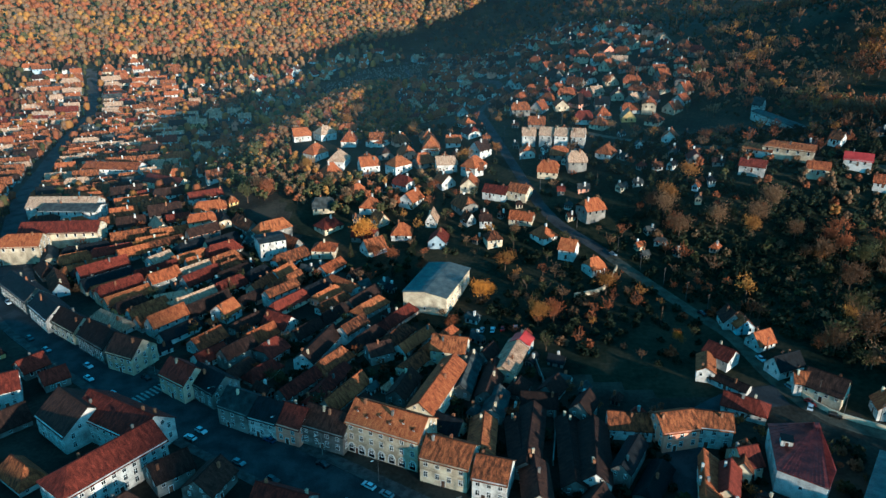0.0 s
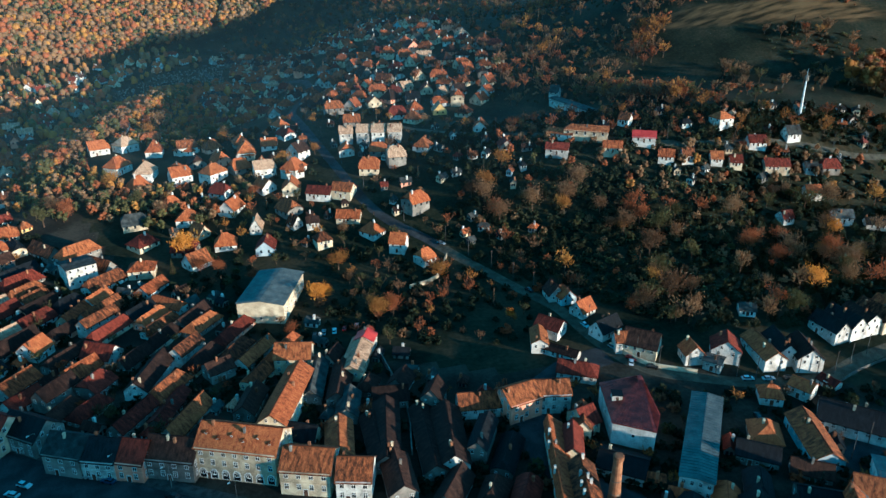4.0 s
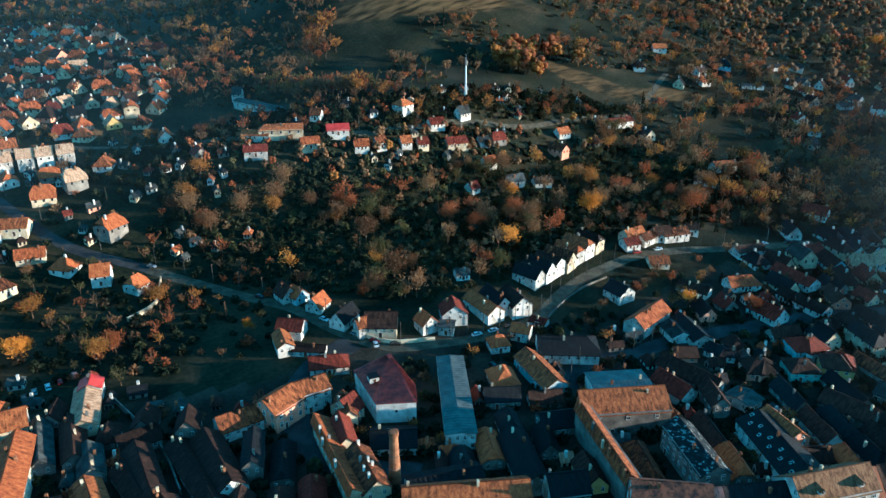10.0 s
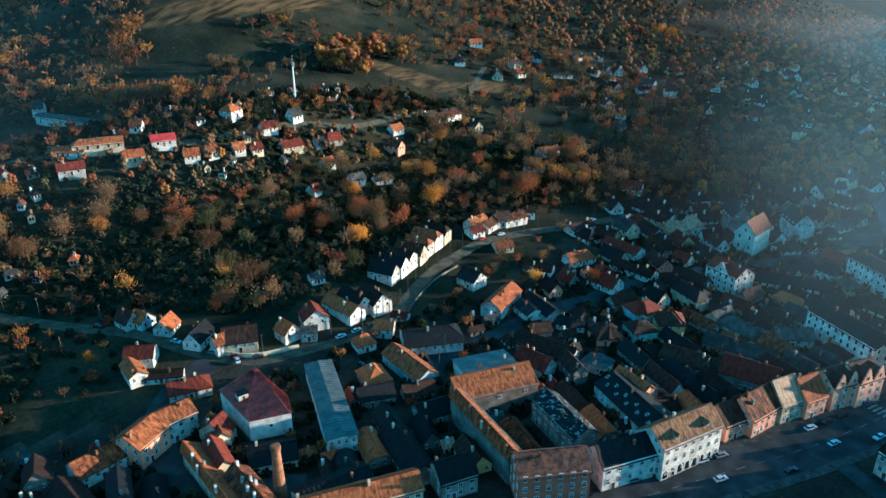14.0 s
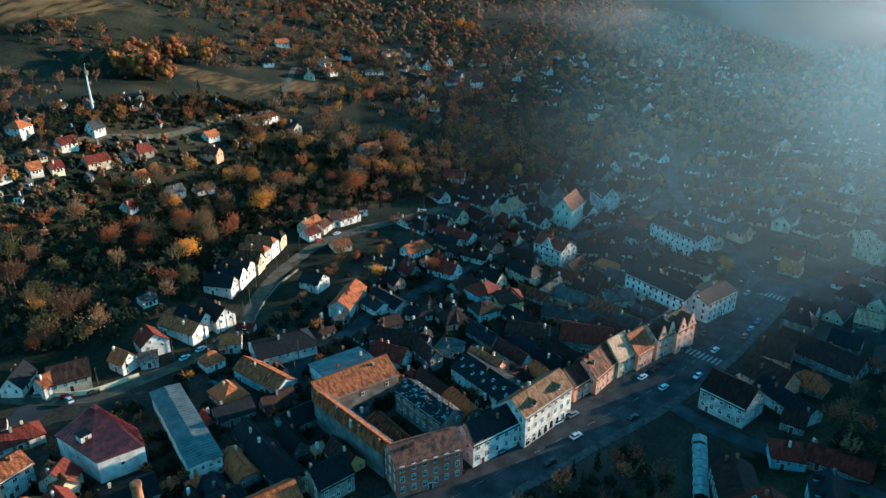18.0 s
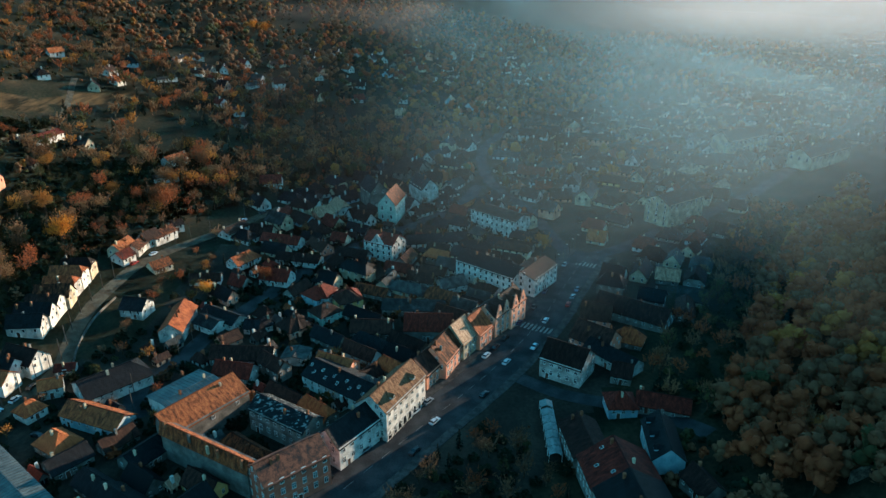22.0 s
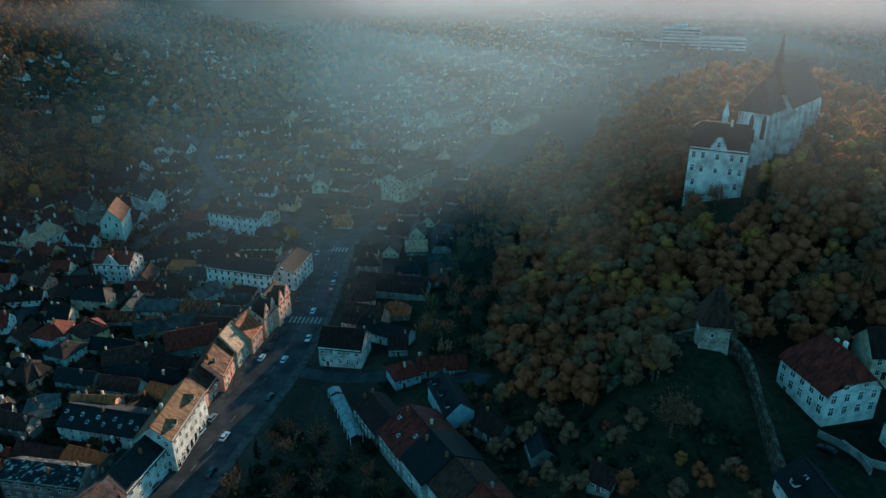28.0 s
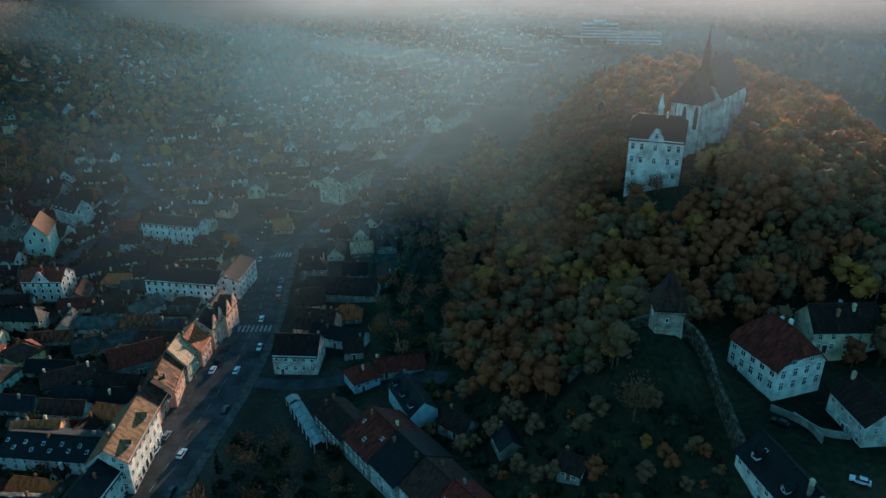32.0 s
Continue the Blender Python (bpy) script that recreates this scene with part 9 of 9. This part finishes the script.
def zebra(at, name="zebra_crossing"):
    k = min(range(1, len(main_line) - 1), key=lambda i: (main_line[i] - Vector((*at, 0))).length)
    p, d = main_line[k], (main_line[k + 1] - main_line[k - 1]).normalized()
    s = Vector((-d.y, d.x, 0))
    top = new(name)
    tagged(top, "white striped pedestrian crossing on asphalt", "crossing", kind="structure")
    for i in range(9):
        c = p + s * (-5.6 + 1.4 * i)
        z = float(land(c.x, c.y)) + 0.075
        v = [(c + d * a + s * b) for a, b in ((-2, -0.35), (2, -0.35), (2, 0.35), (-2, 0.35))]
        sub("stripe", mesh_of("stripe", [(q.x, q.y, z) for q in v], [(0, 1, 2, 3)], [PAINT]), top)


for at in ((-85, 170), (180, -6), (233, -29)):
    zebra(at)
quads = []
for k in range(len(main_line) - 1):
    if main_line[k].x < 50:
        continue
    a, b = main_line[k], main_line[k + 1]
    d = (b - a).normalized()
    s = Vector((-d.y, d.x, 0)) * 0.06
    e = a + (b - a) * 0.5
    z = float(land(a.x, a.y)) + 0.08
    quads.append([(q.x, q.y, z) for q in (a - s, e - s, e + s, a + s)])
marks("lane_line", quads, "broken white centre line of the main street")

# lamp posts and wooden poles
def street_lamp(x, y, turn):
    th = new("street_lamp")
    th.matrix_world = pose(x, y, float(land(x, y)), 0, 0, turn) @ Matrix.Diagonal((1 / K, 1 / K, 1 / K, 1))
    tagged(th, "tall grey metal street lamp with curved arm", "street lamp", "street lamps")
    sub("pole", shared("lamp_pole", lambda: mesh_of("pole", *shaft([(0.1, -0.3), (0.08, 4), (0.06, 8.2)], 6), [WALL_GREY])), th)
    sub("arm", shared("lamp_arm", lambda: mesh_of("arm", *boxes([(0, -0.04, 8.1, 1.8, 0.04, 8.2)]), [WALL_GREY])), th)
    sub("lamp_head", shared("lamp_head", lambda: mesh_of("lamp_head", *lathe4([(0.1, 0.08, 8.0), (0.4, 0.16, 8.08), (0.35, 0.12, 8.22)]), [TRIM])), th, pose(1.9, 0, 0))


def utility_pole(x, y, turn):
    th = new("utility_pole")
    th.matrix_world = pose(x, y, float(land(x, y)), 0, 0, turn) @ Matrix.Diagonal((1 / K, 1 / K, 1 / K, 1))
    tagged(th, "pale concrete utility pole with cross arm", "pole", "utility poles")
    sub("pole", shared("util_pole", lambda: mesh_of("pole", *shaft([(0.16, -0.3), (0.11, 8.5)], 6), [PAVING])), th)
    sub("cross_arm", shared("util_arm", lambda: mesh_of("cross_arm", *boxes([(-0.9, -0.06, 7.9, 0.9, 0.06, 8.05)]), [WOOD])), th)


for k, p in enumerate(along(MAIN, 28)):
    if -160 < p.x < 330:
        street_lamp(p.x + 5.0, p.y + 6.3, 215)
for line in (LANE, UPPER, CROSS, VALLEY):
    for p in along(line, 30)[:-1]:
        if p.y < 500:
            utility_pole(p.x + 3.2, p.y + 1.5, 30)

# ---- graves on the far slope ----
rng = random.Random(9)
spec = []
while len(spec) < 520:
    x, y = rng.uniform(-120, -20), rng.uniform(630, 800)
    if inside(x, y, GRAVES):
        w, h = rng.uniform(0.3, 0.6), rng.uniform(0.7, 1.4)
        z = float(land(x, y))
        spec.append((x - w, y - 0.25, z - 0.3, x + w, y + 0.25, z + h))
v, f = boxes(spec)
tagged(new("gravestones", mesh_of("gravestones", v, f, [WALL_GREY])), "hundreds of pale gravestones on the far slope", "gravestones", kind="stuff")

# ---- trees that stand out ----
BIG = [(-32.8, 273, 16, LEAF_GOLD, "round", "large golden orange tree in a garden"), (-37, 264, 8, LEAF_OLIVE, "fir", "dark conical fir beside the orange tree"), (13.2, 225, 12, LEAF_GOLD, "round", "bushy orange tree behind the hall"), (17, 229, 8, LEAF_GOLD, "round", "bushy orange tree behind the hall"), (37, 210, 11, LEAF_RUSSET, "tall", "russet tree beside the car park"), (74, 196, 5, LEAF_GOLD, "round", "small yellow tree in the orchard"), (205, 30, 10, LEAF_BROWN, "fir", "tall narrow fir beside the town hall"), (107.4, 260.8, 14, LEAF_BROWN, "round", "round crown of bare golden-brown twigs in scrub"), (122.0, 258.9, 14, LEAF_BROWN, "round", "round crown of bare golden-brown twigs in scrub"), (128.2, 188.1, 16, LEAF_BROWN, "round", "round crown of bare golden-brown twigs in scrub"), (140.4, 221.6, 15, LEAF_BROWN, "round", "round crown of bare golden-brown twigs in scrub"), (177.8, 178.0, 13, LEAF_GOLD, "round", "bright orange autumn tree standing out"), (184.7, 233.5, 13, LEAF_BROWN, "round", "round crown of bare golden-brown twigs in scrub"), (89.9, 272.1, 13, LEAF_BROWN, "round", "round crown of bare golden-brown twigs in scrub"), (91.0, 262.1, 11, LEAF_RUSSET, "round", "russet thin-crowned tree above dark scrub"), (178.1, 213.0, 13, LEAF_RUSSET, "round", "russet thin-crowned tree above dark scrub"), (227.1, 176.1, 15, LEAF_GOLD, "round", "bright orange autumn tree standing out"), (239.4, 179.6, 14, LEAF_BROWN, "round", "round crown of bare golden-brown twigs in scrub"), (180.6, 199.9, 12, LEAF_RUSSET, "round", "russet thin-crowned tree above dark scrub"), (197.8, 110.7, 9, LEAF_GOLD, "round", "bright orange autumn tree standing out"), (209.9, 92.7, 10, LEAF_RUSSET, "round", "russet thin-crowned tree above dark scrub"), (218.1, 213.4, 10, LEAF_GOLD, "round", "bright orange autumn tree standing out"), (242.3, -14.1, 10, LEAF_GOLD, "round", "bright orange autumn tree standing out"), (341.9, -62.0, 11, LEAF_GOLD, "round", "bright orange autumn tree standing out"), (612.5, 189.8, 15, LEAF_GOLD, "round", "bright orange autumn tree standing out"), (615.1, 200.5, 13, LEAF_GOLD, "round", "bright orange autumn tree standing out")]
for k, (x, y, h, m, s, lab) in enumerate(BIG):
    tree(x, y, h, m, s, lab, k)
rng = random.Random(33)
kinds = [(LEAF_RUSSET, "round", "russet thin-crowned tree in the wood", 2), (LEAF_BROWN, "round", "brown half-bare tree in the wood", 6), (LEAF_ORANGE, "round", "orange autumn tree in the wood", 1.3), (LEAF_OLIVE, "tall", "olive-yellow slender tree in the wood", 1.2), (LEAF_FIR, "fir", "dark green fir in the wood", 0.8)]
n = 0
while n < 72:
    x, y = rng.uniform(84, 352), rng.uniform(130, 300)
    if inside(x, y, WOOD_A) and not taken(x, y, 2.5) and noise.noise((x * 0.03, y * 0.03, 4.2)) > -0.12:
        m, s, lab, _ = rng.choices(kinds, [q[3] for q in kinds])[0]
        tree(x, y, rng.uniform(8, 15), m, s, lab, n, "trees of the wood below the terrace")
        n += 1
n = 0
while n < 70:
    x, y = rng.uniform(60, 260), rng.uniform(-230, -45)
    if float(land(x, y)) > 8 and not taken(x, y, 4.5):
        m, s, lab, _ = rng.choices(kinds, [q[3] for q in kinds])[0]
        tree(x, y, rng.uniform(9, 14), m, s, lab.replace("in the wood", "on the church hill"), n, "trees of the church hill")
        n += 1
n = 0
while n < 40:
    x, y = rng.uniform(-120, 110), rng.uniform(205, 480)
    if not taken(x, y, 3) and inside(x, y, [(-112, 322), (-60, 262), (-45, 212), (20, 205), (60, 215), (105, 330), (60, 480), (-100, 480)]):
        m, s, lab, _ = rng.choices(kinds, (3, 2, 3.5, 1.5, 0.6))[0]
        tree(x, y, rng.uniform(6, 12), m, s, lab.replace("in the wood", "in a garden"), n, "garden trees")
        n += 1


# trees that stand round the church and hide the foot of the hilltop school
CREST = [(131.7, -178, 13, LEAF_GOLD), (121, -170, 14, LEAF_GOLD), (116, -160, 11, LEAF_RUSSET), (144.2, -226, 12, LEAF_ORANGE), (128, -212, 13, LEAF_GOLD), (134, -196, 12, LEAF_ORANGE), (150, -214, 12, LEAF_RUSSET), (141, -118, 10, LEAF_RUSSET), (133.5, -118.5, 9, LEAF_BROWN), (127, -122, 10, LEAF_RUSSET), (121.5, -128, 9, LEAF_BROWN), (148, -122, 11, LEAF_BROWN), (121, -140, 9, LEAF_RUSSET), (127, -152, 8, LEAF_BROWN), (132, -163, 8, LEAF_RUSSET), (172, -168, 13, LEAF_ORANGE), (180, -176, 14, LEAF_ORANGE), (190, -186, 13, LEAF_RUSSET), (176, -156, 12, LEAF_RUSSET), (186, -166, 12, LEAF_ORANGE), (178, -192, 14, LEAF_BROWN)]
words = {LEAF_GOLD: "golden-leaved", LEAF_RUSSET: "russet", LEAF_ORANGE: "orange", LEAF_BROWN: "brown half-bare"}
for k, (x, y, h, m) in enumerate(CREST):
    tree(x, y, h, m, "tall" if k % 3 == 1 else "round", words[m] + " tree beside the hilltop church", k + 50, "trees on the crest of the church hill")
house(122.5, -150.5, 20.0, 9.0, 6.5, 4.6, 8.2, WALL_GREY, ROOF_GREY, "small grey stone chapel below the church wall", rows=((-1, 2.6, 2),), ends=((-1, 2.8, 1),), chim=0, kind="chapel", door=True)
house(200.0, -199.0, -30.0, 12.0, 8.0, 3.6, 7.0, WALL_CREAM, ROOF_BROWN, "low cream house with brown roof near the church", rows=((-1, 2.0, 3),), ends=((-1, 2.0, 2),), chim=1)


# ---- distance haze put in as thin sheets over the lower valley, thicker down it ----
HAZE_LAYER = bpy.data.materials.new("thin_valley_mist")
HAZE_LAYER.use_nodes = True
n, l = HAZE_LAYER.node_tree.nodes, HAZE_LAYER.node_tree.links
n.remove(n["Principled BSDF"])
geo = n.new("ShaderNodeNewGeometry")


def op(kind, *args):
    m = n.new("ShaderNodeMath")
    m.operation = kind
    for k, a in enumerate(args):
        if isinstance(a, (int, float)):
            m.inputs[k].default_value = a
        else:
            l.new(a, m.inputs[k])
    return m.outputs[0]


def between(value, lo, hi):
    m = n.new("ShaderNodeMapRange")
    m.interpolation_type = "SMOOTHSTEP"
    m.inputs["From Min"].default_value, m.inputs["From Max"].default_value = lo, hi
    l.new(value, m.inputs["Value"])
    return m.outputs[0]


xyz, nz, mp = n.new("ShaderNodeSeparateXYZ"), n.new("ShaderNodeTexNoise"), n.new("ShaderNodeMapping")
mp.inputs["Scale"].default_value, mp.inputs["Rotation"].default_value = (0.0035, 0.008, 0.03), (0, 0, radians(38))
l.new(geo.outputs["Position"], xyz.inputs[0])
l.new(geo.outputs["Position"], mp.inputs["Vector"])
l.new(mp.outputs[0], nz.inputs["Vector"])
nz.inputs["Scale"].default_value, nz.inputs["Detail"].default_value = 1.0, 5
MX, MY, MAZ = -15.0, 15.0, 124.0       # the camera's place, from which the haze thickens, and the valley's heading
ex, ey = op("SUBTRACT", xyz.outputs["X"], K * MX), op("SUBTRACT", xyz.outputs["Y"], K * MY)
away = op("SQRT", op("ADD", op("MULTIPLY", ex, ex), op("MULTIPLY", ey, ey)))
along_valley = op("DIVIDE", op("ADD", op("MULTIPLY", ex, math.sin(radians(MAZ))), op("MULTIPLY", ey, math.cos(radians(MAZ)))), away)
deep = op("MINIMUM", op("MAXIMUM", op("MULTIPLY", op("SUBTRACT", away, K * 210), 1 / (K * 500)), 0.0), 1.0)
thick = op("ADD", op("MULTIPLY", between(along_valley, 0.74, 1.0), 0.12), 0.04)
wisps = op("ADD", op("MULTIPLY", between(nz.outputs[0], 0.4, 0.66), 1.7), 0.25)
amount = op("MINIMUM", op("MULTIPLY", op("MULTIPLY", deep, thick), wisps), 0.9)
fade = between(along_valley, 0.5, 0.92)
amount = op("MULTIPLY", amount, fade)
clear, white, through_it, body, layer = n.new("ShaderNodeBsdfTransparent"), n.new("ShaderNodeBsdfDiffuse"), n.new("ShaderNodeBsdfTranslucent"), n.new("ShaderNodeMixShader"), n.new("ShaderNodeMixShader")
# warm colour stands in for sunlight that does not reach these layers
for k in (white, through_it):
    k.inputs["Color"].default_value = (0.92, 0.62, 0.48, 1)
body.inputs[0].default_value = 0.35
l.new(white.outputs[0], body.inputs[1])
l.new(through_it.outputs[0], body.inputs[2])
l.new(amount, layer.inputs[0])
l.new(clear.outputs[0], layer.inputs[1])
l.new(body.outputs[0], layer.inputs[2])
l.new(layer.outputs[0], n["Material Output"].inputs["Surface"])
for lift in (14.0, 18.0, 23.0):
    v, f = [], []
    for i in range(36):
        r = 212 * 1.05 ** i
        for k in range(41):
            a = radians(40 + 150 * k / 40)
            x, y = MX + r * math.sin(a), MY + r * math.cos(a)
            v.append((x, y, min(float(land(x, y)), 6 + 200 * max(0, 0.6 - k / 40)) + lift))
    for i in range(35):
        for k in range(40):
            q = 41 * i + k
            f.append((q, q + 41, q + 42, q + 1))
    tagged(new("valley_mist", mesh_of("valley_mist", v, f, [HAZE_LAYER], smooth=True)), "thin pale sheet of distance haze over the lower valley", "mist", kind="stuff")

# ---- sunlit haze put over the valley as upright sheets the low sun shines through ----
def haze(r, az, edge, full, low, high, most, colour, facing=False):
    """A veil at distance r, thickest towards az, thinning out to the sides and downwards."""
    global n, l
    m = bpy.data.materials.new("sunlit_haze")
    m.use_nodes = True
    n, l = m.node_tree.nodes, m.node_tree.links
    n.remove(n["Principled BSDF"])
    geo, xyz, nz, mp = n.new("ShaderNodeNewGeometry"), n.new("ShaderNodeSeparateXYZ"), n.new("ShaderNodeTexNoise"), n.new("ShaderNodeMapping")
    mp.inputs["Scale"].default_value = (0.006, 0.006, 0.016)
    l.new(geo.outputs["Position"], xyz.inputs[0])
    l.new(geo.outputs["Position"], mp.inputs["Vector"])
    l.new(mp.outputs[0], nz.inputs["Vector"])
    nz.inputs["Scale"].default_value, nz.inputs["Detail"].default_value = 1.0, 3
    ex, ey = op("SUBTRACT", xyz.outputs["X"], K * MX), op("SUBTRACT", xyz.outputs["Y"], K * MY)
    side = op("DIVIDE", op("ADD", op("MULTIPLY", ex, math.sin(radians(az))), op("MULTIPLY", ey, math.cos(radians(az)))), K * r)
    thick = op("MULTIPLY", between(side, math.cos(radians(edge)), math.cos(radians(full))), between(xyz.outputs["Z"], low, high))
    amount = op("MULTIPLY", op("MULTIPLY", thick, op("ADD", op("MULTIPLY", nz.outputs[0], 0.9), 0.55)), most)
    clear, through_it, layer = n.new("ShaderNodeBsdfTransparent"), n.new("ShaderNodeBsdfDiffuse" if facing else "ShaderNodeBsdfTranslucent"), n.new("ShaderNodeMixShader")
    through_it.inputs["Color"].default_value = colour
    l.new(amount, layer.inputs[0])
    l.new(clear.outputs[0], layer.inputs[1])
    l.new(through_it.outputs[0], layer.inputs[2])
    l.new(layer.outputs[0], n["Material Output"].inputs["Surface"])
    v, f = [], []
    for k in range(41):
        a = radians(az - edge + 2 * edge * k / 40)
        for j in range(13):
            v.append((MX + r * math.sin(a), MY + r * math.cos(a), 18 + 9 * j))
    for k in range(40):
        for j in range(12):
            q = 13 * k + j
            f.append((q, q + 13, q + 14, q + 1))
    tagged(new("sunlit_haze", mesh_of("sunlit_haze", v, f, [m], smooth=True)), "thin veil of sunlit haze hanging over the valley", "haze", kind="stuff")


haze(150, 103, 26, 4, 20.0, 110.0, 0.044, (0.56, 0.8, 0.92, 1))
haze(140, 127, 34, 0, 70.0, 122.0, 0.054, (0.7, 0.79, 0.88, 1))
# this one lays blue haze over the shaded north to lighten it
haze(232, -4, 52, 0, 24.0, 100.0, 0.012, (0.45, 0.75, 1.0, 1), True)

# ---- backdrop at the valley's end, far behind everything, glowing by itself as bright haze ----
HAZE_GLOW = bpy.data.materials.new("sunlit_distance")
HAZE_GLOW.use_nodes = True
n, l = HAZE_GLOW.node_tree.nodes, HAZE_GLOW.node_tree.links
n.remove(n["Principled BSDF"])
geo, xyz, nz, mp = n.new("ShaderNodeNewGeometry"), n.new("ShaderNodeSeparateXYZ"), n.new("ShaderNodeTexNoise"), n.new("ShaderNodeMapping")
mp.inputs["Scale"].default_value = (0.004, 0.004, 0.016)
l.new(geo.outputs["Position"], xyz.inputs[0])
l.new(geo.outputs["Position"], mp.inputs["Vector"])
l.new(mp.outputs[0], nz.inputs["Vector"])
nz.inputs["Scale"].default_value, nz.inputs["Detail"].default_value = 1.0, 4
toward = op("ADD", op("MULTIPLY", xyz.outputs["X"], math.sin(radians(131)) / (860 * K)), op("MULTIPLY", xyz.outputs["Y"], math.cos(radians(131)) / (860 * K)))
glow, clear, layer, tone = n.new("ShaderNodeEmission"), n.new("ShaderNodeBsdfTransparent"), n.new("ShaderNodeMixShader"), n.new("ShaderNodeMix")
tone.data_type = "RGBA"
# warm tint on the sun's side is painted into the glow
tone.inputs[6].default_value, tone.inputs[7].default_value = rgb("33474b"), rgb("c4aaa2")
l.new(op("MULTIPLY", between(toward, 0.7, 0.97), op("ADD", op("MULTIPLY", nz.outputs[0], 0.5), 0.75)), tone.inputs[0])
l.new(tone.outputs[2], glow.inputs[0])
# the brightness is emitted here, not caught from the sun
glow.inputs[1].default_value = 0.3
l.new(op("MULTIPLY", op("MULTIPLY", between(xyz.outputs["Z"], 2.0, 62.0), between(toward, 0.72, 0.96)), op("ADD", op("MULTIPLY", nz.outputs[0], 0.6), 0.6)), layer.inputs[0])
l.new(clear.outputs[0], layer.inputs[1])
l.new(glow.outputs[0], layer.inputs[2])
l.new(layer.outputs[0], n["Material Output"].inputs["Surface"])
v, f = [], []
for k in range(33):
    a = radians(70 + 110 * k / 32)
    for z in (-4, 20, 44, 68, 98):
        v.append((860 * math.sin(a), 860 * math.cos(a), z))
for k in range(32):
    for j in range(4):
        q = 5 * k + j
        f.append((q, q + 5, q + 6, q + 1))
tagged(new("backdrop", mesh_of("backdrop", v, f, [HAZE_GLOW], smooth=True)), "glowing backdrop for the bright haze at the valley's end", "backdrop", kind="structure")

# ---- the plan built up to full size ----
for ob in list(scene.objects):
    if ob.parent is None and ob.type == "MESH":
        ob.data.transform(Matrix.Scale(K, 4))
    elif ob.parent is None and ob.type == "EMPTY":
        ob.matrix_world = Matrix.Scale(K, 4) @ ob.matrix_basis
